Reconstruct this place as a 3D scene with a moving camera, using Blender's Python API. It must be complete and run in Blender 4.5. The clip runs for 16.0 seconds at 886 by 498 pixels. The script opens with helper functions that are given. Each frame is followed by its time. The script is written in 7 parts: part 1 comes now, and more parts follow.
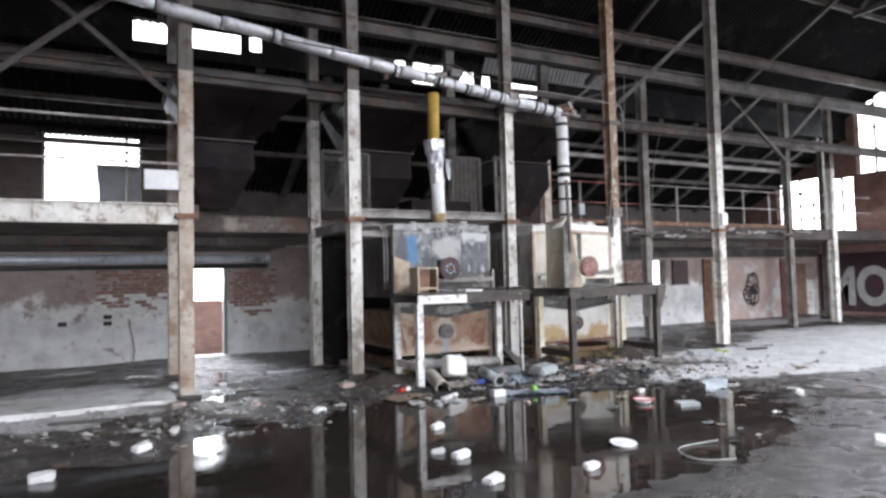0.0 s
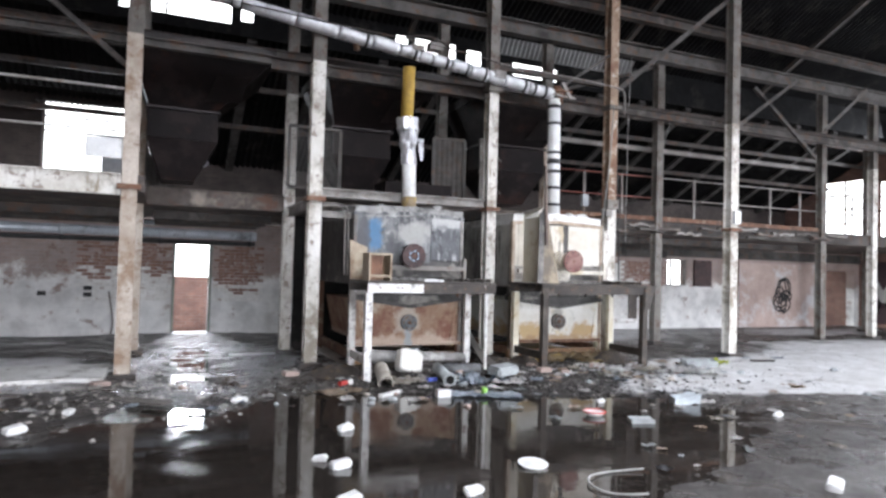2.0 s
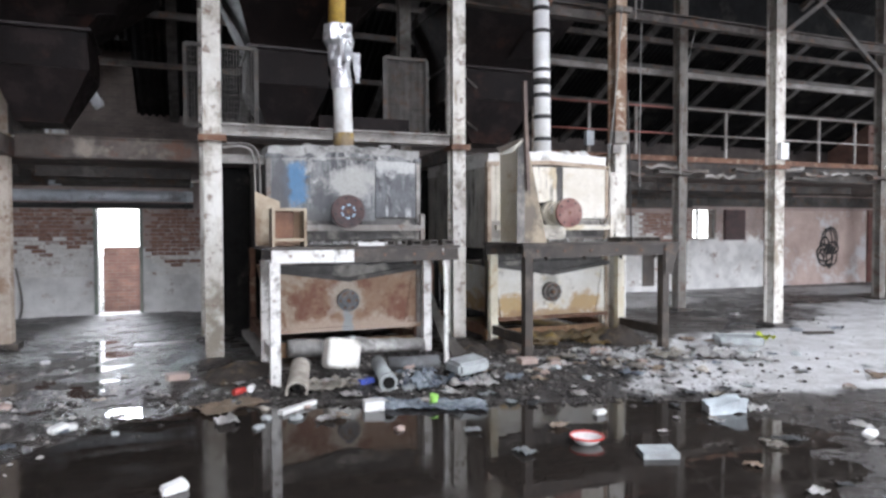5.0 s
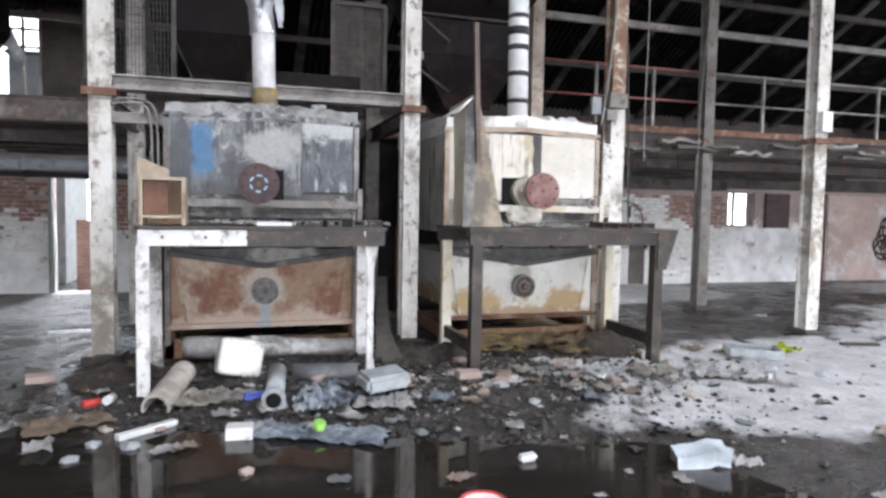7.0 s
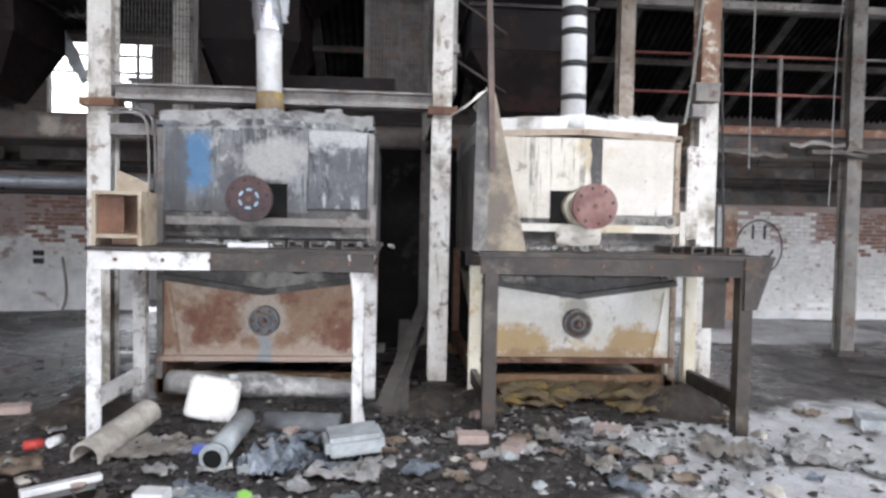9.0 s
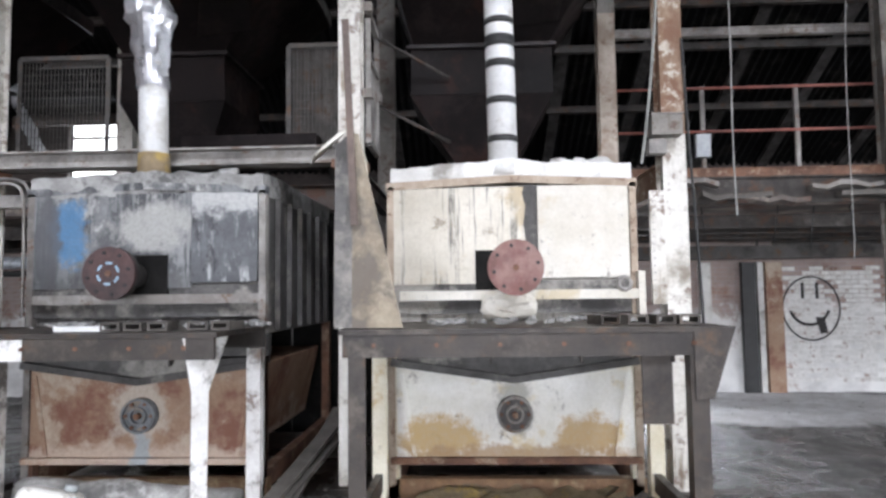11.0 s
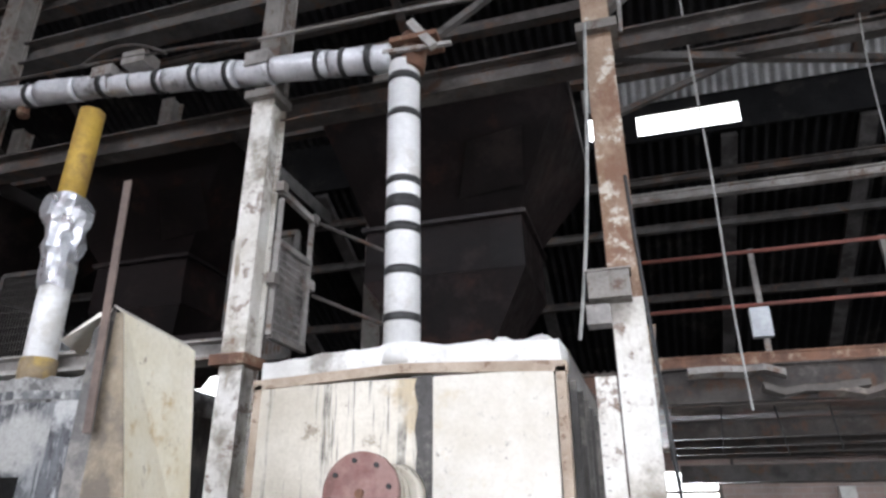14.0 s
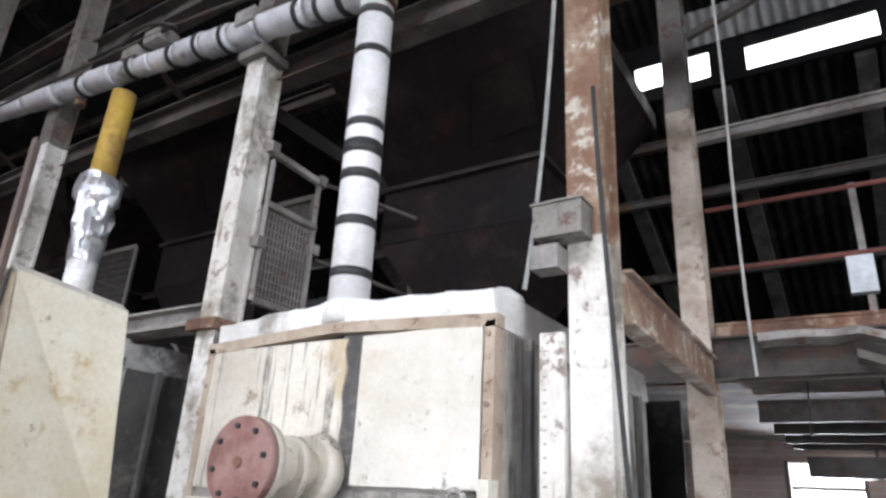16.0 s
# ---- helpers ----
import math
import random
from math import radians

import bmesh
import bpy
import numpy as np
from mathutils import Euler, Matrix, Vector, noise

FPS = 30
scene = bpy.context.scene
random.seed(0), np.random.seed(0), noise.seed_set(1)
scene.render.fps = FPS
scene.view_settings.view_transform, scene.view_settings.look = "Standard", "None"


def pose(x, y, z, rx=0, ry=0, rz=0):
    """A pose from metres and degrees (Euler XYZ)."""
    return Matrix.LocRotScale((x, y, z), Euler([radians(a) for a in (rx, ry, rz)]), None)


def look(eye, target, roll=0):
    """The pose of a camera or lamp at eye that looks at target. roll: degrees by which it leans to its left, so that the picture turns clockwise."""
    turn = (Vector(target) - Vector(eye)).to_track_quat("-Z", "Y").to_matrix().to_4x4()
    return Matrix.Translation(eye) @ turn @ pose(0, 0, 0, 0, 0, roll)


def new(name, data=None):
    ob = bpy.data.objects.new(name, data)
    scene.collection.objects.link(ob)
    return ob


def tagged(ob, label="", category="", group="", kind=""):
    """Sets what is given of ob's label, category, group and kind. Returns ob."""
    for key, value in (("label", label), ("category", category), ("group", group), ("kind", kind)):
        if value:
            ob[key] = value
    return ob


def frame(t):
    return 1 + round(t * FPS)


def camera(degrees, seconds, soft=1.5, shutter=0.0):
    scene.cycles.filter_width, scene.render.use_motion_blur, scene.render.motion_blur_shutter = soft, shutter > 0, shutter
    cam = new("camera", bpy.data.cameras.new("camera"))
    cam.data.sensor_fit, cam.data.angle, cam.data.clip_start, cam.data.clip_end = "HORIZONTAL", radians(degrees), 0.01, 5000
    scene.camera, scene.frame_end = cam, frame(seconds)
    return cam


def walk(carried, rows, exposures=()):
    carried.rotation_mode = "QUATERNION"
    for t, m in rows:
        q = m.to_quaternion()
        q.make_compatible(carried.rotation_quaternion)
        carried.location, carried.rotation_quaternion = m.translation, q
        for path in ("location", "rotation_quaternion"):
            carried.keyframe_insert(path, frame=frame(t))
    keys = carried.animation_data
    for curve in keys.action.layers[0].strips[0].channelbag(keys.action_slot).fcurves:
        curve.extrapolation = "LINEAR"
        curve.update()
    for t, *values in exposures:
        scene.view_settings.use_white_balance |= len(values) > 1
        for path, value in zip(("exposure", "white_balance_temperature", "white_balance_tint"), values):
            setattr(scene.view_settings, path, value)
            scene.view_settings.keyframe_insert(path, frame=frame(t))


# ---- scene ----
cam = camera(67.8, 16.0, soft=2.8)
METRES, EYE, TILT, LEAN, TURN = 13.2, 1.62, 0.0, 0.0, -27.5
ROWS = [
    (0.0, 0.0, 0.0, 0.0, 0.07, 2.77, 1.39),
    (0.5, 0.0253, 0.0069, 0.0022, -2.38, 3.94, 1.29),
    (1.0, 0.0506, 0.0252, 0.0027, -3.52, 4.68, -1.98),
    (1.5, 0.0757, 0.042, -0.0017, -0.12, 4.48, -0.49),
    (2.0, 0.0995, 0.0607, 0.0013, 4.24, 1.71, -1.59),
    (2.5, 0.1162, 0.0918, -0.0005, 5.75, 0.45, -1.93),
    (3.0, 0.1267, 0.1225, -0.0003, 6.02, 0.78, 0.15),
    (5.5, 0.1642, 0.302, -0.0011, 6.01, -2.04, 0.28),
    (6.0, 0.1844, 0.3316, -0.0034, 4.61, -2.22, 1.7),
    (6.5, 0.2054, 0.3588, -0.0027, 6.37, -3.1, 0.34),
    (7.0, 0.2214, 0.3886, -0.0005, 10.4, -3.47, -1.02),
    (7.5, 0.2385, 0.4141, -0.0024, 14.7, -1.57, 1.04),
    (8.0, 0.2541, 0.4396, -0.0006, 19.39, -2.17, 0.4),
    (10.5, 0.3242, 0.5831, 0.0016, 25.88, -0.92, -0.94),
    (11.0, 0.3402, 0.6091, 0.0021, 30.06, 3.9, 0.71),
    (11.5, 0.3507, 0.6367, 0.0043, 29.76, 9.14, -2.52),
    (12.0, 0.3599, 0.6623, 0.0103, 30.98, 15.59, -1.57),
    (12.5, 0.3748, 0.6868, 0.0102, 36.95, 20.89, -2.07),
    (13.0, 0.3836, 0.7097, 0.0091, 38.56, 23.69, -2.47),
    (13.5, 0.3891, 0.7384, 0.0076, 41.54, 21.65, -2.83),
    (14.0, 0.3989, 0.763, 0.0056, 44.65, 22.57, 0.08),
    (14.5, 0.4088, 0.7869, 0.0071, 51.23, 22.45, -1.65),
    (15.0, 0.4097, 0.8162, 0.0042, 53.2, 21.03, -2.31),
    (15.5, 0.4155, 0.8409, 0.0068, 54.53, 21.97, -1.07),
    (16.0, 0.4245, 0.8644, 0.007, 59.7, 20.96, -3.01),
]
walk(cam, [(t, pose(0, 0, EYE, TILT, LEAN, TURN) @ pose(METRES * x, METRES * y, METRES * z, 90 + pitch, roll, yaw)) for t, x, y, z, yaw, pitch, roll in ROWS],
     [(t, e) for t, e in ((0.0, 0.05), (1.5, 0.12), (3.0, 0.04), (6.0, -0.05), (8.0, -0.06), (11.0, -0.04), (14.0, -0.06), (16.0, 0.0))])

# ---- world, light, exposure ----
world = bpy.data.worlds.new("sky")
scene.world = world
world.use_nodes = True
_nt = world.node_tree
_sky = _nt.nodes.new("ShaderNodeTexSky")
_sky.sky_type, _sky.sun_disc = "NISHITA", False
_sky.sun_elevation, _sky.sun_rotation = radians(51), radians(-11)
_bg = _nt.nodes["Background"]
_bg.inputs["Strength"].default_value = 0.15
_nt.links.new(_sky.outputs[0], _bg.inputs["Color"])

sun = new("sun", bpy.data.lights.new("sun", "SUN"))
sun.data.energy, sun.data.angle, sun.data.color = 1.5, radians(10), (1.0, 0.96, 0.9)
sun.matrix_world = look((2, 40, 45), (9, 5, 0))


def sky_light(name, centre, target, w, h, energy):
    """Daylight that falls in through one opening."""
    ob = new(name, bpy.data.lights.new(name, "AREA"))
    ob.data.shape, ob.data.size, ob.data.size_y, ob.data.energy = "RECTANGLE", w, h, energy
    ob.data.color = (0.86, 0.9, 1.0)
    ob.matrix_world = look(centre, target)


SOUTH, NORTH, UPPER, EAST, WEST = -7.0, 16.1, 19.2, 24.8, -9.0
sky_light("daylight_south_yard", (5.0, SOUTH - 5.8, 1.4), (5.0, 10, 1.4), 19, 0.8, 3700)
# Added top light from an unseen roof gap, to brighten floor and furnaces.
sky_light("added_top_light", (9.5, -1.6, 10.4), (9.5, -1.5, 0.0), 14, 5.0, 4200)
sky_light("daylight_east_window", (EAST - 0.3, 13.6, 5.0), (10, 12.0, 1.0), 3.0, 4.0, 500)
sky_light("daylight_east_side", (EAST - 0.25, 4.0, 2.6), (8, 6, 0.8), 7.0, 4.0, 1500)
sky_light("daylight_upper_window", (-0.15, UPPER - 0.35, 4.7), (-0.2, 8, 1.0), 2.2, 1.7, 150)
sky_light("daylight_side_door", (9.7, NORTH + 0.7, 1.7), (11.0, NORTH - 2.2, 0.0), 0.7, 1.2, 330)
sky_light("daylight_back_door", (2.2, NORTH + 1.6, 2.2), (2.2, NORTH - 0.5, 0.0), 0.9, 0.9, 210)


# ---- materials ----
def _n(nt, kind, **inputs):
    nd = nt.nodes.new(kind)
    for k, v in inputs.items():
        nd.inputs[k.replace("_", " ")].default_value = v
    return nd


def rgba(c):
    return (c[0], c[1], c[2], 1.0) if len(c) == 3 else c


def mix(nt, fac, a, b):
    nd = nt.nodes.new("ShaderNodeMix")
    nd.data_type = "RGBA"
    for sock, v in ((nd.inputs[0], fac), (nd.inputs[6], a), (nd.inputs[7], b)):
        if isinstance(v, (tuple, list)):
            sock.default_value = rgba(v)
        elif isinstance(v, (int, float)):
            sock.default_value = v
        else:
            nt.links.new(v, sock)
    return nd.outputs[2]


def ramp(nt, src, lo, hi, a=0.0, b=1.0):
    nd = nt.nodes.new("ShaderNodeMapRange")
    nd.clamp = True
    nt.links.new(src, nd.inputs[0])
    for i, v in zip((1, 2, 3, 4), (lo, hi, a, b)):
        nd.inputs[i].default_value = v
    return nd.outputs[0]


def coords(nt, stretch=(1, 1, 1)):
    tc = nt.nodes.new("ShaderNodeTexCoord")
    info = nt.nodes.new("ShaderNodeObjectInfo")
    mp = nt.nodes.new("ShaderNodeMapping")
    mp.inputs["Scale"].default_value = stretch
    mul = nt.nodes.new("ShaderNodeMath")
    mul.operation = "MULTIPLY"
    mul.inputs[1].default_value = 37.0
    nt.links.new(info.outputs["Random"], mul.inputs[0])
    nt.links.new(mul.outputs[0], mp.inputs["Location"])
    nt.links.new(tc.outputs["Object"], mp.inputs["Vector"])
    return mp.outputs[0]


def noise_tex(nt, vec, scale, detail=6.0, rough=0.6):
    nd = _n(nt, "ShaderNodeTexNoise", Scale=scale, Detail=detail, Roughness=rough)
    nt.links.new(vec, nd.inputs["Vector"])
    return nd.outputs[0]


def spread(nt, vec, scale, detail=10.0, rough=0.7):
    """Noise drawn out to the whole range from 0 to 1."""
    return ramp(nt, noise_tex(nt, vec, scale, detail, rough), 0.28, 0.72)


def mat(name, base, dark=None, scale=2.0, rough=0.7, metal=0.0, bump=0.25, grain=40.0,
        wear=None, wear_at=0.56, wear_scale=5.0, wear_stretch=(1, 1, 1), streak=None, streak_at=0.55, streak_scale=9.0,
        stain=None, stain_at=0.6, stain_scale=1.4, gloss=0.5, streak_length=0.06, patch=None, speck_amount=0.4):
    """Paint or bare surface: large tonal drift, fine grain, flaked wear, streaks that run down, stains."""
    m = bpy.data.materials.new(name)
    m.use_nodes = True
    nt = m.node_tree
    bsdf = nt.nodes["Principled BSDF"]
    v = coords(nt)
    dark = dark or tuple(c * 0.6 for c in base)
    col = mix(nt, ramp(nt, spread(nt, v, scale), 0.25, 0.8), base, dark)
    r = ramp(nt, noise_tex(nt, v, grain * 0.3), 0.3, 0.7, rough - 0.12, min(1.0, rough + 0.12))
    if stain:
        f = ramp(nt, spread(nt, v, stain_scale), stain_at - 0.03, stain_at + 0.16, 0.0, 0.92)
        col = mix(nt, f, col, stain)
    if streak:
        vs = coords(nt, (1, 1, streak_length))
        f = ramp(nt, noise_tex(nt, vs, streak_scale, 5, 0.7), streak_at, streak_at + 0.09)
        fade = nt.nodes.new("ShaderNodeMath")
        fade.operation = "MULTIPLY"
        nt.links.new(f, fade.inputs[0])
        nt.links.new(ramp(nt, spread(nt, v, 2.3, 6), 0.3, 0.62, 0.1, 1.0), fade.inputs[1])
        col = mix(nt, fade.outputs[0], col, streak)
    if wear:
        vw = coords(nt, wear_stretch)
        big = spread(nt, vw, wear_scale, 12, 0.72)
        f = ramp(nt, big, wear_at + 0.06, wear_at + 0.15, 0.0, 0.95)
        speck = ramp(nt, noise_tex(nt, v, wear_scale * 9, 6, 0.75), 0.42, 0.62, 0.55, 1.0)
        k = nt.nodes.new("ShaderNodeMath")
        k.operation = "MULTIPLY"
        nt.links.new(f, k.inputs[0])
        nt.links.new(speck, k.inputs[1])
        halo = ramp(nt, big, wear_at - 0.06, wear_at + 0.1, 0.0, 0.32)
        col = mix(nt, halo, col, tuple(0.5 * a + 0.5 * b for a, b in zip(wear, base)))
        col = mix(nt, k.outputs[0], col, wear)
    if patch:
        # stains round named spots: centre x, centre z, radii, colour
        geo = nt.nodes.new("ShaderNodeNewGeometry")
        soft_noise = noise_tex(nt, v, 6, 6, 0.7)
        for px, pz, rx, rz, tint in patch:
            mp = nt.nodes.new("ShaderNodeVectorMath")
            mp.operation = "SUBTRACT"
            mp.inputs[1].default_value = (px, 0, pz)
            nt.links.new(geo.outputs["Position"], mp.inputs[0])
            sc = nt.nodes.new("ShaderNodeVectorMath")
            sc.operation = "MULTIPLY"
            sc.inputs[1].default_value = (1 / rx, 0, 1 / rz)
            nt.links.new(mp.outputs[0], sc.inputs[0])
            ln = nt.nodes.new("ShaderNodeVectorMath")
            ln.operation = "LENGTH"
            nt.links.new(sc.outputs[0], ln.inputs[0])
            dist = nt.nodes.new("ShaderNodeMath")
            dist.operation = "MULTIPLY_ADD"
            dist.inputs[1].default_value = 2.6
            nt.links.new(soft_noise, dist.inputs[0])
            nt.links.new(ln.outputs["Value"], dist.inputs[2])
            col = mix(nt, ramp(nt, dist.outputs[0], 2.05, 2.5, 0.88, 0.0), col, tint)
    g = noise_tex(nt, v, grain, 4, 0.7)
    col = mix(nt, ramp(nt, g, 0.42, 0.7, 0.0, 0.28), col, tuple(c * 0.7 for c in dark))
    speckle = ramp(nt, spread(nt, v, grain * 0.33, 8, 0.75), 0.8, 0.9, 0.0, speck_amount)
    col = mix(nt, speckle, col, tuple(c * 0.35 for c in dark))
    nt.links.new(col, bsdf.inputs["Base Color"])
    nt.links.new(r, bsdf.inputs["Roughness"])
    bsdf.inputs["Metallic"].default_value = metal
    bsdf.inputs["Specular IOR Level"].default_value = gloss
    if bump:
        bp = _n(nt, "ShaderNodeBump", Strength=bump, Distance=0.01)
        add = nt.nodes.new("ShaderNodeMath")
        nt.links.new(g, add.inputs[0])
        nt.links.new(noise_tex(nt, v, grain * 0.22, 6, 0.7), add.inputs[1])
        nt.links.new(add.outputs[0], bp.inputs["Height"])
        nt.links.new(bp.outputs[0], bsdf.inputs["Normal"])
    return m


RUST = (0.13, 0.068, 0.038)
M = {}
M["column"] = mat("flaking_cream_paint_on_steel", (0.74, 0.725, 0.68), (0.5, 0.47, 0.41), 2.2, 0.65, 0, 0.4, 45, wear=RUST, wear_at=0.585, wear_scale=6.5,
                  streak=(0.24, 0.19, 0.13), streak_at=0.56, streak_length=0.12, stain=(0.2, 0.17, 0.13), stain_at=0.6, stain_scale=1.1)
M["column_rusty"] = mat("rusty_column_paint", (0.38, 0.28, 0.2), (0.2, 0.125, 0.08), 2.2, 0.75, 0, 0.5, 45, wear=(0.62, 0.58, 0.5), wear_at=0.6, wear_scale=7, stain=(0.17, 0.085, 0.05), stain_at=0.46, stain_scale=1.4, streak=(0.2, 0.12, 0.07))
M["column_mixed"] = mat("cream_paint_over_rust", (0.56, 0.5, 0.43), (0.34, 0.27, 0.21), 2.2, 0.72, 0, 0.45, 45, wear=(0.2, 0.12, 0.075), wear_at=0.58, wear_scale=6, stain=(0.26, 0.17, 0.11), stain_at=0.58, stain_scale=1.6)
# Dark column tone; on the upper lengths it stands in for shade.
M["column_dark"] = mat("dark_column_paint", (0.22, 0.205, 0.183), (0.11, 0.1, 0.09), 2.0, 0.75, 0, 0.4, 40, wear=(0.09, 0.05, 0.03), wear_at=0.53, streak=(0.1, 0.085, 0.07))
# On high beams and purlins this dark tone also stands for shade.
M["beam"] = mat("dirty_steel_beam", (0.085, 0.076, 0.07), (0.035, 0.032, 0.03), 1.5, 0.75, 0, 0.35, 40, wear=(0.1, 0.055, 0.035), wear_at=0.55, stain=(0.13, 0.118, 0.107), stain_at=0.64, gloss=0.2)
M["beam_pale"] = mat("pale_dusty_beam", (0.38, 0.36, 0.335), (0.13, 0.12, 0.112), 1.8, 0.7, 0, 0.3, 40, wear=RUST, wear_at=0.6, stain=(0.2, 0.18, 0.16), stain_at=0.58)
# Darker copy of beam_pale; high steel carries its shade in this tone.
M["beam_mid"] = mat("darkened_grey_beam", (0.115, 0.109, 0.103), (0.036, 0.033, 0.031), 1.8, 0.75, 0, 0.3, 40, wear=RUST, wear_at=0.6, stain=(0.1, 0.09, 0.08), stain_at=0.56, gloss=0.25)
M["rust"] = mat("rusty_steel", (0.2, 0.1, 0.06), (0.09, 0.045, 0.03), 4.0, 0.8, 0, 0.5, 60, wear=(0.33, 0.25, 0.18), wear_at=0.6)
M["upright"] = mat("dull_brown_steel_angle", (0.16, 0.115, 0.095), (0.08, 0.06, 0.052), 4, 0.7, 0, 0.3, 45)
M["rail_red"] = mat("red_oxide_rail", (0.25, 0.08, 0.06), (0.13, 0.05, 0.04), 3.0, 0.7, 0, 0.2)
M["kiln_cream"] = mat("cream_kiln_paint", (0.64, 0.6, 0.52), (0.48, 0.44, 0.36), 1.6, 0.6, 0, 0.2, 45, streak=(0.07, 0.065, 0.06), streak_at=0.55, streak_scale=17, streak_length=0.05, speck_amount=0.15,
                      wear=(0.2, 0.15, 0.1), wear_at=0.7, wear_scale=6, stain=(0.46, 0.37, 0.24), stain_at=0.58)
M["kiln_panel"] = mat("cream_sheet_panel", (0.68, 0.65, 0.59), (0.55, 0.51, 0.43), 1.6, 0.5, 0, 0.12, 40, speck_amount=0.1, wear=(0.12, 0.1, 0.08), wear_at=0.7, wear_scale=14, stain=(0.5, 0.42, 0.28), stain_at=0.6)
M["kiln_grey"] = mat("soot_streaked_grey_paint", (0.26, 0.265, 0.265), (0.11, 0.114, 0.118), 2.4, 0.65, 0, 0.3, 45, streak=(0.03, 0.032, 0.036), streak_at=0.47, streak_scale=19, streak_length=0.09,
                     wear=(0.06, 0.062, 0.067), wear_at=0.52, wear_scale=4.5, wear_stretch=(1, 1, 0.5), stain=(0.5, 0.495, 0.47), stain_at=0.6, stain_scale=2.4, speck_amount=0.2,
                     patch=((4.6, 2.14, 0.13, 0.26, (0.07, 0.19, 0.34)), (4.42, 1.95, 0.1, 0.5, (0.09, 0.092, 0.098)), (4.95, 2.0, 0.14, 0.22, (0.08, 0.082, 0.088)), (5.0, 1.75, 0.5, 0.1, (0.1, 0.1, 0.1)), (5.25, 2.2, 0.3, 0.2, (0.4, 0.395, 0.37))))
M["kiln_dark"] = mat("dark_soot_streaked_paint", (0.15, 0.155, 0.165), (0.07, 0.073, 0.078), 2.6, 0.65, 0, 0.3, 45, streak=(0.46, 0.465, 0.46), streak_at=0.53, streak_scale=13, streak_length=0.22, wear=(0.03, 0.03, 0.032), wear_at=0.56, wear_scale=6, wear_stretch=(1, 1, 0.3),
                     patch=((5.85, 2.42, 0.45, 0.14, (0.5, 0.5, 0.485)),), speck_amount=0.2)
M["trim_beige"] = mat("stained_beige_trim", (0.46, 0.38, 0.3), (0.3, 0.23, 0.17), 3, 0.75, 0, 0.35, 45, wear=RUST, wear_at=0.58, wear_scale=8)
M["frame_ochre"] = mat("ochre_rusted_frame", (0.27, 0.16, 0.085), (0.12, 0.065, 0.04), 3, 0.8, 0, 0.5, 45, stain=(0.36, 0.27, 0.16), stain_at=0.58, stain_scale=3)
M["kiln_side"] = mat("dark_kiln_side", (0.14, 0.133, 0.127), (0.06, 0.057, 0.054), 1.3, 0.75, 0, 0.35, 40, streak=(0.05, 0.045, 0.04), stain=(0.28, 0.26, 0.23), stain_at=0.62)
M["tray_rust"] = mat("rust_stained_tray", (0.36, 0.24, 0.16), (0.24, 0.13, 0.085), 2.2, 0.7, 0, 0.35, 45, wear=(0.5, 0.42, 0.33), wear_at=0.6, wear_scale=1.6, stain=(0.2, 0.085, 0.055), stain_at=0.52, stain_scale=2.2, speck_amount=0.2,
                     patch=((5.2, 0.45, 1.0, 0.1, (0.52, 0.42, 0.34)), (5.2, 0.78, 0.2, 0.24, (0.5, 0.44, 0.37)), (5.2, 0.5, 0.07, 0.2, (0.34, 0.39, 0.42))))
M["tray_cream"] = mat("yellow_stained_white_tray", (0.82, 0.81, 0.77), (0.68, 0.66, 0.58), 2.2, 0.65, 0, 0.3, 45, stain=(0.62, 0.5, 0.26), stain_at=0.64, stain_scale=2.6, wear=(0.1, 0.08, 0.06), wear_at=0.68, wear_scale=5, speck_amount=0.2,
                     patch=((7.45, 0.58, 0.3, 0.16, (0.5, 0.33, 0.12)), (8.5, 0.6, 0.25, 0.14, (0.46, 0.29, 0.1)), (8.0, 0.82, 0.13, 0.22, (0.33, 0.32, 0.28)), (8.0, 0.46, 0.9, 0.08, (0.4, 0.26, 0.13))))
M["crust"] = mat("crumbling_grey_lagging", (0.42, 0.415, 0.4), (0.22, 0.215, 0.205), 5, 0.9, 0, 0.7, 30, stain=(0.1, 0.098, 0.095), stain_at=0.58, stain_scale=4)
M["tray_dark"] = mat("charred_tray_rim", (0.12, 0.115, 0.11), (0.05, 0.047, 0.045), 4, 0.8, 0, 0.5, 40, stain=(0.33, 0.31, 0.28), stain_at=0.6)
M["hub_grey"] = mat("grey_blue_port_cover", (0.24, 0.26, 0.275), (0.1, 0.105, 0.11), 7, 0.6, 0.1, 0.4, 50, stain=(0.3, 0.22, 0.15), stain_at=0.6, stain_scale=6)
M["table"] = mat("dark_oily_bench_steel", (0.06, 0.05, 0.042), (0.026, 0.022, 0.02), 3, 0.5, 0.2, 0.45, 45, stain=(0.13, 0.11, 0.09), stain_at=0.64, wear=(0.1, 0.06, 0.035), wear_at=0.62)
M["table_white"] = mat("worn_white_bench_paint", (0.8, 0.795, 0.77), (0.56, 0.54, 0.51), 2.5, 0.6, 0, 0.3, 45, stain=(0.12, 0.105, 0.09), stain_at=0.57, stain_scale=3, wear=RUST, wear_at=0.62)
M["flange_red"] = mat("red_oxide_flange", (0.2, 0.085, 0.072), (0.13, 0.06, 0.05), 5, 0.6, 0, 0.25, 50, stain=(0.27, 0.16, 0.14), stain_at=0.62)
M["flange_dark"] = mat("sooty_flange", (0.085, 0.045, 0.042), (0.04, 0.026, 0.026), 5, 0.65, 0, 0.25, 50)
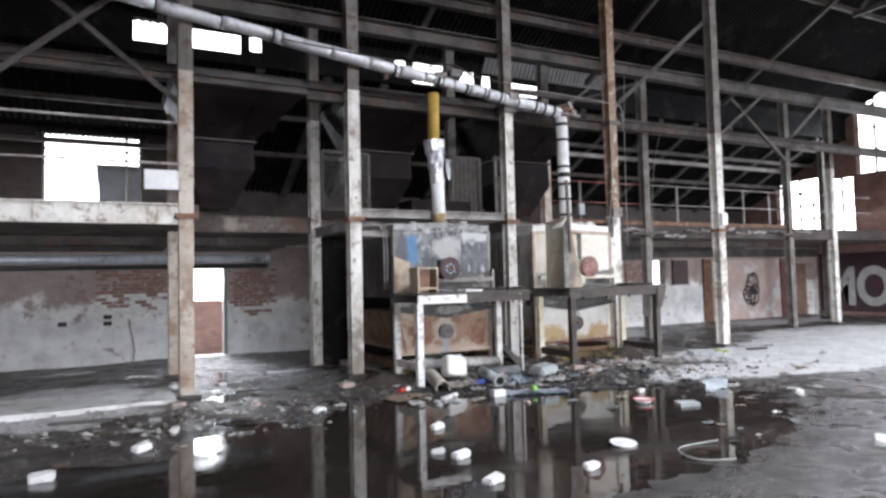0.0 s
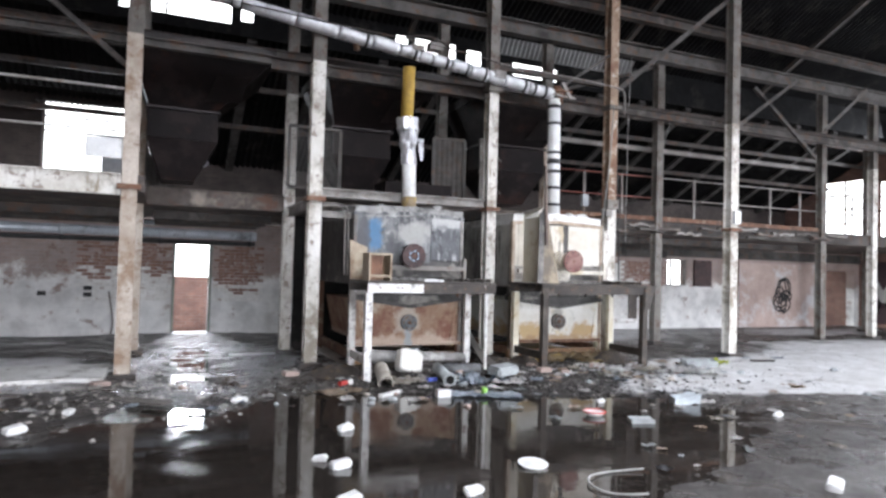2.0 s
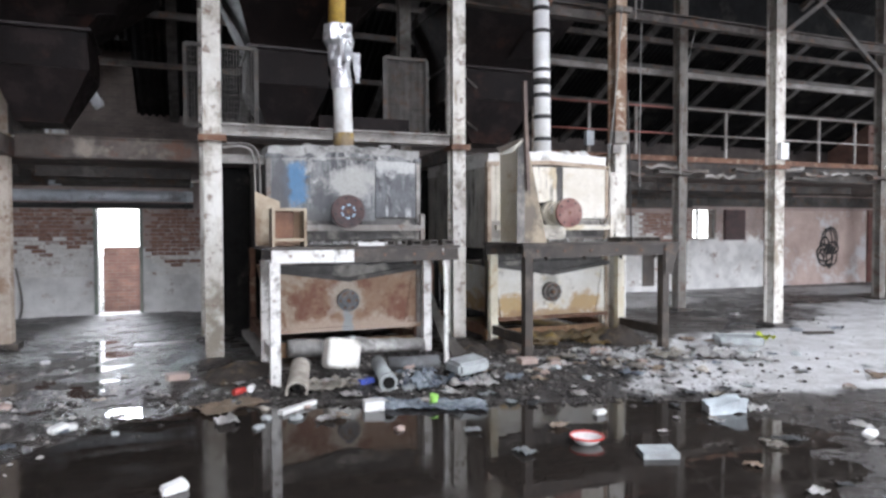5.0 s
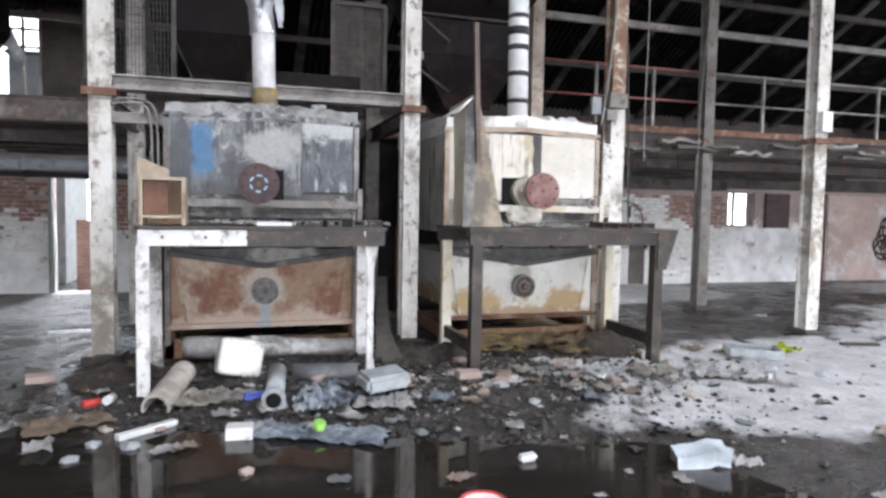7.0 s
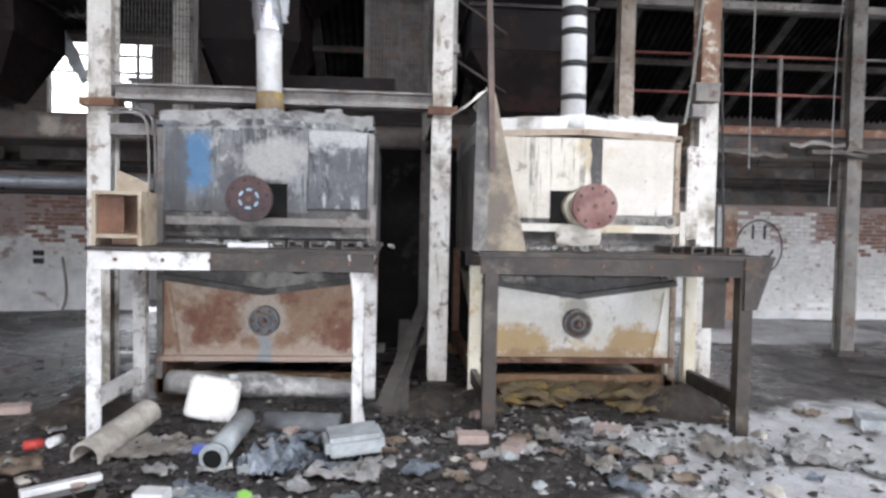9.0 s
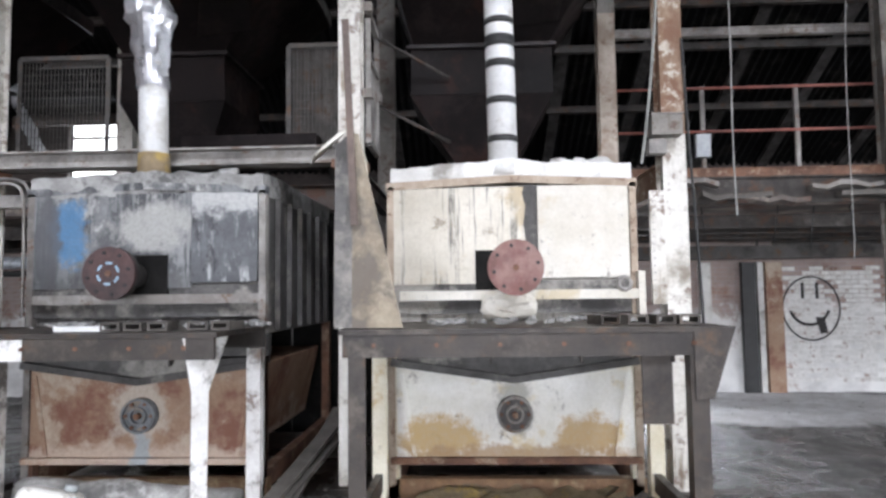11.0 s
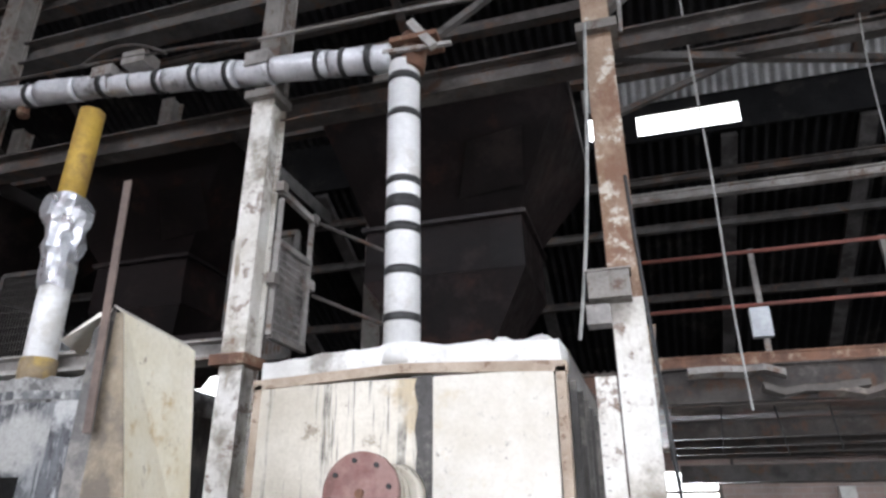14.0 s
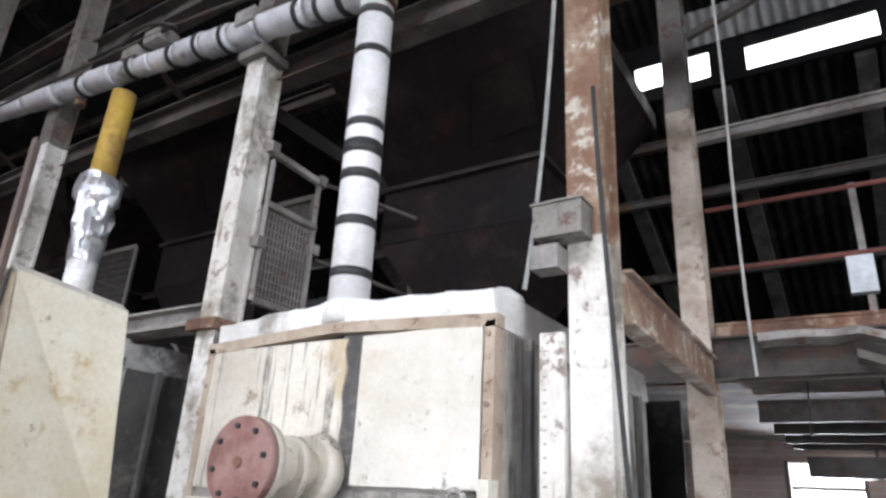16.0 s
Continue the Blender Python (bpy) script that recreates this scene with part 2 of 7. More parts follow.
M["pipe_white"] = mat("white_pipe_lagging", (0.78, 0.78, 0.77), (0.62, 0.62, 0.61), 3, 0.5, 0, 0.15, 30, stain=(0.5, 0.48, 0.44), stain_at=0.64)
M["foil"] = mat("crumpled_foil", (0.72, 0.73, 0.75), (0.5, 0.51, 0.53), 6, 0.34, 0.75, 0.5, 26)
M["lagging_foil"] = mat("dirty_foil_lagging", (0.84, 0.85, 0.87), (0.56, 0.57, 0.585), 4, 0.42, 0.25, 0.4, 30, stain=(0.22, 0.215, 0.21), stain_at=0.66, stain_scale=4)
M["band"] = mat("black_band", (0.03, 0.03, 0.03), (0.02, 0.02, 0.02), 5, 0.55)
M["yellow"] = mat("yellow_pipe_lagging", (0.52, 0.34, 0.06), (0.36, 0.22, 0.05), 4, 0.7, 0, 0.3, 35, stain=(0.25, 0.15, 0.05), stain_at=0.6)
# Hopper steel toned near black, so its colour holds the shade too.
M["hopper"] = mat("shade_dark_hopper_steel", (0.015, 0.0115, 0.0112), (0.009, 0.008, 0.008), 1.2, 0.46, 0.0, 0.25, 30, stain=(0.024, 0.018, 0.0175), stain_at=0.58, wear=(0.032, 0.017, 0.014), wear_at=0.62, wear_scale=2, gloss=0.06)
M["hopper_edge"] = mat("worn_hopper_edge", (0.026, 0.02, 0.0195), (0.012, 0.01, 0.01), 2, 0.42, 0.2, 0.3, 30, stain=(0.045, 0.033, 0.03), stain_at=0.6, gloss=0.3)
# Near-black base: the roof's deep shade is put into its colour.
M["roof"] = mat("shade_dark_corrugated_sheet", (0.016, 0.016, 0.0165), (0.008, 0.008, 0.0082), 0.8, 0.8, 0, 0.2, 25, stain=(0.03, 0.028, 0.026), stain_at=0.62, gloss=0.05)
M["roof_pale"] = mat("pale_corrugated_sheet", (0.34, 0.34, 0.335), (0.16, 0.16, 0.157), 1.2, 0.6, 0, 0.2, 25)
M["timber"] = mat("grey_weathered_timber", (0.115, 0.102, 0.09), (0.06, 0.054, 0.048), 3, 0.8, 0, 0.4, 30, wear_stretch=(1, 1, 0.1))
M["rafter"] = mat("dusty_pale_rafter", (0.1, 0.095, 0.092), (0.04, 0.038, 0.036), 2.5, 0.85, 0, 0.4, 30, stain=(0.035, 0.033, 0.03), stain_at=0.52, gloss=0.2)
M["wood"] = mat("bare_plywood", (0.46, 0.39, 0.29), (0.32, 0.25, 0.18), 4, 0.7, 0, 0.25, 35, stain=(0.2, 0.13, 0.08), stain_at=0.58)
M["mesh_wire"] = mat("dusty_guard_wire", (0.13, 0.12, 0.11), (0.06, 0.055, 0.05), 5, 0.7, 0.2, 0.1)
M["mezz"] = mat("sooty_mezzanine_edge", (0.15, 0.125, 0.11), (0.06, 0.05, 0.045), 1.5, 0.8, 0, 0.4, 35, stain=(0.28, 0.24, 0.2), stain_at=0.58, wear=(0.15, 0.07, 0.045), wear_at=0.55, wear_scale=2)
M["duct"] = mat("dull_grey_duct", (0.36, 0.38, 0.39), (0.22, 0.23, 0.24), 2, 0.45, 0.4, 0.15, 30)
M["pipe_tin"] = mat("dusty_tinned_pipe_cover", (0.62, 0.66, 0.7), (0.4, 0.43, 0.46), 2, 0.4, 0.25, 0.15, 30, stain=(0.2, 0.2, 0.2), stain_at=0.62)
M["black"] = mat("black_rubber_cable", (0.02, 0.02, 0.02), (0.012, 0.012, 0.012), 5, 0.6)
M["rope"] = mat("pale_cord", (0.34, 0.34, 0.32), (0.2, 0.2, 0.19), 8, 0.8)
M["plaster"] = mat("stained_white_render", (0.74, 0.735, 0.71), (0.52, 0.51, 0.48), 1.2, 0.85, 0, 0.35, 25, stain=(0.25, 0.23, 0.2), stain_at=0.6)
M["plate"] = mat("yellowed_shield_plate", (0.78, 0.74, 0.62), (0.64, 0.58, 0.42), 2, 0.55, 0, 0.25, 40, stain=(0.5, 0.36, 0.16), stain_at=0.66, stain_scale=3, wear=(0.2, 0.13, 0.07), wear_at=0.7, wear_scale=7)
M["plate_brown"] = mat("brown_stained_shield_front", (0.4, 0.34, 0.25), (0.2, 0.16, 0.11), 2.4, 0.6, 0, 0.3, 40, stain=(0.12, 0.1, 0.08), stain_at=0.56, stain_scale=2)


def brick_mat(name, brick1, brick2, mortar, paint=None, paint_top=1.25, paint_amount=0.45):
    """Brickwork with mortar joints, and remains of a paint coat up to a dado height."""
    m = bpy.data.materials.new(name)
    m.use_nodes = True
    nt = m.node_tree
    bsdf = nt.nodes["Principled BSDF"]
    tc = nt.nodes.new("ShaderNodeTexCoord")
    sep = nt.nodes.new("ShaderNodeSeparateXYZ")
    nt.links.new(tc.outputs["Object"], sep.inputs[0])
    add = nt.nodes.new("ShaderNodeMath")
    nt.links.new(sep.outputs[0], add.inputs[0])
    nt.links.new(sep.outputs[1], add.inputs[1])
    comb = nt.nodes.new("ShaderNodeCombineXYZ")
    nt.links.new(add.outputs[0], comb.inputs[0])
    nt.links.new(sep.outputs[2], comb.inputs[1])
    br = _n(nt, "ShaderNodeTexBrick", Scale=1.0, Mortar_Size=0.006, Mortar_Smooth=0.3, Bias=-0.1, Brick_Width=0.225, Row_Height=0.075)
    br.inputs["Color1"].default_value, br.inputs["Color2"].default_value, br.inputs["Mortar"].default_value = rgba(brick1), rgba(brick2), rgba(mortar)
    nt.links.new(comb.outputs[0], br.inputs["Vector"])
    v = coords(nt)
    col = mix(nt, ramp(nt, noise_tex(nt, v, 1.1, 8, 0.65), 0.42, 0.68, 0, 0.75), br.outputs[0], tuple(c * 0.35 for c in brick1))
    if paint:
        wob = nt.nodes.new("ShaderNodeMath")
        wob.operation = "MULTIPLY_ADD"
        nt.links.new(noise_tex(nt, v, 1.6, 8, 0.7), wob.inputs[0])
        wob.inputs[1].default_value = 1.5
        nt.links.new(sep.outputs[2], wob.inputs[2])
        low = ramp(nt, wob.outputs[0], paint_top + 0.65, paint_top + 0.8, 1.0, paint_amount * 0.5)
        flake = ramp(nt, noise_tex(nt, v, 2.6, 10, 0.7), 0.58, 0.66, 1.0, 0.2)
        f = nt.nodes.new("ShaderNodeMath")
        f.operation = "MULTIPLY"
        nt.links.new(low, f.inputs[0])
        nt.links.new(flake, f.inputs[1])
        tint = mix(nt, ramp(nt, noise_tex(nt, v, 2.0), 0.4, 0.7), paint, tuple(c * 0.62 for c in paint))
        col = mix(nt, f.outputs[0], col, tint)
    nt.links.new(col, bsdf.inputs["Base Color"])
    bsdf.inputs["Roughness"].default_value = 0.88
    bp = _n(nt, "ShaderNodeBump", Strength=0.6, Distance=0.012)
    sub = nt.nodes.new("ShaderNodeMath")
    sub.operation = "SUBTRACT"
    nt.links.new(noise_tex(nt, v, 30, 5, 0.7), sub.inputs[0])
    nt.links.new(br.outputs[1], sub.inputs[1])
    nt.links.new(sub.outputs[0], bp.inputs["Height"])
    nt.links.new(bp.outputs[0], bsdf.inputs["Normal"])
    return m


M["brick"] = brick_mat("painted_red_brick", (0.3, 0.17, 0.13), (0.22, 0.12, 0.095), (0.3, 0.27, 0.24), (0.76, 0.755, 0.74), 1.35, 0.5)
M["brick_white"] = brick_mat("whitewashed_brick", (0.34, 0.2, 0.16), (0.26, 0.15, 0.12), (0.33, 0.3, 0.27), (0.84, 0.83, 0.81), 1.45, 0.4)
M["brick_far"] = brick_mat("plain_red_brick", (0.28, 0.15, 0.12), (0.2, 0.11, 0.09), (0.28, 0.25, 0.22))
M["kiln_flank"] = mat("stained_grey_beige_flank", (0.52, 0.5, 0.45), (0.28, 0.265, 0.24), 1.6, 0.75, 0, 0.3, 40, streak=(0.07, 0.065, 0.06), streak_at=0.5, streak_scale=12, streak_length=0.1, stain=(0.5, 0.48, 0.43), stain_at=0.62)
M["plinth_yellow"] = mat("ochre_stained_concrete", (0.3, 0.23, 0.14), (0.15, 0.11, 0.07), 3, 0.8, 0, 0.5, 30, stain=(0.4, 0.28, 0.09), stain_at=0.54, stain_scale=3)
M["dirt"] = mat("brown_black_dirt", (0.055, 0.043, 0.034), (0.022, 0.018, 0.016), 7, 0.9, 0, 0.9, 35, stain=(0.12, 0.085, 0.05), stain_at=0.6, stain_scale=5)
# Near-black fill that stands in for shade behind furnaces and inside openings.
M["soot"] = mat("shade_black_plate", (0.018, 0.017, 0.016), (0.008, 0.008, 0.008), 1.5, 0.8, 0, 0.3, 30, stain=(0.045, 0.04, 0.037), stain_at=0.66, gloss=0.1)
# Brick toned dark: the upper wall's shade is put into its colour.
M["brick_dark"] = brick_mat("dark_toned_brick", (0.07, 0.055, 0.05), (0.05, 0.04, 0.037), (0.08, 0.072, 0.066))


def ground_mat():
    m = bpy.data.materials.new("wet_dirt_and_dry_concrete")
    m.use_nodes = True
    nt = m.node_tree
    bsdf = nt.nodes["Principled BSDF"]
    v = coords(nt)
    at = nt.nodes.new("ShaderNodeAttribute")
    at.attribute_name = "dry"
    big = noise_tex(nt, v, 1.3, 10, 0.7)
    add = nt.nodes.new("ShaderNodeMath")
    nt.links.new(at.outputs["Fac"], add.inputs[0])
    nt.links.new(ramp(nt, big, 0.3, 0.7, -0.32, 0.32), add.inputs[1])
    dry = ramp(nt, add.outputs[0], 0.42, 0.62)
    fine = noise_tex(nt, v, 26, 8, 0.75)
    mud = mix(nt, ramp(nt, fine, 0.38, 0.66), (0.022, 0.019, 0.017), (0.11, 0.098, 0.09))
    mud = mix(nt, ramp(nt, spread(nt, v, 2.1), 0.4, 0.75, 0, 0.75), mud, (0.018, 0.016, 0.015))
    mud = mix(nt, ramp(nt, noise_tex(nt, v, 4.5, 9, 0.7), 0.6, 0.68, 0, 0.7), mud, (0.17, 0.155, 0.145))
    con = mix(nt, ramp(nt, noise_tex(nt, v, 3.0, 9, 0.7), 0.35, 0.65), (0.72, 0.72, 0.72), (0.46, 0.45, 0.44))
    con = mix(nt, ramp(nt, fine, 0.5, 0.75, 0, 0.6), con, (0.12, 0.11, 0.1))
    nt.links.new(mix(nt, dry, mud, con), bsdf.inputs["Base Color"])
    wetr = ramp(nt, noise_tex(nt, v, 2.4, 8, 0.65), 0.4, 0.62, 0.14, 0.55)
    mr = nt.nodes.new("ShaderNodeMix")
    nt.links.new(dry, mr.inputs[0])
    nt.links.new(wetr, mr.inputs[2])
    mr.inputs[3].default_value = 0.85
    nt.links.new(mr.outputs[0], bsdf.inputs["Roughness"])
    bp = _n(nt, "ShaderNodeBump", Strength=0.8, Distance=0.035)
    s = nt.nodes.new("ShaderNodeMath")
    nt.links.new(fine, s.inputs[0])
    nt.links.new(noise_tex(nt, v, 7, 8, 0.7), s.inputs[1])
    nt.links.new(s.outputs[0], bp.inputs["Height"])
    nt.links.new(bp.outputs[0], bsdf.inputs["Normal"])
    return m


M["ground"] = ground_mat()


def water_mat():
    m = bpy.data.materials.new("dirty_puddle_water")
    m.use_nodes = True
    nt = m.node_tree
    b = nt.nodes["Principled BSDF"]
    b.inputs["Base Color"].default_value = (0.022, 0.018, 0.0155, 1)
    v = coords(nt)
    nt.links.new(ramp(nt, noise_tex(nt, v, 1.5, 6, 0.6), 0.45, 0.72, 0.02, 0.2), b.inputs["Roughness"])
    b.inputs["IOR"].default_value = 1.45
    bp = _n(nt, "ShaderNodeBump", Strength=0.04, Distance=0.02)
    nt.links.new(noise_tex(nt, v, 5, 2, 0.5), bp.inputs["Height"])
    nt.links.new(bp.outputs[0], b.inputs["Normal"])
    return m


M["water"] = water_mat()


def glow(name, colour, strength):
    m = bpy.data.materials.new(name)
    m.use_nodes = True
    b = m.node_tree.nodes["Principled BSDF"]
    b.inputs["Base Color"].default_value = rgba(colour)
    b.inputs["Emission Color"].default_value = rgba(colour)
    b.inputs["Emission Strength"].default_value = strength
    return m


def plain(name, colour, rough=0.6, dark=None, metal=0.0):
    return mat(name, colour, dark or tuple(c * 0.72 for c in colour), 5, rough, metal, 0.2, 35)


M["outside"] = glow("overcast_daylight_backdrop", (0.97, 0.98, 1.0), 5.0)


# ---- mesh helpers ----
def box(bm, x0, y0, z0, x1, y1, z1, m=None):
    vs = [bm.verts.new(p) for p in ((x0, y0, z0), (x1, y0, z0), (x1, y1, z0), (x0, y1, z0), (x0, y0, z1), (x1, y0, z1), (x1, y1, z1), (x0, y1, z1))]
    for f in ((0, 3, 2, 1), (4, 5, 6, 7), (0, 1, 5, 4), (1, 2, 6, 5), (2, 3, 7, 6), (3, 0, 4, 7)):
        bm.faces.new([vs[i] for i in f])
    if m is not None:
        for v in vs:
            v.co = m @ v.co
    return vs


def hexa(bm, lower, upper):
    """A solid between two four-cornered rings."""
    vs = [bm.verts.new(p) for p in (*lower, *upper)]
    for f in ((0, 3, 2, 1), (4, 5, 6, 7), (0, 1, 5, 4), (1, 2, 6, 5), (2, 3, 7, 6), (3, 0, 4, 7)):
        bm.faces.new([vs[i] for i in f])


def axis_frame(a, b):
    d = Vector(b) - Vector(a)
    q = d.to_track_quat("Z", "Y").to_matrix().to_4x4()
    return Matrix.Translation(a) @ q, d.length


def tube(bm, a, b, r, seg=16, r2=None):
    """A closed round bar from a to b."""
    m, n = axis_frame(a, b)
    r2 = r if r2 is None else r2
    lo = [bm.verts.new(m @ Vector((r * math.cos(i * math.tau / seg), r * math.sin(i * math.tau / seg), 0))) for i in range(seg)]
    hi = [bm.verts.new(m @ Vector((r2 * math.cos(i * math.tau / seg), r2 * math.sin(i * math.tau / seg), n))) for i in range(seg)]
    for i in range(seg):
        f = bm.faces.new((lo[i], lo[(i + 1) % seg], hi[(i + 1) % seg], hi[i]))
        f.smooth = True
    bm.faces.new(lo[::-1])
    bm.faces.new(hi)


def bar(bm, a, b, w, h):
    """A square bar from a to b: w across, h along the upright."""
    d = Vector(b) - Vector(a)
    x = d.normalized()
    up = Vector((0, 0, 1)) if abs(x.z) < 0.95 else Vector((0, 1, 0))
    y = up.cross(x).normalized()
    z = x.cross(y)
    m = Matrix((x, y, z)).transposed().to_4x4()
    m.translation = Vector(a)
    box(bm, 0, -w / 2, -h / 2, d.length, w / 2, h / 2, m)


def angle_bar(bm, a, b, w, t=0.012):
    """A rolled steel angle: two thin legs that meet in a corner."""
    d = Vector(b) - Vector(a)
    x = d.normalized()
    up = Vector((0, 0, 1)) if abs(x.z) < 0.95 else Vector((0, 1, 0))
    y = up.cross(x).normalized()
    z = x.cross(y)
    m = Matrix((x, y, z)).transposed().to_4x4()
    m.translation = Vector(a)
    box(bm, 0, -w / 2, -w / 2, d.length, -w / 2 + t, w / 2, m)
    box(bm, 0, -w / 2 + t, -w / 2, d.length, w / 2, -w / 2 + t, m)


def i_beam(bm, a, b, w, h, t=0.016):
    """A rolled I section: two flanges and a web."""
    d = Vector(b) - Vector(a)
    x = d.normalized()
    up = Vector((0, 0, 1)) if abs(x.z) < 0.95 else Vector((0, 1, 0))
    y = up.cross(x).normalized()
    z = x.cross(y)
    m = Matrix((x, y, z)).transposed().to_4x4()
    m.translation = Vector(a)
    n = d.length
    box(bm, 0, -w / 2, -h / 2, n, w / 2, -h / 2 + t, m)
    box(bm, 0, -w / 2, h / 2 - t, n, w / 2, h / 2, m)
    box(bm, 0, -t / 2, -h / 2 + t, n, t / 2, h / 2 - t, m)


def sheet(bm, corners, pitch=0.15, depth=0.03, along=0, rows=1):
    """A corrugated sheet over four corners (a, b, c, d); the ridges run from edge ab to edge dc."""
    a, b, c, d = (Vector(p) for p in corners)
    n = max(2, int((b - a).length / pitch * 6))
    nrm = (b - a).cross(d - a).normalized()
    grid = []
    for j in range(rows + 1):
        v = j / rows
        lo, hi = a.lerp(d, v), b.lerp(c, v)
        grid.append([bm.verts.new(lo.lerp(hi, i / n) + nrm * depth * math.sin(i * math.tau / 6)) for i in range(n + 1)])
    for j in range(rows):
        for i in range(n):
            f = bm.faces.new((grid[j][i], grid[j][i + 1], grid[j + 1][i + 1], grid[j + 1][i]))
            f.smooth = True


def wobble(bm, amount, scale=3.0, seed=0.0):
    for v in bm.verts:
        v.co += noise.noise_vector(v.co * scale + Vector((seed, seed * 2, seed * 3))) * amount


def soften(bm, r=0.006, seg=1):
    es = [e for e in bm.edges if len(e.link_faces) == 2 and e.calc_face_angle(0) > 0.6]
    bmesh.ops.bevel(bm, geom=es, offset=r, segments=seg, affect="EDGES", clamp_overlap=True)


def part(name, bm, material, parent=None, label=""):
    me = bpy.data.meshes.new(name)
    bmesh.ops.recalc_face_normals(bm, faces=bm.faces[:])
    bm.to_mesh(me)
    bm.free()
    me.materials.append(material)
    ob = new(name, me)
    if parent is not None:
        ob.parent = parent
        ob.matrix_parent_inverse = parent.matrix_world.inverted()
    if label:
        tagged(ob, label)
    return ob


def thing(name, label, category, at=(0, 0, 0), group="", kind=""):
    e = new(name)
    e.matrix_world = Matrix.Translation(at)
    bpy.context.view_layer.update()
    return tagged(e, label, category, group, kind)


def boxed(name, dims, material, parent=None, label="", bevel=0.0):
    bm = bmesh.new()
    box(bm, *dims)
    if bevel:
        soften(bm, bevel)
    return part(name, bm, material, parent, label)


def wall(name, axis, at, thick, u0, u1, z0, z1, holes, material, label):
    """A wall in the plane axis = at, thick away from the hall, with openings (u0, u1, z0, z1) right through it."""
    us = sorted({u0, u1, *[h[0] for h in holes], *[h[1] for h in holes]})
    zs = sorted({z0, z1, *[h[2] for h in holes], *[h[3] for h in holes]})
    bm = bmesh.new()
    for i in range(len(us) - 1):
        zz = None
        for j in range(len(zs) - 1):
            cu, cz = (us[i] + us[i + 1]) / 2, (zs[j] + zs[j + 1]) / 2
            solid = not any(h[0] < cu < h[1] and h[2] < cz < h[3] for h in holes)
            if solid:
                if axis == "y":
                    box(bm, us[i], min(at, at + thick), zs[j], us[i + 1], max(at, at + thick), zs[j + 1])
                else:
                    box(bm, min(at, at + thick), us[i], zs[j], max(at, at + thick), us[i + 1], zs[j + 1])
    bmesh.ops.remove_doubles(bm, verts=bm.verts[:], dist=0.0005)
    seen = {}
    for f in bm.faces:
        seen.setdefault(tuple(round(c, 3) for c in f.calc_center_median()), []).append(f)
    bmesh.ops.delete(bm, geom=[f for fs in seen.values() if len(fs) > 1 for f in fs], context="FACES")
    ob = part(name, bm, material)
    return tagged(ob, label, "wall", kind="structure")


# ---- large structure ----
def bump_at(x, y, cx, cy, rx, ry):
    d = ((x - cx) / rx) ** 2 + ((y - cy) / ry) ** 2
    return math.exp(-d * d)


def ground_height(x, y):
    p = Vector((x, y, 0))
    h = 0.018 * noise.fractal(p * 0.8, 1.0, 2.0, 4) + 0.012 * noise.fractal(p * 3.5, 1.0, 2.0, 3)
    h += 0.02
    h -= 0.115 * bump_at(x, y, 3.5, 6.25, 4.2, 2.25)
    h -= 0.04 * bump_at(x, y, 2.2, 10.4, 1.2, 2.6)
    h += 0.034 * noise.fractal(p * 2.6 + Vector((5, 1, 0)), 1.0, 2.0, 4) * bump_at(x, y, 2.2, 10.6, 2.2, 3.4)
    h += 0.13 * bump_at(x, y, 6.6, 10.4, 3.3, 2.2)
    h += 0.06 * bump_at(x, y, 1.5, 7.9, 1.8, 1.5) * (1 + 0.6 * noise.noise(p * 1.7))
    h += 0.05 * bump_at(x, y, 8.0, 8.3, 2.6, 0.7)
    h += 0.10 * bump_at(x, y, 0.2, 11.6, 1.2, 1.9) if x < 1.4 else 0.10 * bump_at(x, y, 0.2, 11.6, 1.2, 1.9) * max(0, 1 - (x - 1.4) * 4)
    h -= 0.03 * max(0.0, min(1.0, (y - 11.5) / 4.0))
    h += 0.05 * bump_at(x, y, 2.2, 16.2, 1.6, 1.3)
    return h


def dry_or_lit(x, y):
    # Spots at (12.2, 14.7) and (2.2, 16.5) paint door light onto pale floor.
    d = 1.4 * bump_at(x, y, 11.9, 8.2, 4.2, 1.75) + 0.85 * bump_at(x, y, 17.5, 9.0, 5.0, 4.0) + 1.2 * bump_at(x, y, 12.2, 14.7, 2.6, 1.5) + 1.0 * bump_at(x, y, -1.4, 10.4, 2.6, 1.8) + 1.2 * bump_at(x, y, 2.2, 16.5, 0.7, 0.7)
    d += 0.7 * bump_at(x, y, 20, 14.5, 3.5, 1.2)
    return min(1.0, d)


def build_ground():
    step = 0.11
    x0, x1, y0, y1 = WEST, EAST, SOUTH, 16.4
    nx, ny = int((x1 - x0) / step), int((y1 - y0) / step)
    vs, dry = [], []
    for j in range(ny + 1):
        for i in range(nx + 1):
            x, y = x0 + (x1 - x0) * i / nx, y0 + (y1 - y0) * j / ny
            vs.append((x, y, ground_height(x, y)))
            dry.append(dry_or_lit(x, y))
    fs = [(j * (nx + 1) + i, j * (nx + 1) + i + 1, (j + 1) * (nx + 1) + i + 1, (j + 1) * (nx + 1) + i) for j in range(ny) for i in range(nx)]
    me = bpy.data.meshes.new("floor")
    me.from_pydata(vs, [], fs)
    att = me.attributes.new("dry", "FLOAT", "POINT")
    att.data.foreach_set("value", dry)
    me.shade_smooth()
    me.materials.append(M["ground"])
    tagged(new("floor", me), "dirt-covered concrete factory floor, wet in the low parts", "floor", kind="structure")


build_ground()
bm = bmesh.new()
box(bm, WEST, SOUTH, -0.25, 9.6, 15.0, -0.012)
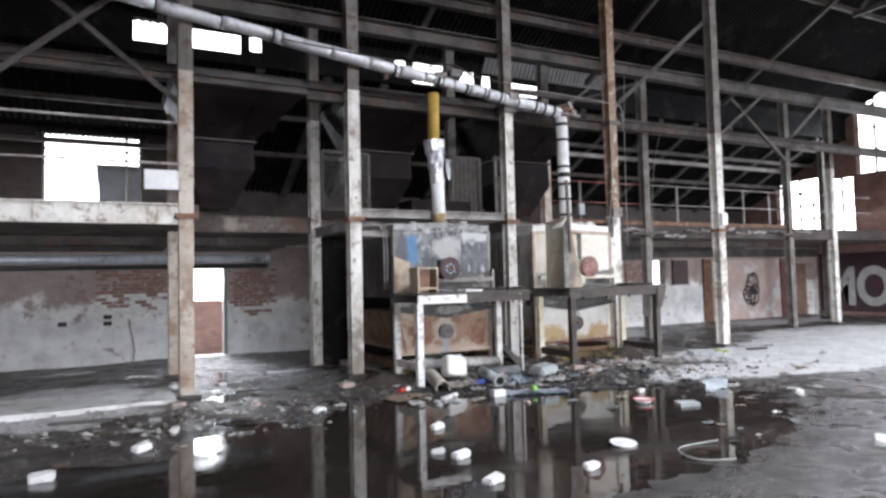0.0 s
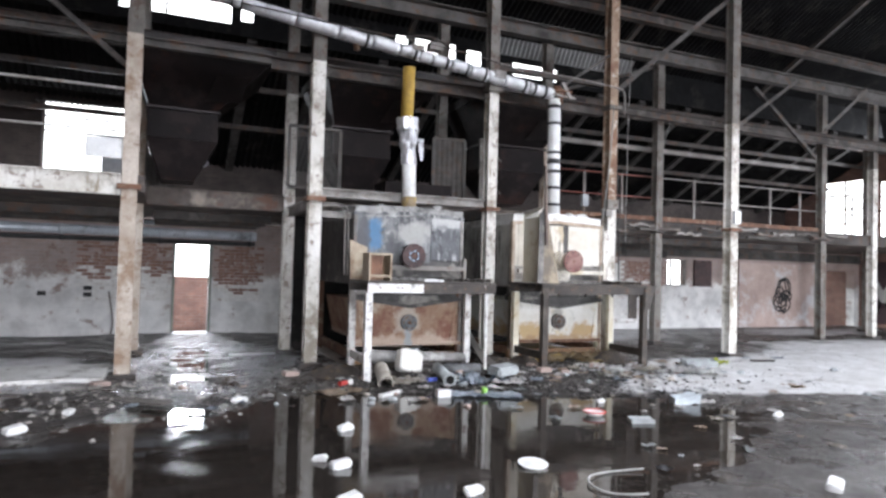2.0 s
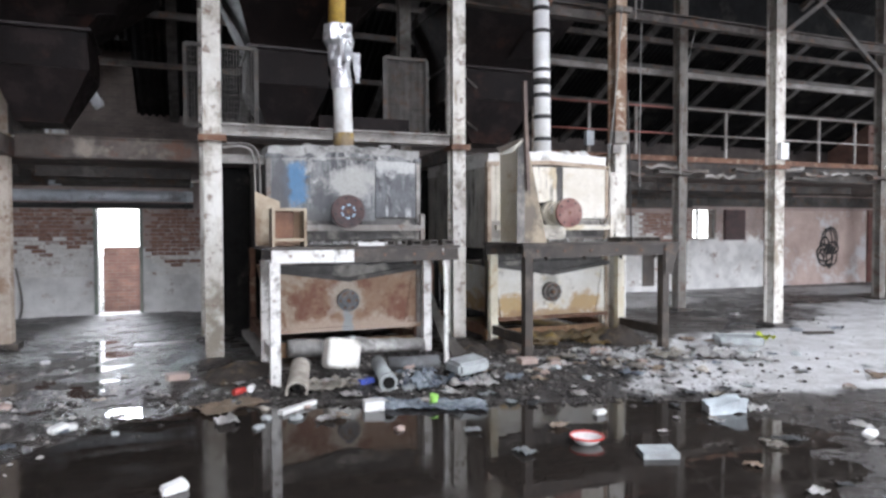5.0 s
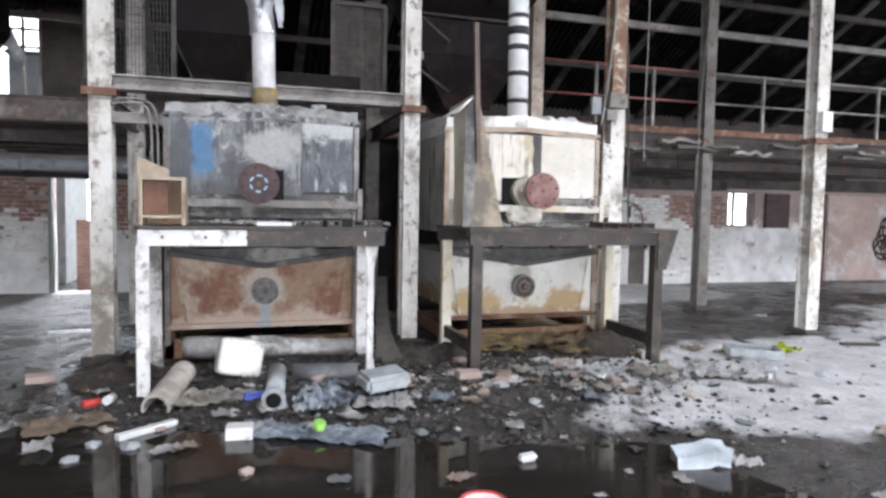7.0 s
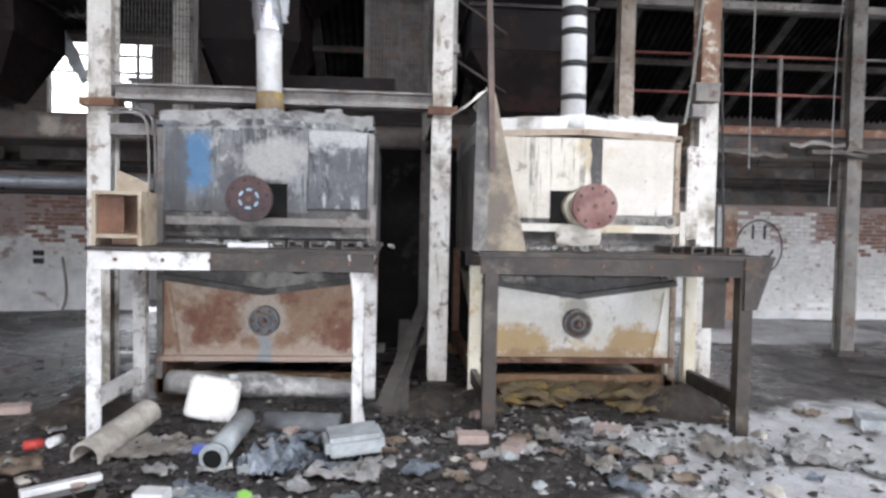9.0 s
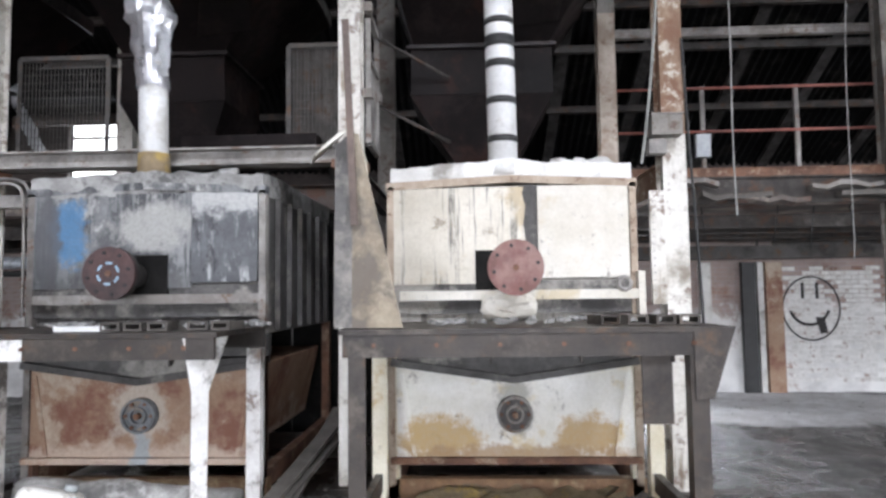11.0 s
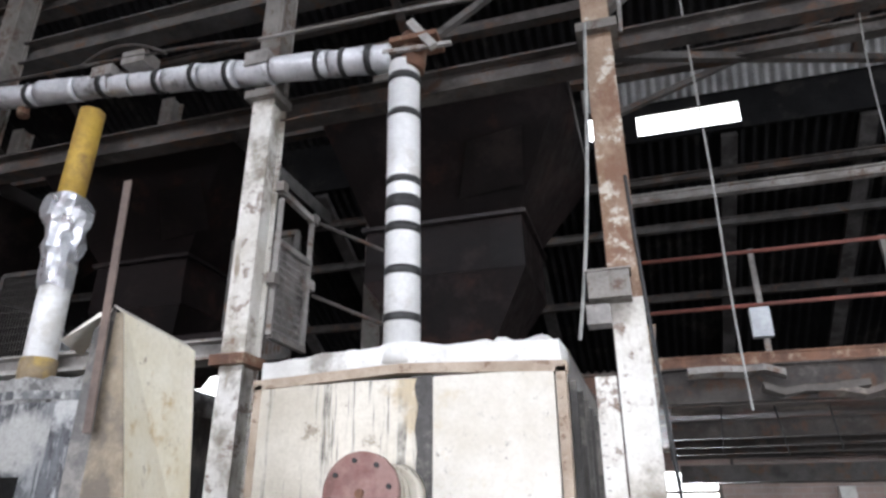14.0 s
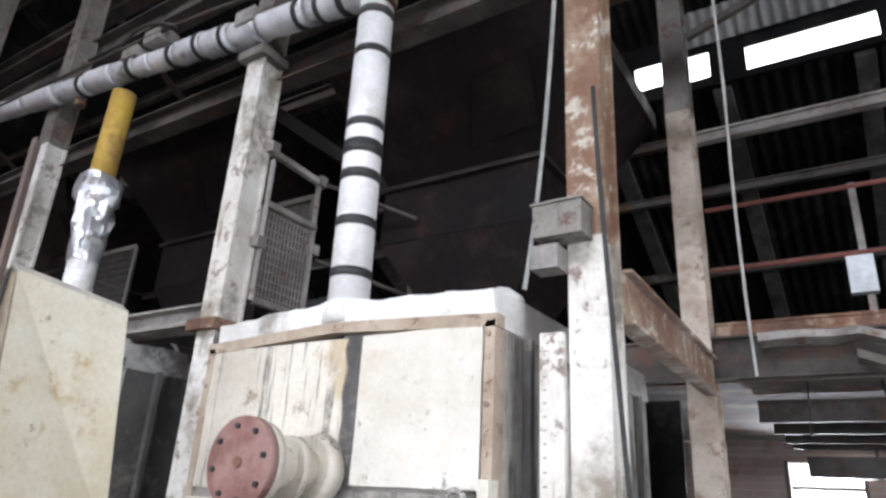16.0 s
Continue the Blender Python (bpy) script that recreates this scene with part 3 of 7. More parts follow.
tagged(part("puddle", bm, M["water"]), "still dirty rainwater puddle lying on the factory floor", "puddle", kind="structure")
bm = bmesh.new()
box(bm, -60, -60, -0.6, 90, 90, -0.3)
tagged(part("ground", bm, M["ground"]), "bare yard ground outside the factory", "ground", kind="structure")

DOOR = (1.86, 2.58, -0.3, 2.03)
wall("wall_north", "y", NORTH, 0.3, WEST, 12.6, -0.5, 2.55, [DOOR, (9.35, 10.05, -0.3, 2.32)], M["brick"], "red brick wall with flaking grey-white paint")
wall("wall_north_whitewashed", "y", NORTH, 0.3, 12.6, EAST + 0.3, -0.5, 2.55, [(15.95, 16.72, 1.32, 2.14), (23.1, 24.55, -0.4, 1.95)], M["brick_white"], "brick wall whitewashed up to a dado")
wall("wall_upper_north", "y", UPPER, 0.25, WEST, EAST + 0.3, 2.55, 5.9, [(-1.3, 0.98, 3.75, 5.65)], M["brick_dark"], "upper storey brick wall behind the mezzanine")
wall("wall_east", "x", EAST, 0.3, SOUTH, UPPER + 0.25, -0.5, 12.5,
     [(12.1, 12.75, 5.2, 7.9), (13.1, 14.4, 5.2, 8.5), (14.55, 15.5, 3.05, 5.15), (15.75, 17.7, 3.2, 5.3), (0.5, 8.0, 0.4, 5.0)], M["brick_far"], "tall red brick end wall with broken window openings")
# Unseen south wall; its low opening limits how high the daylight reaches.
wall("wall_south", "y", SOUTH, -0.3, WEST, EAST + 0.3, -0.5, 12.5, [(-5.0, 17.0, -0.2, 2.05)], M["brick_far"], "plain brick wall with wide open bays")
# Unseen bay added only to keep south light off the roof.
bm = bmesh.new()
box(bm, -5.3, SOUTH - 6.0, 2.1, 17.3, SOUTH - 0.3, 2.3)
box(bm, -5.3, SOUTH - 6.0, -0.4, -5.0, SOUTH - 0.3, 2.1)
box(bm, 17.0, SOUTH - 6.0, -0.4, 17.3, SOUTH - 0.3, 2.1)
tagged(part("wall_loading_bay", bm, M["brick_dark"]), "unseen low bay added to hold the south light down", "wall", kind="structure")
wall("wall_west", "x", WEST, -0.3, SOUTH, UPPER + 0.25, -0.5, 12.5, [], M["brick_far"], "plain brick end wall")

# daylight beyond the openings
bm = bmesh.new()
box(bm, -40, 60, -1, 70, 60.2, 30)
tagged(part("backdrop", bm, M["outside"]), "bright overcast sky beyond the openings", "sky", kind="structure")
bm = bmesh.new()
box(bm, 80, -40, -1, 80.2, 60, 30)
tagged(part("backdrop_east", bm, M["outside"]), "bright overcast sky beyond the end wall", "sky", kind="structure")

# mezzanine
MEZZ = 2.95
bm = bmesh.new()
box(bm, 1.3, 12.55, 2.6, EAST, UPPER, 2.9)
box(bm, WEST, 10.3, 2.6, 1.3, UPPER, 2.83)
tagged(part("mezzanine_floor", bm, M["mezz"]), "sooty mezzanine deck on steel beams", "floor", kind="structure")

# roofs
SL = 0.51


def lower_roof(y):
    return 5.95 + (16.0 - y) * SL


def upper_roof(y):
    return 7.25 + (14.9 - y) * SL


RIDGE = 4.0
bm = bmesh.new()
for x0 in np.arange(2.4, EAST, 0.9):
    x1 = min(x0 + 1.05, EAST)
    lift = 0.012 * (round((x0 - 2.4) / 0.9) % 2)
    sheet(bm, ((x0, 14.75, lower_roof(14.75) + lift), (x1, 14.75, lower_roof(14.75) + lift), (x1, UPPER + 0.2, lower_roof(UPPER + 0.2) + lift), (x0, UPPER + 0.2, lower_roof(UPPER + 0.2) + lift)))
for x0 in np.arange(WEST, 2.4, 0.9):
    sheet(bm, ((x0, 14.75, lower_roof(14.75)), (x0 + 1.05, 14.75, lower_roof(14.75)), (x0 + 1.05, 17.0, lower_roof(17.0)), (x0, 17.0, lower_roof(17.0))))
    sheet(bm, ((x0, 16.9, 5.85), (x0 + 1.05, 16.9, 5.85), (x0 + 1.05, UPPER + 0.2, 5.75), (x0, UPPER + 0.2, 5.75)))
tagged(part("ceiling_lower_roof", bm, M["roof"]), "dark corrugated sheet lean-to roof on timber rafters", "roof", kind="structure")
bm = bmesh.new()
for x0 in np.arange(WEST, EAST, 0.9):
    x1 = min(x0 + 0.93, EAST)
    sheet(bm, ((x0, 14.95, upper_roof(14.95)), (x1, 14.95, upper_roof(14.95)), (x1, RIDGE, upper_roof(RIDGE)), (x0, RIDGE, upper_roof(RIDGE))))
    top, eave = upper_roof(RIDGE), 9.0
    # Unseen gap in the south slope, left open for the added top light.
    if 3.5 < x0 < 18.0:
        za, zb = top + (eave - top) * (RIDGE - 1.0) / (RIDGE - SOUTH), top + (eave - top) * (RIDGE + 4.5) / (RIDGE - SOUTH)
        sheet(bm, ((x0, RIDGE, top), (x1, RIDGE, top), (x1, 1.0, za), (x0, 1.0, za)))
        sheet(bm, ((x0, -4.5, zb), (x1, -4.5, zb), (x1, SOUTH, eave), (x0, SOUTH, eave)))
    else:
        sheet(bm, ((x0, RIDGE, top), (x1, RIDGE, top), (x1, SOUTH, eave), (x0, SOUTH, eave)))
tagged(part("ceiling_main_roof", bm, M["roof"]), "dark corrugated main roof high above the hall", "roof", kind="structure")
# the clerestory: blind stretches between the open ones
OPEN = [(0.6, 1.45), (1.5, 2.75), (2.95, 3.2), (6.45, 6.75), (6.95, 8.0), (8.3, 8.7), (8.95, 9.2), (9.6, 10.92)]
clerestory = tagged(new("wall_clerestory"), "patched clerestory strip between the two roofs", "wall", kind="structure")
prev = WEST
spans = []
for a, b in OPEN + [(EAST, EAST)]:
    spans.append((prev, 6.5, a, 7.35))
    prev = b
for a, b in OPEN:
    rise = 0.14 if a < 5 else 0.0
    lo, hi = 6.64 + rise + 0.05 * math.sin(a * 7), (7.06 if a < 9.3 else 6.98) + rise + 0.06 * math.sin(a * 11)
    spans += [(a, 6.5, b, lo), (a, hi, b, 7.35)]
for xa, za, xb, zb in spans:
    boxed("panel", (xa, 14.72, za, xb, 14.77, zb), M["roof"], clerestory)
bm = bmesh.new()
box(bm, -4, 15.6, 6.3, EAST, 15.62, 9.0)
tagged(part("backdrop_clerestory", bm, M["outside"]), "bright sky behind the clerestory gaps", "sky", kind="structure")


# Pale tone stands in for clerestory light on this sheet edge.
bm = bmesh.new()
sheet(bm, ((8.9, 14.66, 7.06), (13.2, 14.66, 7.06), (13.2, 14.45, 7.42), (8.9, 14.45, 7.42)), 0.13, 0.03)
tagged(part("ceiling_fringe", bm, M["roof_pale"]), "corrugated sheet edge above the clerestory gap, toned pale for its light", "roof", kind="structure")
# Black sheets added where only deep shade lies behind the furnaces.
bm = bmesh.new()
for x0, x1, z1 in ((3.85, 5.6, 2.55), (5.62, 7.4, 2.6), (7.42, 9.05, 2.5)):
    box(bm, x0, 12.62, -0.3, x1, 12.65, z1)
tagged(part("wall_partition", bm, M["soot"]), "black sheet added behind the furnaces in place of shade", "wall", kind="structure")


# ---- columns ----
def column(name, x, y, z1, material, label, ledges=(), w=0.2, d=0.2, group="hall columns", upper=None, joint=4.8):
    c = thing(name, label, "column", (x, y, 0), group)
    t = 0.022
    # By default the upper length is toned darker, shade painted into the steel.
    for za, zb, mt in ((-0.2, min(joint, z1), material), (joint, z1, upper or M["column_dark"])):
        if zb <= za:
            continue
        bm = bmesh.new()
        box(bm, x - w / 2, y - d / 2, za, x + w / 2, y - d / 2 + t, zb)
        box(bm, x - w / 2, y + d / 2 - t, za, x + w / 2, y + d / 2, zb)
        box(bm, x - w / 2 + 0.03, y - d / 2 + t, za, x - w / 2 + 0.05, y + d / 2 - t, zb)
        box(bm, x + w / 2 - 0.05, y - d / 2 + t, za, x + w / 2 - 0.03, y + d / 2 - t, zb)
        part("shaft", bm, mt, c, "upper length, darkened for shade, rusty on one column" if za > 0 else "")
    bm = bmesh.new()
    box(bm, x - w * 0.9, y - d * 0.9, -0.2, x + w * 0.9, y + d * 0.9, 0.03 + ground_height(x, y) + 0.02)
    wobble(bm, 0.02)
    part("base_plate", bm, M["table"], c)
    for z in ledges:
        bm = bmesh.new()
        box(bm, x - w * 0.75, y - d * 0.8, z - 0.035, x + w * 0.75, y + d * 0.5, z + 0.035)
        soften(bm, 0.008)
        part("splice_plate", bm, M["rust"] if z < 4 else M["column_dark"], c)
    return c


TOP1 = 8.6
ROW1 = {"A": 1.11, "B": 3.7, "C": 6.74, "D": 9.27, "E": 12.35}
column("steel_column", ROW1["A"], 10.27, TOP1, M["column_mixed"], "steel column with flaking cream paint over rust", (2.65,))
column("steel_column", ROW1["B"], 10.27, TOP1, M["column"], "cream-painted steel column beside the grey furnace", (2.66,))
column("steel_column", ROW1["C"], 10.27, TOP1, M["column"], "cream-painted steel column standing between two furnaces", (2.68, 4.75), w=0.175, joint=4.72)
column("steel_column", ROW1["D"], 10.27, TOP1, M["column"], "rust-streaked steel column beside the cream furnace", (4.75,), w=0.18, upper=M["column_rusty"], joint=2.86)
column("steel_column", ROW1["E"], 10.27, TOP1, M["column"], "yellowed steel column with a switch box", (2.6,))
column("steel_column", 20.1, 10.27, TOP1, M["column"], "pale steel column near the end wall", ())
for x, mt in ((1.15, "column_mixed"), (3.7, "column"), (6.74, "column_dark"), (9.25, "column_mixed"), (12.36, "column_dark"), (18.0, "column_dark"), (20.1, "column"), (22.4, "column_dark")):
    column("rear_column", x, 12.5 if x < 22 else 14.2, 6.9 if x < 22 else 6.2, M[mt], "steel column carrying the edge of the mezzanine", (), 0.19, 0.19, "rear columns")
column("steel_column", -4.5, 10.27, TOP1, M["column_dark"], "dark steel column at the dark end", ())


# ---- beams ----
def beam(name, a, b, w, h, material, label, kind="i"):
    bm = bmesh.new()
    (i_beam if kind == "i" else angle_bar)(bm, a, b, w, *((h,) if kind == "i" else ()))
    return tagged(part(name, bm, material), label, "beam", kind="structure")


Y1 = 10.42
beam("beam_kiln_head", (3.8, 10.27, 2.77), (6.64, 10.27, 2.77), 0.2, 0.14, M["beam_pale"], "pale dusty beam over the grey furnace")
beam("beam_row", (3.0, Y1, 4.72), (9.17, Y1, 4.72), 0.16, 0.2, M["beam"], "dark beam along the columns")
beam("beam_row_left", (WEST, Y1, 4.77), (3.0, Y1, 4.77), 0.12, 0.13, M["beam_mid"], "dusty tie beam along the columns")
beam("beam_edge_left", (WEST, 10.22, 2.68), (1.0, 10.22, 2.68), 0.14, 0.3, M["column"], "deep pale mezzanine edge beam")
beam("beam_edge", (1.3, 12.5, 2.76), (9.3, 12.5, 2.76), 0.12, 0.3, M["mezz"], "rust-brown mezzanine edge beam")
beam("beam_edge_east", (9.3, 12.5, 2.76), (EAST, 12.5, 2.76), 0.12, 0.3, M["beam"], "dark mezzanine edge beam behind hanging boards")
beam("beam_east_tie", (9.37, Y1, 4.8), (EAST, Y1, 4.8), 0.12, 0.16, M["beam"], "dark tie beam along the columns")
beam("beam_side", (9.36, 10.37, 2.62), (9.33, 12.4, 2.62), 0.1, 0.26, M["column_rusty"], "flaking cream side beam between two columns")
beam("beam_high", (WEST, Y1, 6.0), (EAST, Y1, 6.0), 0.2, 0.26, M["beam_mid"], "high runway beam along the hall, toned dark for shade")
beam("beam_high_upper", (WEST, Y1 + 0.1, 6.75), (EAST, Y1 + 0.1, 6.75), 0.16, 0.2, M["beam"], "high beam along the hall, toned dark for shade")
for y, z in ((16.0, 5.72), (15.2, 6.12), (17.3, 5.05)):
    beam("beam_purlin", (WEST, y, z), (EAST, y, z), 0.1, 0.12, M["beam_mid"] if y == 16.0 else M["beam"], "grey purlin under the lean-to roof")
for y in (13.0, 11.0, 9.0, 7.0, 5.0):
    beam("beam_roof_purlin", (WEST, y, upper_roof(y) - 0.15), (EAST, y, upper_roof(y) - 0.15), 0.1, 0.14, M["beam"], "purlin under the main roof, toned dark for shade")
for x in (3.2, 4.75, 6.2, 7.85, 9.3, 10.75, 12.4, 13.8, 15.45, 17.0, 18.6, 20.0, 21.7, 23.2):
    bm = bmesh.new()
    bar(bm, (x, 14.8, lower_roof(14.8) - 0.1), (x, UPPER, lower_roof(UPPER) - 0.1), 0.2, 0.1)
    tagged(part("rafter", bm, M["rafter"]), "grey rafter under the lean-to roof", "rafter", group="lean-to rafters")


# ---- furnaces ----
def furnace(cx, cream):
    """A boxed furnace on a steel frame: clad body, lid, front sheets, capped burner flange, drip tray with hub."""
    x0, x1, yf, yb = cx - 0.93, cx + 0.93, 10.0, 12.3
    z0, z1 = 1.5, 2.46
    face = M["kiln_cream"] if cream else M["kiln_grey"]
    k = thing("furnace", "boxed furnace with %s on a rusty frame" % ("cream-white front sheets" if cream else "soot-streaked grey sheets"), "furnace", (cx, yf, 0), "pair of furnaces")
    bm = bmesh.new()
    box(bm, x0 + 0.03, yf + 0.04, 1.36, x1 - 0.03, yb, z1)
    soften(bm, 0.015)
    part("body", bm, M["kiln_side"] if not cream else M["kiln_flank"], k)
    # lid: low gable, thick ragged edge
    bm = bmesh.new()
    n = 64
    rise = lambda x: (0.06 if cream else 0.04) * (1 - abs(x - cx) / 0.93)
    rows = []
    for i in range(n + 1):
        x = x0 + 0.02 + (x1 - x0 - 0.04) * i / n
        z = z1 - 0.02 + rise(x)
        rag = 0.05 * noise.noise(Vector((x * 6, cx, 1))) + 0.03 * noise.noise(Vector((x * 17, cx, 5)))
        front, thick = (yf, 0.19) if cream else (yf - 0.03, 0.165)
        rows.append([bm.verts.new(q) for q in ((x, front + 0.02, z - (0.0 if cream else 0.03) + rag * (0.2 if cream else 1)), (x, front, z + thick - 0.03 + (0.15 if cream else 0.4) * rag), (x, yf + 0.3, z + thick + 0.3 * rag), (x, yf + 0.9, z + thick), (x, yb, z + thick), (x, yb, z))])
    for ra, rb in zip(rows, rows[1:]):
        for i in range(6):
            bm.faces.new((ra[i], rb[i], rb[(i + 1) % 6], ra[(i + 1) % 6]))
    bm.faces.new(rows[0])
    bm.faces.new(rows[-1][::-1])
    wobble(bm, 0.018, 6, cx)
    part("lid", bm, M["plaster"] if cream else M["crust"], k, "crusted pale lid with a ragged edge" if cream else "crumbling grey lid with a ragged edge")
    bm = bmesh.new()
    hexa(bm, ((x0 - 0.01, yf - 0.02, z1 - 0.03), (cx, yf - 0.02, z1 + 0.02), (cx, yf + 0.05, z1 + 0.02), (x0 - 0.01, yf + 0.05, z1 - 0.03)),
         ((x0 - 0.01, yf - 0.02, z1 + 0.03), (cx, yf - 0.02, z1 + 0.075), (cx, yf + 0.05, z1 + 0.075), (x0 - 0.01, yf + 0.05, z1 + 0.03)))
    hexa(bm, ((cx, yf - 0.02, z1 + 0.02), (x1 + 0.01, yf - 0.02, z1 - 0.03), (x1 + 0.01, yf + 0.05, z1 - 0.03), (cx, yf + 0.05, z1 + 0.02)),
         ((cx, yf - 0.02, z1 + 0.075), (x1 + 0.01, yf - 0.02, z1 + 0.03), (x1 + 0.01, yf + 0.05, z1 + 0.03), (cx, yf + 0.05, z1 + 0.075)))
    part("lid_trim", bm, M["trim_beige"] if cream else M["kiln_grey"], k)
    # front sheets
    split = cx + 0.2 if cream else cx + 0.36
    gap = 0.1 if cream else 0.006
    for a, b, lo, mt in ((x0 + 0.05, split - gap, 1.72, face), (split, x1 - 0.06, 1.76, M["kiln_panel"] if cream else M["kiln_dark"])):
        bm = bmesh.new()
        box(bm, a, yf - 0.014 if a < cx else yf - 0.02, lo, b, yf + 0.02, z1 - 0.015)
        bmesh.ops.subdivide_edges(bm, edges=bm.edges[:], cuts=14, use_grid_fill=True)
        for v in bm.verts:
            if v.co.y < yf:
                v.co.y += 0.006 * noise.noise(v.co * 3.0)
                v.co.z += 0.006 * noise.noise(v.co * 5.0)
            if cream and a < cx and abs(v.co.x - b) < 0.002:
                v.co.x += 0.07 * noise.noise(Vector((v.co.z * 9.0, 3.0, 0.0)))
        part("front_sheet", bm, mt, k, ("plain clean cream sheet" if cream else "dark soot-streaked sheet") if a > cx else "")
    if cream:
        boxed("seam_strip", (split - 0.135, yf - 0.002, 1.76, split - 0.005, yf + 0.03, z1), M["tray_dark"], k, "charred gap between the front sheets")
        bm = bmesh.new()
        bmesh.ops.create_icosphere(bm, subdivisions=3, radius=1.0)
        for v in bm.verts:
            v.co = Vector((cx - 0.03 + max(-0.19, min(0.19, v.co.x * 0.24)), yf - 0.1 + v.co.y * 0.1, 1.56 + max(-0.09, min(0.09, v.co.z * 0.12)))) + noise.noise_vector(v.co * 3.3) * 0.035
        part("lagging_lump", bm, M["kiln_panel"], k, "white crumbling lagging under the flange")
        for i in range(9):
            z = 1.6 + 0.1 * i
            bm = bmesh.new()
            tube(bm, (x1 - 0.03, yf - 0.02, z), (x1 - 0.03, yf - 0.035, z), 0.013, 6)
            part("bolt", bm, M["trim_beige"], k)
        bm = bmesh.new()
        for i in range(16):
            a0, a1 = i * math.tau / 16, (i + 1) * math.tau / 16
            tube(bm, (x1 - 0.12 + 0.045 * math.cos(a0), yf - 0.1, 1.71 + 0.045 * math.sin(a0)), (x1 - 0.12 + 0.045 * math.cos(a1), yf - 0.1, 1.71 + 0.045 * math.sin(a1)), 0.014, 8)
        part("eye_ring", bm, M["beam_pale"], k)
    for a, b in ((x0, x0 + 0.05), (x1 - 0.05, x1)):
        boxed("corner_post", (a, yf - 0.02, 0.25, b, yf + 0.07, z1), M["trim_beige"] if cream else M["beam_pale"], k)
    # Solid dark band painted where shaded openings lie under the sheets.
    boxed("lower_band", (x0 + 0.05, yf + 0.0, 1.5, x1 - 0.05, yf + 0.035, 1.74), M["tray_dark"], k, "dark band for the shaded openings below the front sheets")
    bm = bmesh.new()
    box(bm, x0 + 0.1, yf - 0.09, 1.6, x1 - 0.02 if cream else x1 + 0.02, yf - 0.02, 1.67)
    box(bm, x1 - 0.02, yf - 0.1, 1.46, x1 + 0.03, yf - 0.02, 1.8)
    soften(bm, 0.006)
    part("front_rail", bm, M["kiln_panel"] if cream else M["beam_pale"], k)
    # burner flange on its stub
    fx = cx - 0.0 if cream else cx - 0.07
    fm = M["flange_red"] if cream else M["flange_dark"]
    out = 0.5 if cream else 0.4
    # Flat black patch stands for the shade inside the burner opening.
    boxed("burner_opening", (fx - (0.27 if cream else 0.05), yf - 0.024, 1.66, fx + (0.05 if cream else 0.25), yf + 0.01, 1.97), M["soot"], k, "flat black patch for the dark burner opening")
    bm = bmesh.new()
    tube(bm, (fx, yf - 0.02, 1.82), (fx, yf - out + 0.01, 1.82), 0.095, 24)
    tube(bm, (fx, yf - out + 0.1, 1.82), (fx, yf - out + 0.05, 1.82), 0.18, 32)
    if cream:
        tube(bm, (fx, yf - 0.02, 1.82), (fx, yf - 0.11, 1.82), 0.17, 28, 0.15)
        tube(bm, (fx, yf - 0.2, 1.82), (fx, yf - 0.25, 1.82), 0.14, 28)
    wobble(bm, 0.012, 7, cx)
    part("stub_pipe", bm, M["kiln_cream"] if cream else M["tray_dark"], k)
    bm = bmesh.new()
    tube(bm, (fx, yf - out + 0.045, 1.82), (fx, yf - out, 1.82), 0.19, 40)
    soften(bm, 0.005)
    fl = part("flange", bm, fm, k, "round bolted blanking flange")
    # Black studs stand in for the dark holes round the flange.
    for i in range(8):
        a = i * math.tau / 8 + 0.2
        bm = bmesh.new()
        tube(bm, (fx + 0.15 * math.cos(a), yf - out + 0.003, 1.82 + 0.15 * math.sin(a)), (fx + 0.15 * math.cos(a), yf - out - 0.012, 1.82 + 0.15 * math.sin(a)), 0.013, 6)
        part("bolt", bm, M["black"], fl)
    bm = bmesh.new()
    tube(bm, (fx, yf - out + 0.001, 1.82), (fx, yf - out - 0.01, 1.82), 0.022, 12)
    part("centre_boss", bm, M["rust"], fl)
    # drip tray
    tz0, tz1 = 0.46, 1.12
    bm = bmesh.new()
    hexa(bm, ((cx - 0.72, yf - 0.02, tz0), (cx + 0.72, yf - 0.02, tz0), (cx + 0.72, yb - 0.3, tz0), (cx - 0.72, yb - 0.3, tz0)),
         ((cx - 0.86, yf - 0.02, tz1), (cx + 0.86, yf - 0.02, tz1), (cx + 0.86, yb - 0.3, tz1), (cx - 0.86, yb - 0.3, tz1)))
    soften(bm, 0.012)
    part("drip_tray", bm, M["tray_cream"] if cream else M["tray_rust"], k)
    bm = bmesh.new()
    for s in (-1, 1):
        bar(bm, (cx, yf - 0.06, tz1 - 0.1), (cx + s * 0.9, yf - 0.06, tz1 + 0.03), 0.09, 0.05)
    part("tray_rim", bm, M["tray_dark"], k, "sagging dark rim over the tray")
    for s in (-1, 1):
        bm = bmesh.new()
        bar(bm, (cx + s * 0.73, yf - 0.025, tz0), (cx + s * 0.83, yf - 0.025, tz1 - 0.06), 0.03, 0.025)
        part("tray_rib", bm, M["tray_rust"] if not cream else M["tray_cream"], k)
    bm = bmesh.new()
    nn = 24
    rows = []
    for i in range(nn + 1):
        x = cx - 0.86 + 1.72 * i / nn
        sag = -0.12 * (1 - abs(x - cx) / 0.86)
        zt = tz1 + 0.07 + 0.03 * noise.noise(Vector((x * 7, cx, 0)))
        rows.append([bm.verts.new(q) for q in ((x, yf - 0.04, tz1 + sag), (x, yf - 0.03, zt), (x, yf + 0.35, zt + 0.03), (x, yf + 0.35, tz1 + sag))])
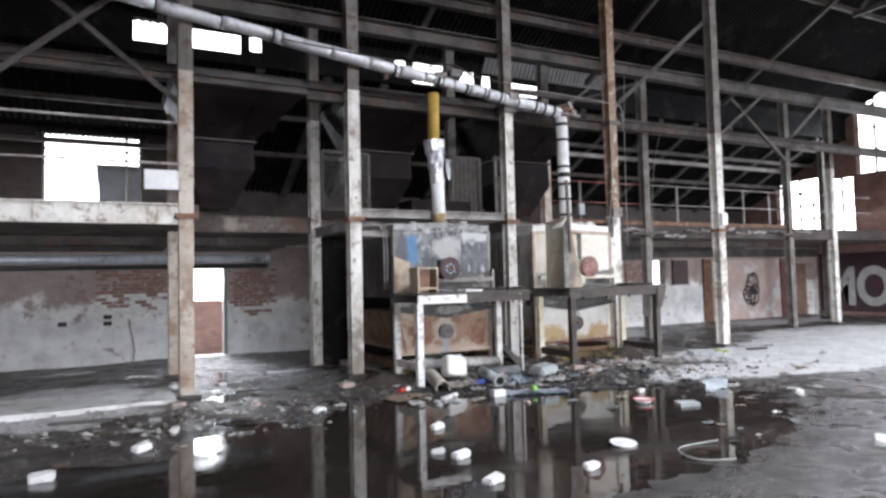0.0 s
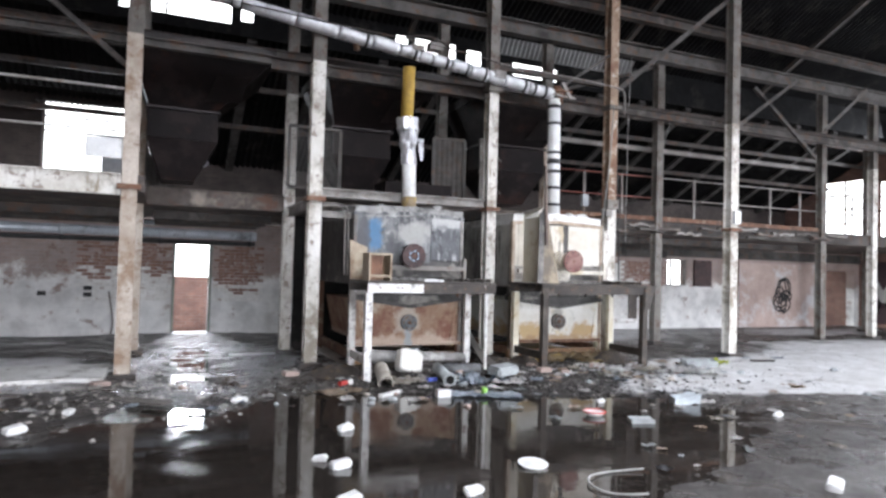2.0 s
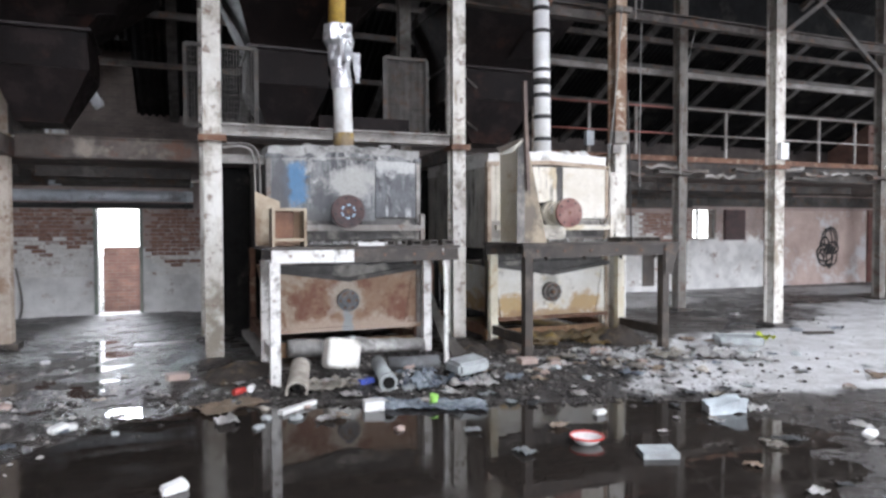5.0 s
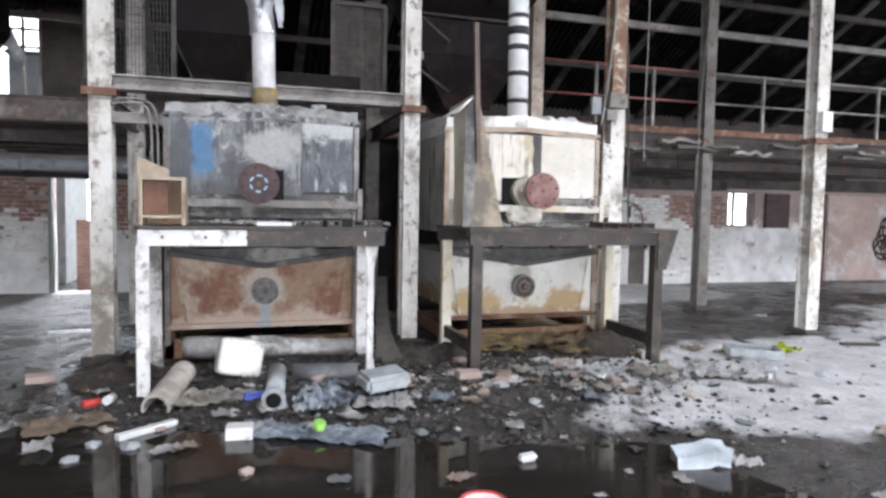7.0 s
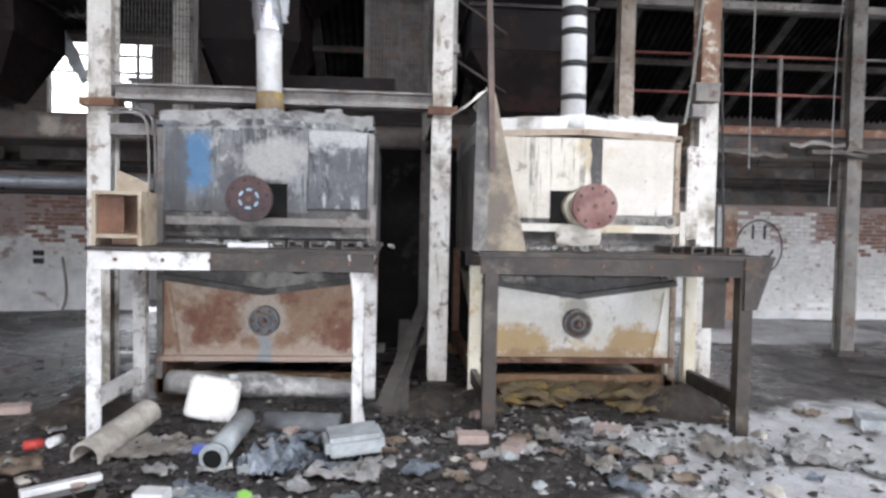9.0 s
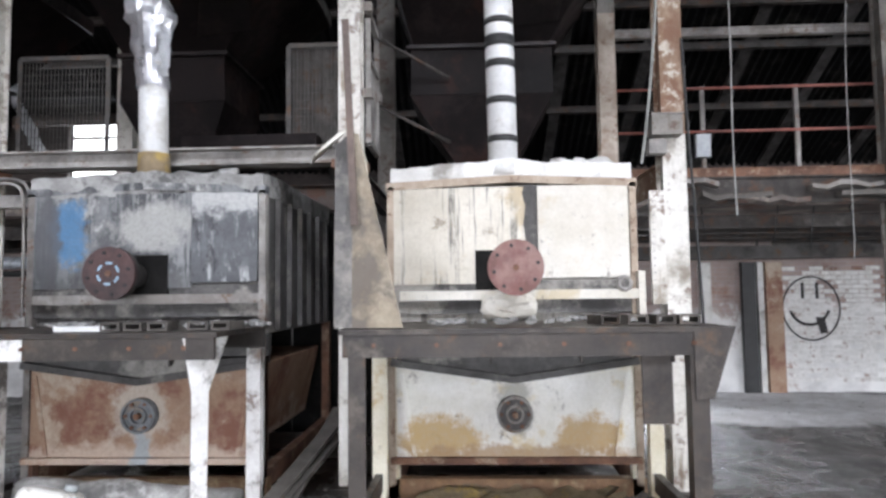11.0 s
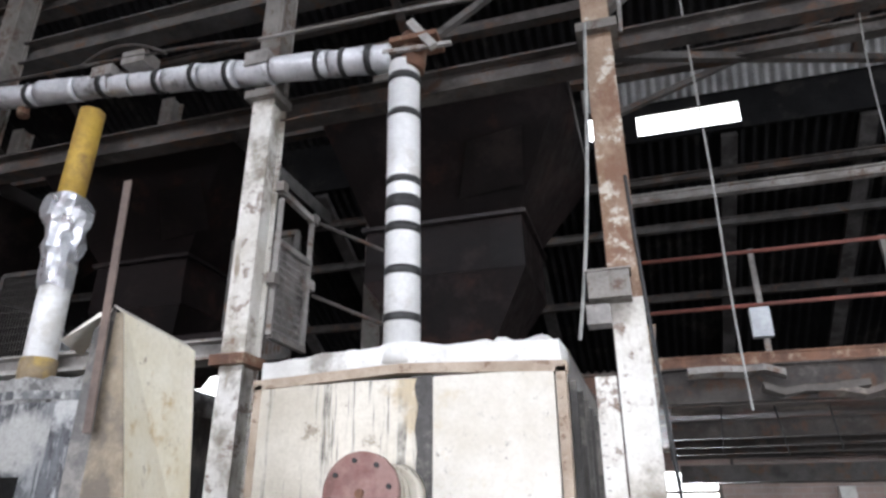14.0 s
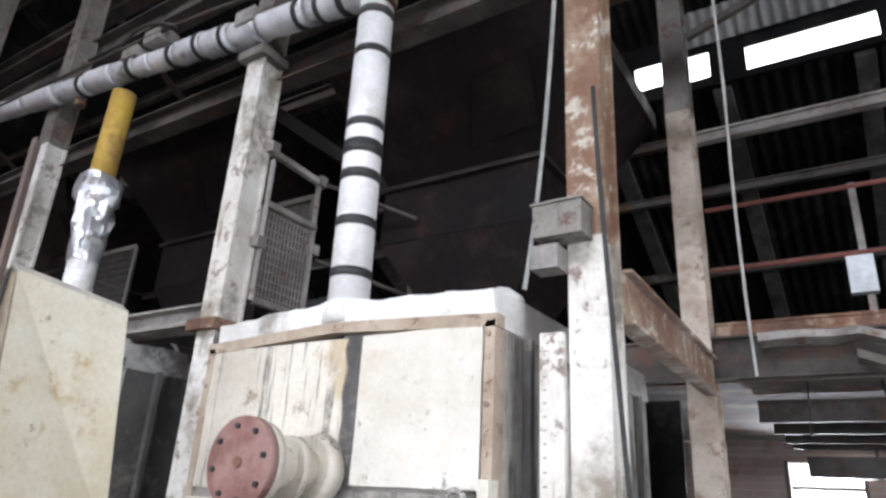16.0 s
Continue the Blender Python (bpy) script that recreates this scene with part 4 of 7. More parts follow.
    for ra, rb in zip(rows, rows[1:]):
        for i in range(4):
            bm.faces.new((ra[i], rb[i], rb[(i + 1) % 4], ra[(i + 1) % 4]))
    bm.faces.new(rows[0])
    bm.faces.new(rows[-1][::-1])
    part("ash_bed", bm, M["tray_dark"], k, "bed of dark ash sagging over the tray")
    boxed("tray_front", (x0 + 0.06, yf - 0.012, tz0 - 0.02, x1 - 0.06, yf + 0.03, tz1 - 0.02), M["tray_cream"] if cream else M["tray_rust"], k)
    boxed("tray_side", (x0 + 0.0, yf + 0.02, tz0 - 0.04, x0 + 0.06, yf + 0.06, tz1), M["tray_cream"] if cream else M["tray_rust"], k)
    boxed("tray_side", (x1 - 0.06, yf + 0.02, tz0 - 0.04, x1, yf + 0.06, tz1), M["tray_cream"] if cream else M["tray_rust"], k)
    boxed("tray_lip", (x0 + 0.02, yf - 0.06, tz0 - 0.05, x1 - 0.02, yf + 0.0, tz0 - 0.005), M["tray_rust"] if not cream else M["rust"], k)
    bm = bmesh.new()
    tube(bm, (cx, yf - 0.0, 0.77), (cx, yf - 0.07, 0.77), 0.13, 24)
    hub = part("hub", bm, M["hub_grey"] if not cream else M["tray_dark"], k, "round inspection port")
    bm = bmesh.new()
    for r0, r1, y0 in ((0.13, 0.112, 0.095), (0.066, 0.05, 0.1)):
        seg = 28
        ringv = [[bm.verts.new((cx + r * math.cos(i * math.tau / seg), y, 0.77 + r * math.sin(i * math.tau / seg))) for i in range(seg)] for r, y in ((r0, yf - 0.066), (r0, yf - y0), (r1, yf - y0), (r1, yf - 0.066))]
        for ra, rb in zip(ringv, ringv[1:]):
            for i in range(seg):
                bm.faces.new((ra[i], ra[(i + 1) % seg], rb[(i + 1) % seg], rb[i]))
    part("hub_ring", bm, M["hub_grey"] if not cream else M["beam_pale"], hub, "raised ring round the port")
    bm = bmesh.new()
    tube(bm, (cx, yf - 0.06, 0.77), (cx, yf - 0.12, 0.77), 0.022, 14)
    part("hub_spindle", bm, M["rust"], hub)
    for i in range(6):
        a = i * math.tau / 6
        bm = bmesh.new()
        tube(bm, (cx + 0.098 * math.cos(a), yf - 0.068, 0.77 + 0.098 * math.sin(a)), (cx + 0.098 * math.cos(a), yf - 0.09, 0.77 + 0.098 * math.sin(a)), 0.014, 6)
        part("bolt", bm, M["rust"], hub)
    # frame
    boxed("front_beam", (x0 - 0.02, yf + 0.0, 0.12, x1 + 0.02, yf + 0.1, 0.29), M["frame_ochre"], k, "rusty lower frame beam", 0.008)
    boxed("upper_beam", (x0 - 0.02, yf + 0.01, 1.2, x1 + 0.02, yf + 0.09, 1.36), M["tray_dark"], k, "", 0.008)
    for x in (x0, x1 - 0.08):
        boxed("rear_leg", (x, yb - 0.1, -0.1, x + 0.08, yb, 1.36), M["rust"], k)
        boxed("front_leg", (x, yf + 0.0, -0.1, x + 0.08, yf + 0.08, 1.36), M["rust"] if not cream else M["plate"], k)
        boxed("side_beam", (x, yf + 0.1, 0.2, x + 0.08, yb, 0.34), M["rust"], k)
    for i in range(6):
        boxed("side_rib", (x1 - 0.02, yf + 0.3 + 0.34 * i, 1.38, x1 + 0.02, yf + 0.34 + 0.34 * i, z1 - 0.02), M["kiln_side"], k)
    boxed("concrete_plinth", (x0 - 0.1, yf + 0.3, -0.2, x1 + 0.1, yb + 0.2, 0.12), M["plinth_yellow"] if cream else M["plaster"], k)
    return k


furnace(5.2, False)
furnace(7.99, True)


# ---- benches ----
def bench(x0, x1, yf, yb, top, white):
    t = thing("steel_bench", "heavy steel work bench with %s" % ("peeling white front and white legs" if white else "dark oily top and gusset plates"), "bench", ((x0 + x1) / 2, yf, 0), "furnace benches")
    bm = bmesh.new()
    box(bm, x0, yf, top - 0.03, x1, yb, top)
    soften(bm, 0.006)
    part("bench_top", bm, M["table"], t)
    if white:
        boxed("front_channel", (x0 + 0.02, yf + 0.01, top - 0.16, x0 + 0.85, yf + 0.04, top - 0.032), M["table_white"], t, "peeling white front channel", 0.004)
        boxed("front_channel", (x0 + 0.852, yf + 0.01, top - 0.16, x1 - 0.02, yf + 0.04, top - 0.032), M["table"], t, "oil-blackened front channel", 0.004)
    else:
        boxed("front_channel", (x0 + 0.02, yf + 0.01, top - 0.16, x1 - 0.02, yf + 0.04, top - 0.032), M["table"], t, "", 0.004)
    for i in range(6):
        bx = x0 + 0.2 + i * (x1 - x0 - 0.4) / 5
        bm = bmesh.new()
        tube(bm, (bx, yf + 0.012, top - 0.09), (bx, yf - 0.002, top - 0.09), 0.014, 6)
        part("bolt", bm, M["rust"], t)
    boxed("rear_channel", (x0 + 0.02, yb - 0.04, top - 0.16, x1 - 0.02, yb - 0.01, top - 0.032), M["table"], t)
    lm = M["table_white"] if white else M["table"]
    xa, xb = x0 + (0.0 if white else 0.05), (x1 - 0.12 if white else x1 - 0.22)
    for x in (xa, xb):
        if white and x == xb:
            # splayed end leg: wide head plate, narrow shank, flared foot
            run = lambda s: (x1 - 0.2 + 0.19 * s, yf + 0.0 + 0.21 * s)
            for nm, lo, hi in (("gusset_plate", ((0.2, 0.57), 1.08), ((0.0, 1.0), top - 0.034)), ("leg", ((0.2, 0.55), 0.3), ((0.2, 0.57), 1.08)), ("foot_plate", ((0.2, 0.85), -0.05), ((0.2, 0.55), 0.3))):
                bm = bmesh.new()
                ringp = []
                for (sa, sb), z in (lo, hi):
                    (ax, ay), (bx_, by_) = run(sa), run(sb)
                    ringp.append(((ax, ay, z), (bx_, by_, z), (bx_ - 0.01, by_ + 0.01, z), (ax - 0.01, ay + 0.01, z)))
                hexa(bm, *ringp)
                part(nm, bm, lm, t)
            boxed("leg", (x, yb - 0.12, -0.05, x + 0.1, yb - 0.04, top - 0.16), lm, t)
            continue
        bm = bmesh.new()
        box(bm, x, yf + 0.02, -0.05, x + 0.1, yf + 0.035, top - 0.16)
        box(bm, x, yf + 0.035, -0.05, x + 0.016, yf + 0.12, top - 0.16)
        part("leg", bm, lm, t)
        bm = bmesh.new()
        box(bm, x, yb - 0.12, -0.05, x + 0.1, yb - 0.04, top - 0.16)
        part("leg", bm, M["plate"] if not white else lm, t)
        boxed("side_stretcher", (x + 0.02, yf + 0.12, 0.28, x + 0.07, yb - 0.12, 0.4), lm, t)
    for x in np.linspace(x0 + 0.35, x1 - 0.3, 4 if not white else 2):
        bm = bmesh.new()
        hexa(bm, ((x - 0.006, yf + 0.042, top - 0.035), (x + 0.006, yf + 0.042, top - 0.035), (x + 0.006, yf + 0.3, top - 0.035), (x - 0.006, yf + 0.3, top - 0.035)),
             ((x - 0.006, yf + 0.042, top - 0.2), (x + 0.006, yf + 0.042, top - 0.2), (x + 0.006, yf + 0.06, top - 0.2), (x - 0.006, yf + 0.06, top - 0.2)))
        part("gusset", bm, M["table"], t)
    if white:
        return t
    # end plate that tapers down
    bm = bmesh.new()
    e = x1
    hexa(bm, ((e - 0.2, yf - 0.002, top - 0.4), (e - 0.1, yf - 0.002, top - 0.4), (e - 0.1, yf + 0.012, top - 0.4), (e - 0.2, yf + 0.012, top - 0.4)),
         ((e - 0.2, yf - 0.002, top - 0.001), (e + 0.03, yf - 0.002, top - 0.001), (e + 0.03, yf + 0.012, top - 0.001), (e - 0.2, yf + 0.012, top - 0.001)))
    part("end_plate", bm, M["table"], t)
    for ya in (yf + 0.3, yf + 0.6):
        boxed("cross_bar", (x0 + 0.1, ya, top - 0.1, x1 - 0.1, ya + 0.05, top - 0.032), M["table"], t)
    boxed("hanging_plate", (x1 - 0.47, yf + 0.08, 0.9, x1 - 0.3, yf + 0.1, top - 0.16), M["table"], t, "dark plate hanging under the bench")
    return t


bench(4.17, 6.2, 8.87, 9.85, 1.44, True)
bench(6.93, 9.12, 8.8, 9.85, 1.45, False)

# ---- pipes ----
p = thing("exhaust_pipe", "white lagged exhaust pipe with black bands standing on the cream furnace", "pipe", (7.92, 10.12, 2.6), "furnace exhaust pipes")
bm = bmesh.new()
tube(bm, (7.95, 10.12, 2.55), (7.92, 10.12, 4.72), 0.112, 28)
part("pipe_run", bm, M["pipe_white"], p)
for z, h in ((2.83, 0.05), (3.13, 0.055), (3.42, 0.06), (3.6, 0.09), (3.76, 0.05), (4.28, 0.05), (4.58, 0.06)):
    bm = bmesh.new()
    c = 7.95 - 0.03 * (z - 2.55) / 2.17
    tube(bm, (c, 10.12, z - h / 2), (c, 10.12, z + h / 2), 0.1155, 28)
    part("band", bm, M["band"], p)
bm = bmesh.new()
tube(bm, (7.95, 10.12, 2.55), (7.95, 10.12, 2.66), 0.135, 20)
wobble(bm, 0.012, 8)
part("collar", bm, M["plaster"], p)

p = thing("exhaust_pipe", "exhaust pipe with white base, torn foil wrap and yellow upper lagging", "pipe", (5.2, 10.1, 2.6), "furnace exhaust pipes")
bm = bmesh.new()
tube(bm, (5.2, 10.1, 2.6), (5.18, 10.1, 3.5), 0.11, 24)
part("lower_run", bm, M["pipe_white"], p)
bm = bmesh.new()
tube(bm, (5.12, 10.1, 3.95), (5.14, 10.1, 4.88), 0.1, 24)
part("upper_run", bm, M["yellow"], p, "yellow lagged upper length")
bm = bmesh.new()
segs = 22
rings = []
for j in range(13):
    z = 3.3 + 0.75 * j / 12
    c = Vector((5.18 - 0.05 * j / 12, 10.1, z))
    ring = []
    for i in range(segs):
        a = i * math.tau / segs
        r = (0.122 if j < 5 else 0.14) + (0.02 if j < 5 else 0.05) * noise.noise(Vector((math.cos(a) * 2.5, math.sin(a) * 2.5, z * 7))) + (0.03 if j > 8 else 0)
        ring.append(bm.verts.new(c + Vector((r * math.cos(a), r * math.sin(a), 0.03 * noise.noise(Vector((a, z * 9, 3)))))))
    rings.append(ring)
for j in range(12):
    for i in range(segs):
        bm.faces.new((rings[j][i], rings[j][(i + 1) % segs], rings[j + 1][(i + 1) % segs], rings[j + 1][i]))
part("foil_wrap", bm, M["foil"], p, "torn crumpled foil wrap")
bm = bmesh.new()
tube(bm, (5.2, 10.1, 2.6), (5.2, 10.1, 2.77), 0.125, 20, 0.115)
wobble(bm, 0.012, 9, 2)
part("collar", bm, M["plinth_yellow"], p, "ochre crumbling collar")
bm = bmesh.new()
grid = []
for i in range(10):
    f = i / 9
    grid.append([bm.verts.new((5.27 + 0.05 * f + k * 0.035 * (1 - 0.5 * f) + 0.03 * noise.noise(Vector((f * 5, k, 1))), 9.97 + 0.04 * noise.noise(Vector((f * 4, k, 7))), 3.72 - 0.36 * f)) for k in range(4)])
for ra, rb in zip(grid, grid[1:]):
    for k in range(3):
        bm.faces.new((ra[k], ra[k + 1], rb[k + 1], rb[k])).smooth = True
bmesh.ops.solidify(bm, geom=bm.faces[:], thickness=0.004)
part("hanging_flap", bm, M["lagging_foil"], p, "loose flap of torn wrap")

# sloping header pipe
HA, HB = Vector((8.02, 10.1, 4.77)), Vector((-2.0, 10.1, 6.02))


def header_at(x):
    return HA.lerp(HB, (HA.x - x) / (HA.x - HB.x))


p = thing("header_pipe", "foil-lagged header pipe with black bands slung along the columns", "pipe", tuple(HA))
bm = bmesh.new()
tube(bm, HA, HB, 0.07, 20)
part("pipe_run", bm, M["beam"], p, "sooty bare pipe inside the lagging")
rh = random.Random(14)
cuts = (7.86, 7.35, 6.86, 6.55, 6.22, 5.86, 5.52, 5.3, 4.95, 4.5, 3.95, 3.3, 2.5, 1.6, 0.7, -0.4, -1.9)
for xa, xb in zip(cuts, cuts[1:]):
    a, b = header_at(xa - 0.012), header_at(xb + 0.012)
    shift = Vector((0, rh.uniform(-0.012, 0.012), rh.uniform(-0.014, 0.014)))
    r = rh.uniform(0.088, 0.108)
    bm = bmesh.new()
    m, length = axis_frame(a + shift, b + shift * 0.4)
    rows = []
    for j in range(9):
        ringv = []
        for i in range(22):
            ang = i * math.tau / 22
            rr = r + 0.009 * noise.noise(Vector((math.cos(ang) * 2.2 + xa, math.sin(ang) * 2.2, j * 0.5)))
            ringv.append(bm.verts.new(m @ Vector((rr * math.cos(ang), rr * math.sin(ang), length * j / 8))))
        rows.append(ringv)
    for ra, rb in zip(rows, rows[1:]):
        for i in range(22):
            bm.faces.new((ra[i], ra[(i + 1) % 22], rb[(i + 1) % 22], rb[i])).smooth = True
    bm.faces.new(rows[0][::-1])
    bm.faces.new(rows[-1])
    part("lagging_sleeve", bm, M["lagging_foil"], p)
    for f in ((0.3, 0.75) if xa > 7.5 else (0.12,) if xa in (7.35, 6.55, 6.22, 5.86, 5.3, 4.5, 2.5) else ()):
        c = (a + shift).lerp(b + shift * 0.4, f)
        d = (b - a).normalized()
        bm = bmesh.new()
        tube(bm, c, c + d * rh.uniform(0.03, 0.05), r + 0.012, 22)
        part("band", bm, M["band"], p)

# ---- hoppers ----
def hopper(top, seam, outlet):
    """A plated hopper: wide sloping bin, flanged seam, square box, tapered outlet."""
    cx = (top[0] + top[1]) / 2
    h = thing("hopper", "steel hopper tapering down behind the furnaces, toned near black for shade", "hopper", (cx, 11.8, 2.95), "row of hoppers")
    ring_of = lambda xs, ys, z: ((xs[0], ys[0], z), (xs[1], ys[0], z), (xs[1], ys[1], z), (xs[0], ys[1], z))
    ys_top, ys_seam, ys_out = (10.72, 12.7), (11.38, 12.4), (11.6, 12.2)
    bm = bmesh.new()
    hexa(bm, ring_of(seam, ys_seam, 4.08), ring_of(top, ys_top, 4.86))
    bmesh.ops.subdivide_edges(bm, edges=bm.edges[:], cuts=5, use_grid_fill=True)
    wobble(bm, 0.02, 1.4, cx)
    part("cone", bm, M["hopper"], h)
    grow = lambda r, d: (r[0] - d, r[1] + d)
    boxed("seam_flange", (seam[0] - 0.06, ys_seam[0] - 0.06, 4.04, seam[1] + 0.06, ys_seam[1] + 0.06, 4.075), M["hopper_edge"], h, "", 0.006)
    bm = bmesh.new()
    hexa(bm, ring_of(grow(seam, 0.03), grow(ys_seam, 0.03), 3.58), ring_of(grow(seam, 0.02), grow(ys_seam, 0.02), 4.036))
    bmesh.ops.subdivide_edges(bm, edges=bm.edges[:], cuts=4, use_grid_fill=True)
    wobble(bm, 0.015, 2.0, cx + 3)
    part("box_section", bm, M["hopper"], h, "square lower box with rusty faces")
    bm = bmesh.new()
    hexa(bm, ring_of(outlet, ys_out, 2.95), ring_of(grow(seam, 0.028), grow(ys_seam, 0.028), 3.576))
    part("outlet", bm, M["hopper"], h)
    mid = (top[0] * 0.45 + top[1] * 0.55)
    bm = bmesh.new()
    q = lambda u, f: Vector((mid + u, ys_seam[0] + (ys_top[0] - ys_seam[0]) * f - 0.03, 4.08 + 0.78 * f))
    vs = [bm.verts.new(p) for p in (q(-0.05, 0.15), q(0.5, 0.2), q(0.56, 0.66), q(0.1, 0.6))]
    bm.faces.new(vs)
    bmesh.ops.solidify(bm, geom=bm.faces[:], thickness=0.008)
    part("repair_plate", bm, M["hopper_edge"], h, "slightly lighter plate with a dull sheen on the sloping face")
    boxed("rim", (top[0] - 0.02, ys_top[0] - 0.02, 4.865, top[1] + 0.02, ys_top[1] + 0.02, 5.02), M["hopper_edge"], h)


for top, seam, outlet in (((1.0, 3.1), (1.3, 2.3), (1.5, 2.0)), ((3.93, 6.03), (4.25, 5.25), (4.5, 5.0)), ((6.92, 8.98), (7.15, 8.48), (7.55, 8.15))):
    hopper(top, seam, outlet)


# ---- railings, guards and small structure ----
def rail_run(name, x0, x1, y, deck, heights, post_at, material, label, r=0.018):
    g = thing(name, label, "railing", ((x0 + x1) / 2, y, deck), "mezzanine railings")
    for z in heights:
        bm = bmesh.new()
        tube(bm, (x0, y, z), (x1, y, z + 0.01), r, 8)
        part("rail", bm, material, g)
    for x in post_at:
        bm = bmesh.new()
        angle_bar(bm, (x, y + 0.02, deck - 0.1), (x, y + 0.02, max(heights) + 0.03), 0.045, 0.008)
        part("post", bm, M["beam_pale"], g)


rail_run("guard_rail", 9.36, 12.26, 12.58, 2.92, (3.45, 3.95), (10.35, 11.4), M["rail_red"], "thin red-oxide guard rail along the mezzanine edge")
rail_run("guard_rail", 12.46, 17.9, 12.58, 2.92, (3.46, 3.96), (13.6, 14.9, 16.2, 17.3), M["beam_pale"], "dusty grey guard rail along the mezzanine edge")
rail_run("guard_rail", 18.1, 22.3, 12.58, 2.92, (3.46, 3.96), (19.4, 20.9), M["beam_pale"], "dusty grey guard rail along the mezzanine edge")
rail_run("guard_rail", WEST, 1.0, 10.2, 2.84, (3.4, 4.0), (-4.3, -2.6), M["beam_pale"], "dusty pipe rail along the mezzanine edge")
bm = bmesh.new()
i_beam(bm, (9.2, 12.62, 4.62), (18, 12.62, 4.62), 0.08, 0.1)
tagged(part("beam_rear_tie", bm, M["beam_pale"]), "pale tie beam between the rear columns", "beam", kind="structure")
beam("beam_edge_kerb", (9.36, 12.52, 2.97), (18.0, 12.52, 2.97), 0.05, 0.1, M["rust"], "rust-brown kerb angle on the mezzanine edge")
beam("beam_side_rear", (3.7, 10.37, 2.6), (3.7, 12.4, 2.6), 0.1, 0.18, M["beam_pale"], "pale beam between front and rear column")
beam("beam_side_mid", (6.74, 10.37, 2.62), (6.74, 12.4, 2.62), 0.1, 0.18, M["beam"], "sooty beam between front and rear column")
beam("lintel_north", (12.6, 16.04, 2.36), (EAST, 16.04, 2.36), 0.1, 0.3, M["beam_mid"], "grey lintel beam above the back wall")


def brace(a, b, w=0.07, material=None):
    bm = bmesh.new()
    angle_bar(bm, a, b, w)
    tagged(part("brace", bm, material or M["beam_mid"]), "diagonal steel angle brace between columns", "brace", group="column braces")


YB = 10.33
brace((9.34, YB, 5.05), (12.35, YB, 7.5), 0.09)
brace((12.45, YB, 4.72), (14.3, YB, 6.0))
brace((13.1, YB + 0.06, 5.7), (15.0, YB + 0.06, 4.35))
brace((15.2, YB, 5.0), (16.6, YB, 6.1))
brace((-1.6, YB, 4.2), (0.15, YB, 5.8))
brace((-0.75, YB + 0.06, 5.8), (1.05, YB + 0.06, 4.35))
brace((-4.4, YB, 4.9), (-2.6, YB, 6.2))
brace((9.3, 10.6, 4.85), (12.3, 12.4, 5.5), 0.06)
brace((9.35, 12.55, 5.6), (12.3, 12.55, 6.6), 0.06)
brace((8.05, 10.2, 4.95), (9.2, 10.25, 5.75), 0.05)
brace((6.85, 10.5, 5.25), (9.2, 10.5, 5.25), 0.09, M["beam"])
for y in (11.2,):
    beam("beam_deep", (WEST, y, 5.12), (EAST, y, 5.12), 0.1, 0.14, M["beam"], "dark secondary beam behind the columns")
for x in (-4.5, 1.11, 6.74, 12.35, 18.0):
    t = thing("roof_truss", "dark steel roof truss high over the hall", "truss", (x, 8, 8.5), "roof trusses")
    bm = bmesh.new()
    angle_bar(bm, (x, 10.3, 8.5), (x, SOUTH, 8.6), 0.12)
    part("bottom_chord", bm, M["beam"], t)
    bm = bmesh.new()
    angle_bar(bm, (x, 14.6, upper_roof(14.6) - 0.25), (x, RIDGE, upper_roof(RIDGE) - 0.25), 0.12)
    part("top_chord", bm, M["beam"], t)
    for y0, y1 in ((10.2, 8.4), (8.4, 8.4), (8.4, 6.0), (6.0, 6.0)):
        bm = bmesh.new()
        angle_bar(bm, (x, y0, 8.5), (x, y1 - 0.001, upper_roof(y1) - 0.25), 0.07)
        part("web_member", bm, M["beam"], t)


def guard_panel(x0, x1, y, z0, z1, label, backed=True):
    g = thing("mesh_guard", label, "guard", ((x0 + x1) / 2, y, z0), "mesh guards")
    for a, b in (((x0, y, z0), (x0, y, z1)), ((x1, y, z0), (x1, y, z1)), ((x0, y, z0), (x1, y, z0)), ((x0, y, z1), (x1, y, z1))):
        bm = bmesh.new()
        angle_bar(bm, a, b, 0.045, 0.008)
        part("frame_bar", bm, M["beam_mid"], g)
    bm = bmesh.new()
    for x in np.arange(x0 + 0.04, x1, 0.036):
        box(bm, x - 0.003, y - 0.003, z0, x + 0.003, y + 0.003, z1)
    for z in np.arange(z0 + 0.03, z1, 0.075):
        box(bm, x0, y - 0.005, z - 0.002, x1, y - 0.003, z + 0.002)
    tagged(part("wire_mesh", bm, M["mesh_wire"], g), kind="stuff")
    if backed:
        bm = bmesh.new()
        sheet(bm, ((x0, y + 0.06, z0), (x1, y + 0.06, z0), (x1, y + 0.06, z1), (x0, y + 0.06, z1)), 0.1, 0.012)
        part("backing_sheet", bm, M["beam"], g)


guard_panel(3.42, 4.28, 11.05, 2.92, 3.93, "open wire mesh guard panel in a grey angle frame", False)
guard_panel(1.24, 1.62, 12.58, 2.92, 3.45, "low ribbed guard panel at the mezzanine edge")
guard_panel(6.0, 6.62, 11.08, 2.92, 4.0, "wire mesh guard panel in a pale angle frame")
gs = thing("mesh_guard", "wire mesh side guard in a pale angle frame beside the column", "guard", (6.86, 10.6, 2.9), "mesh guards")
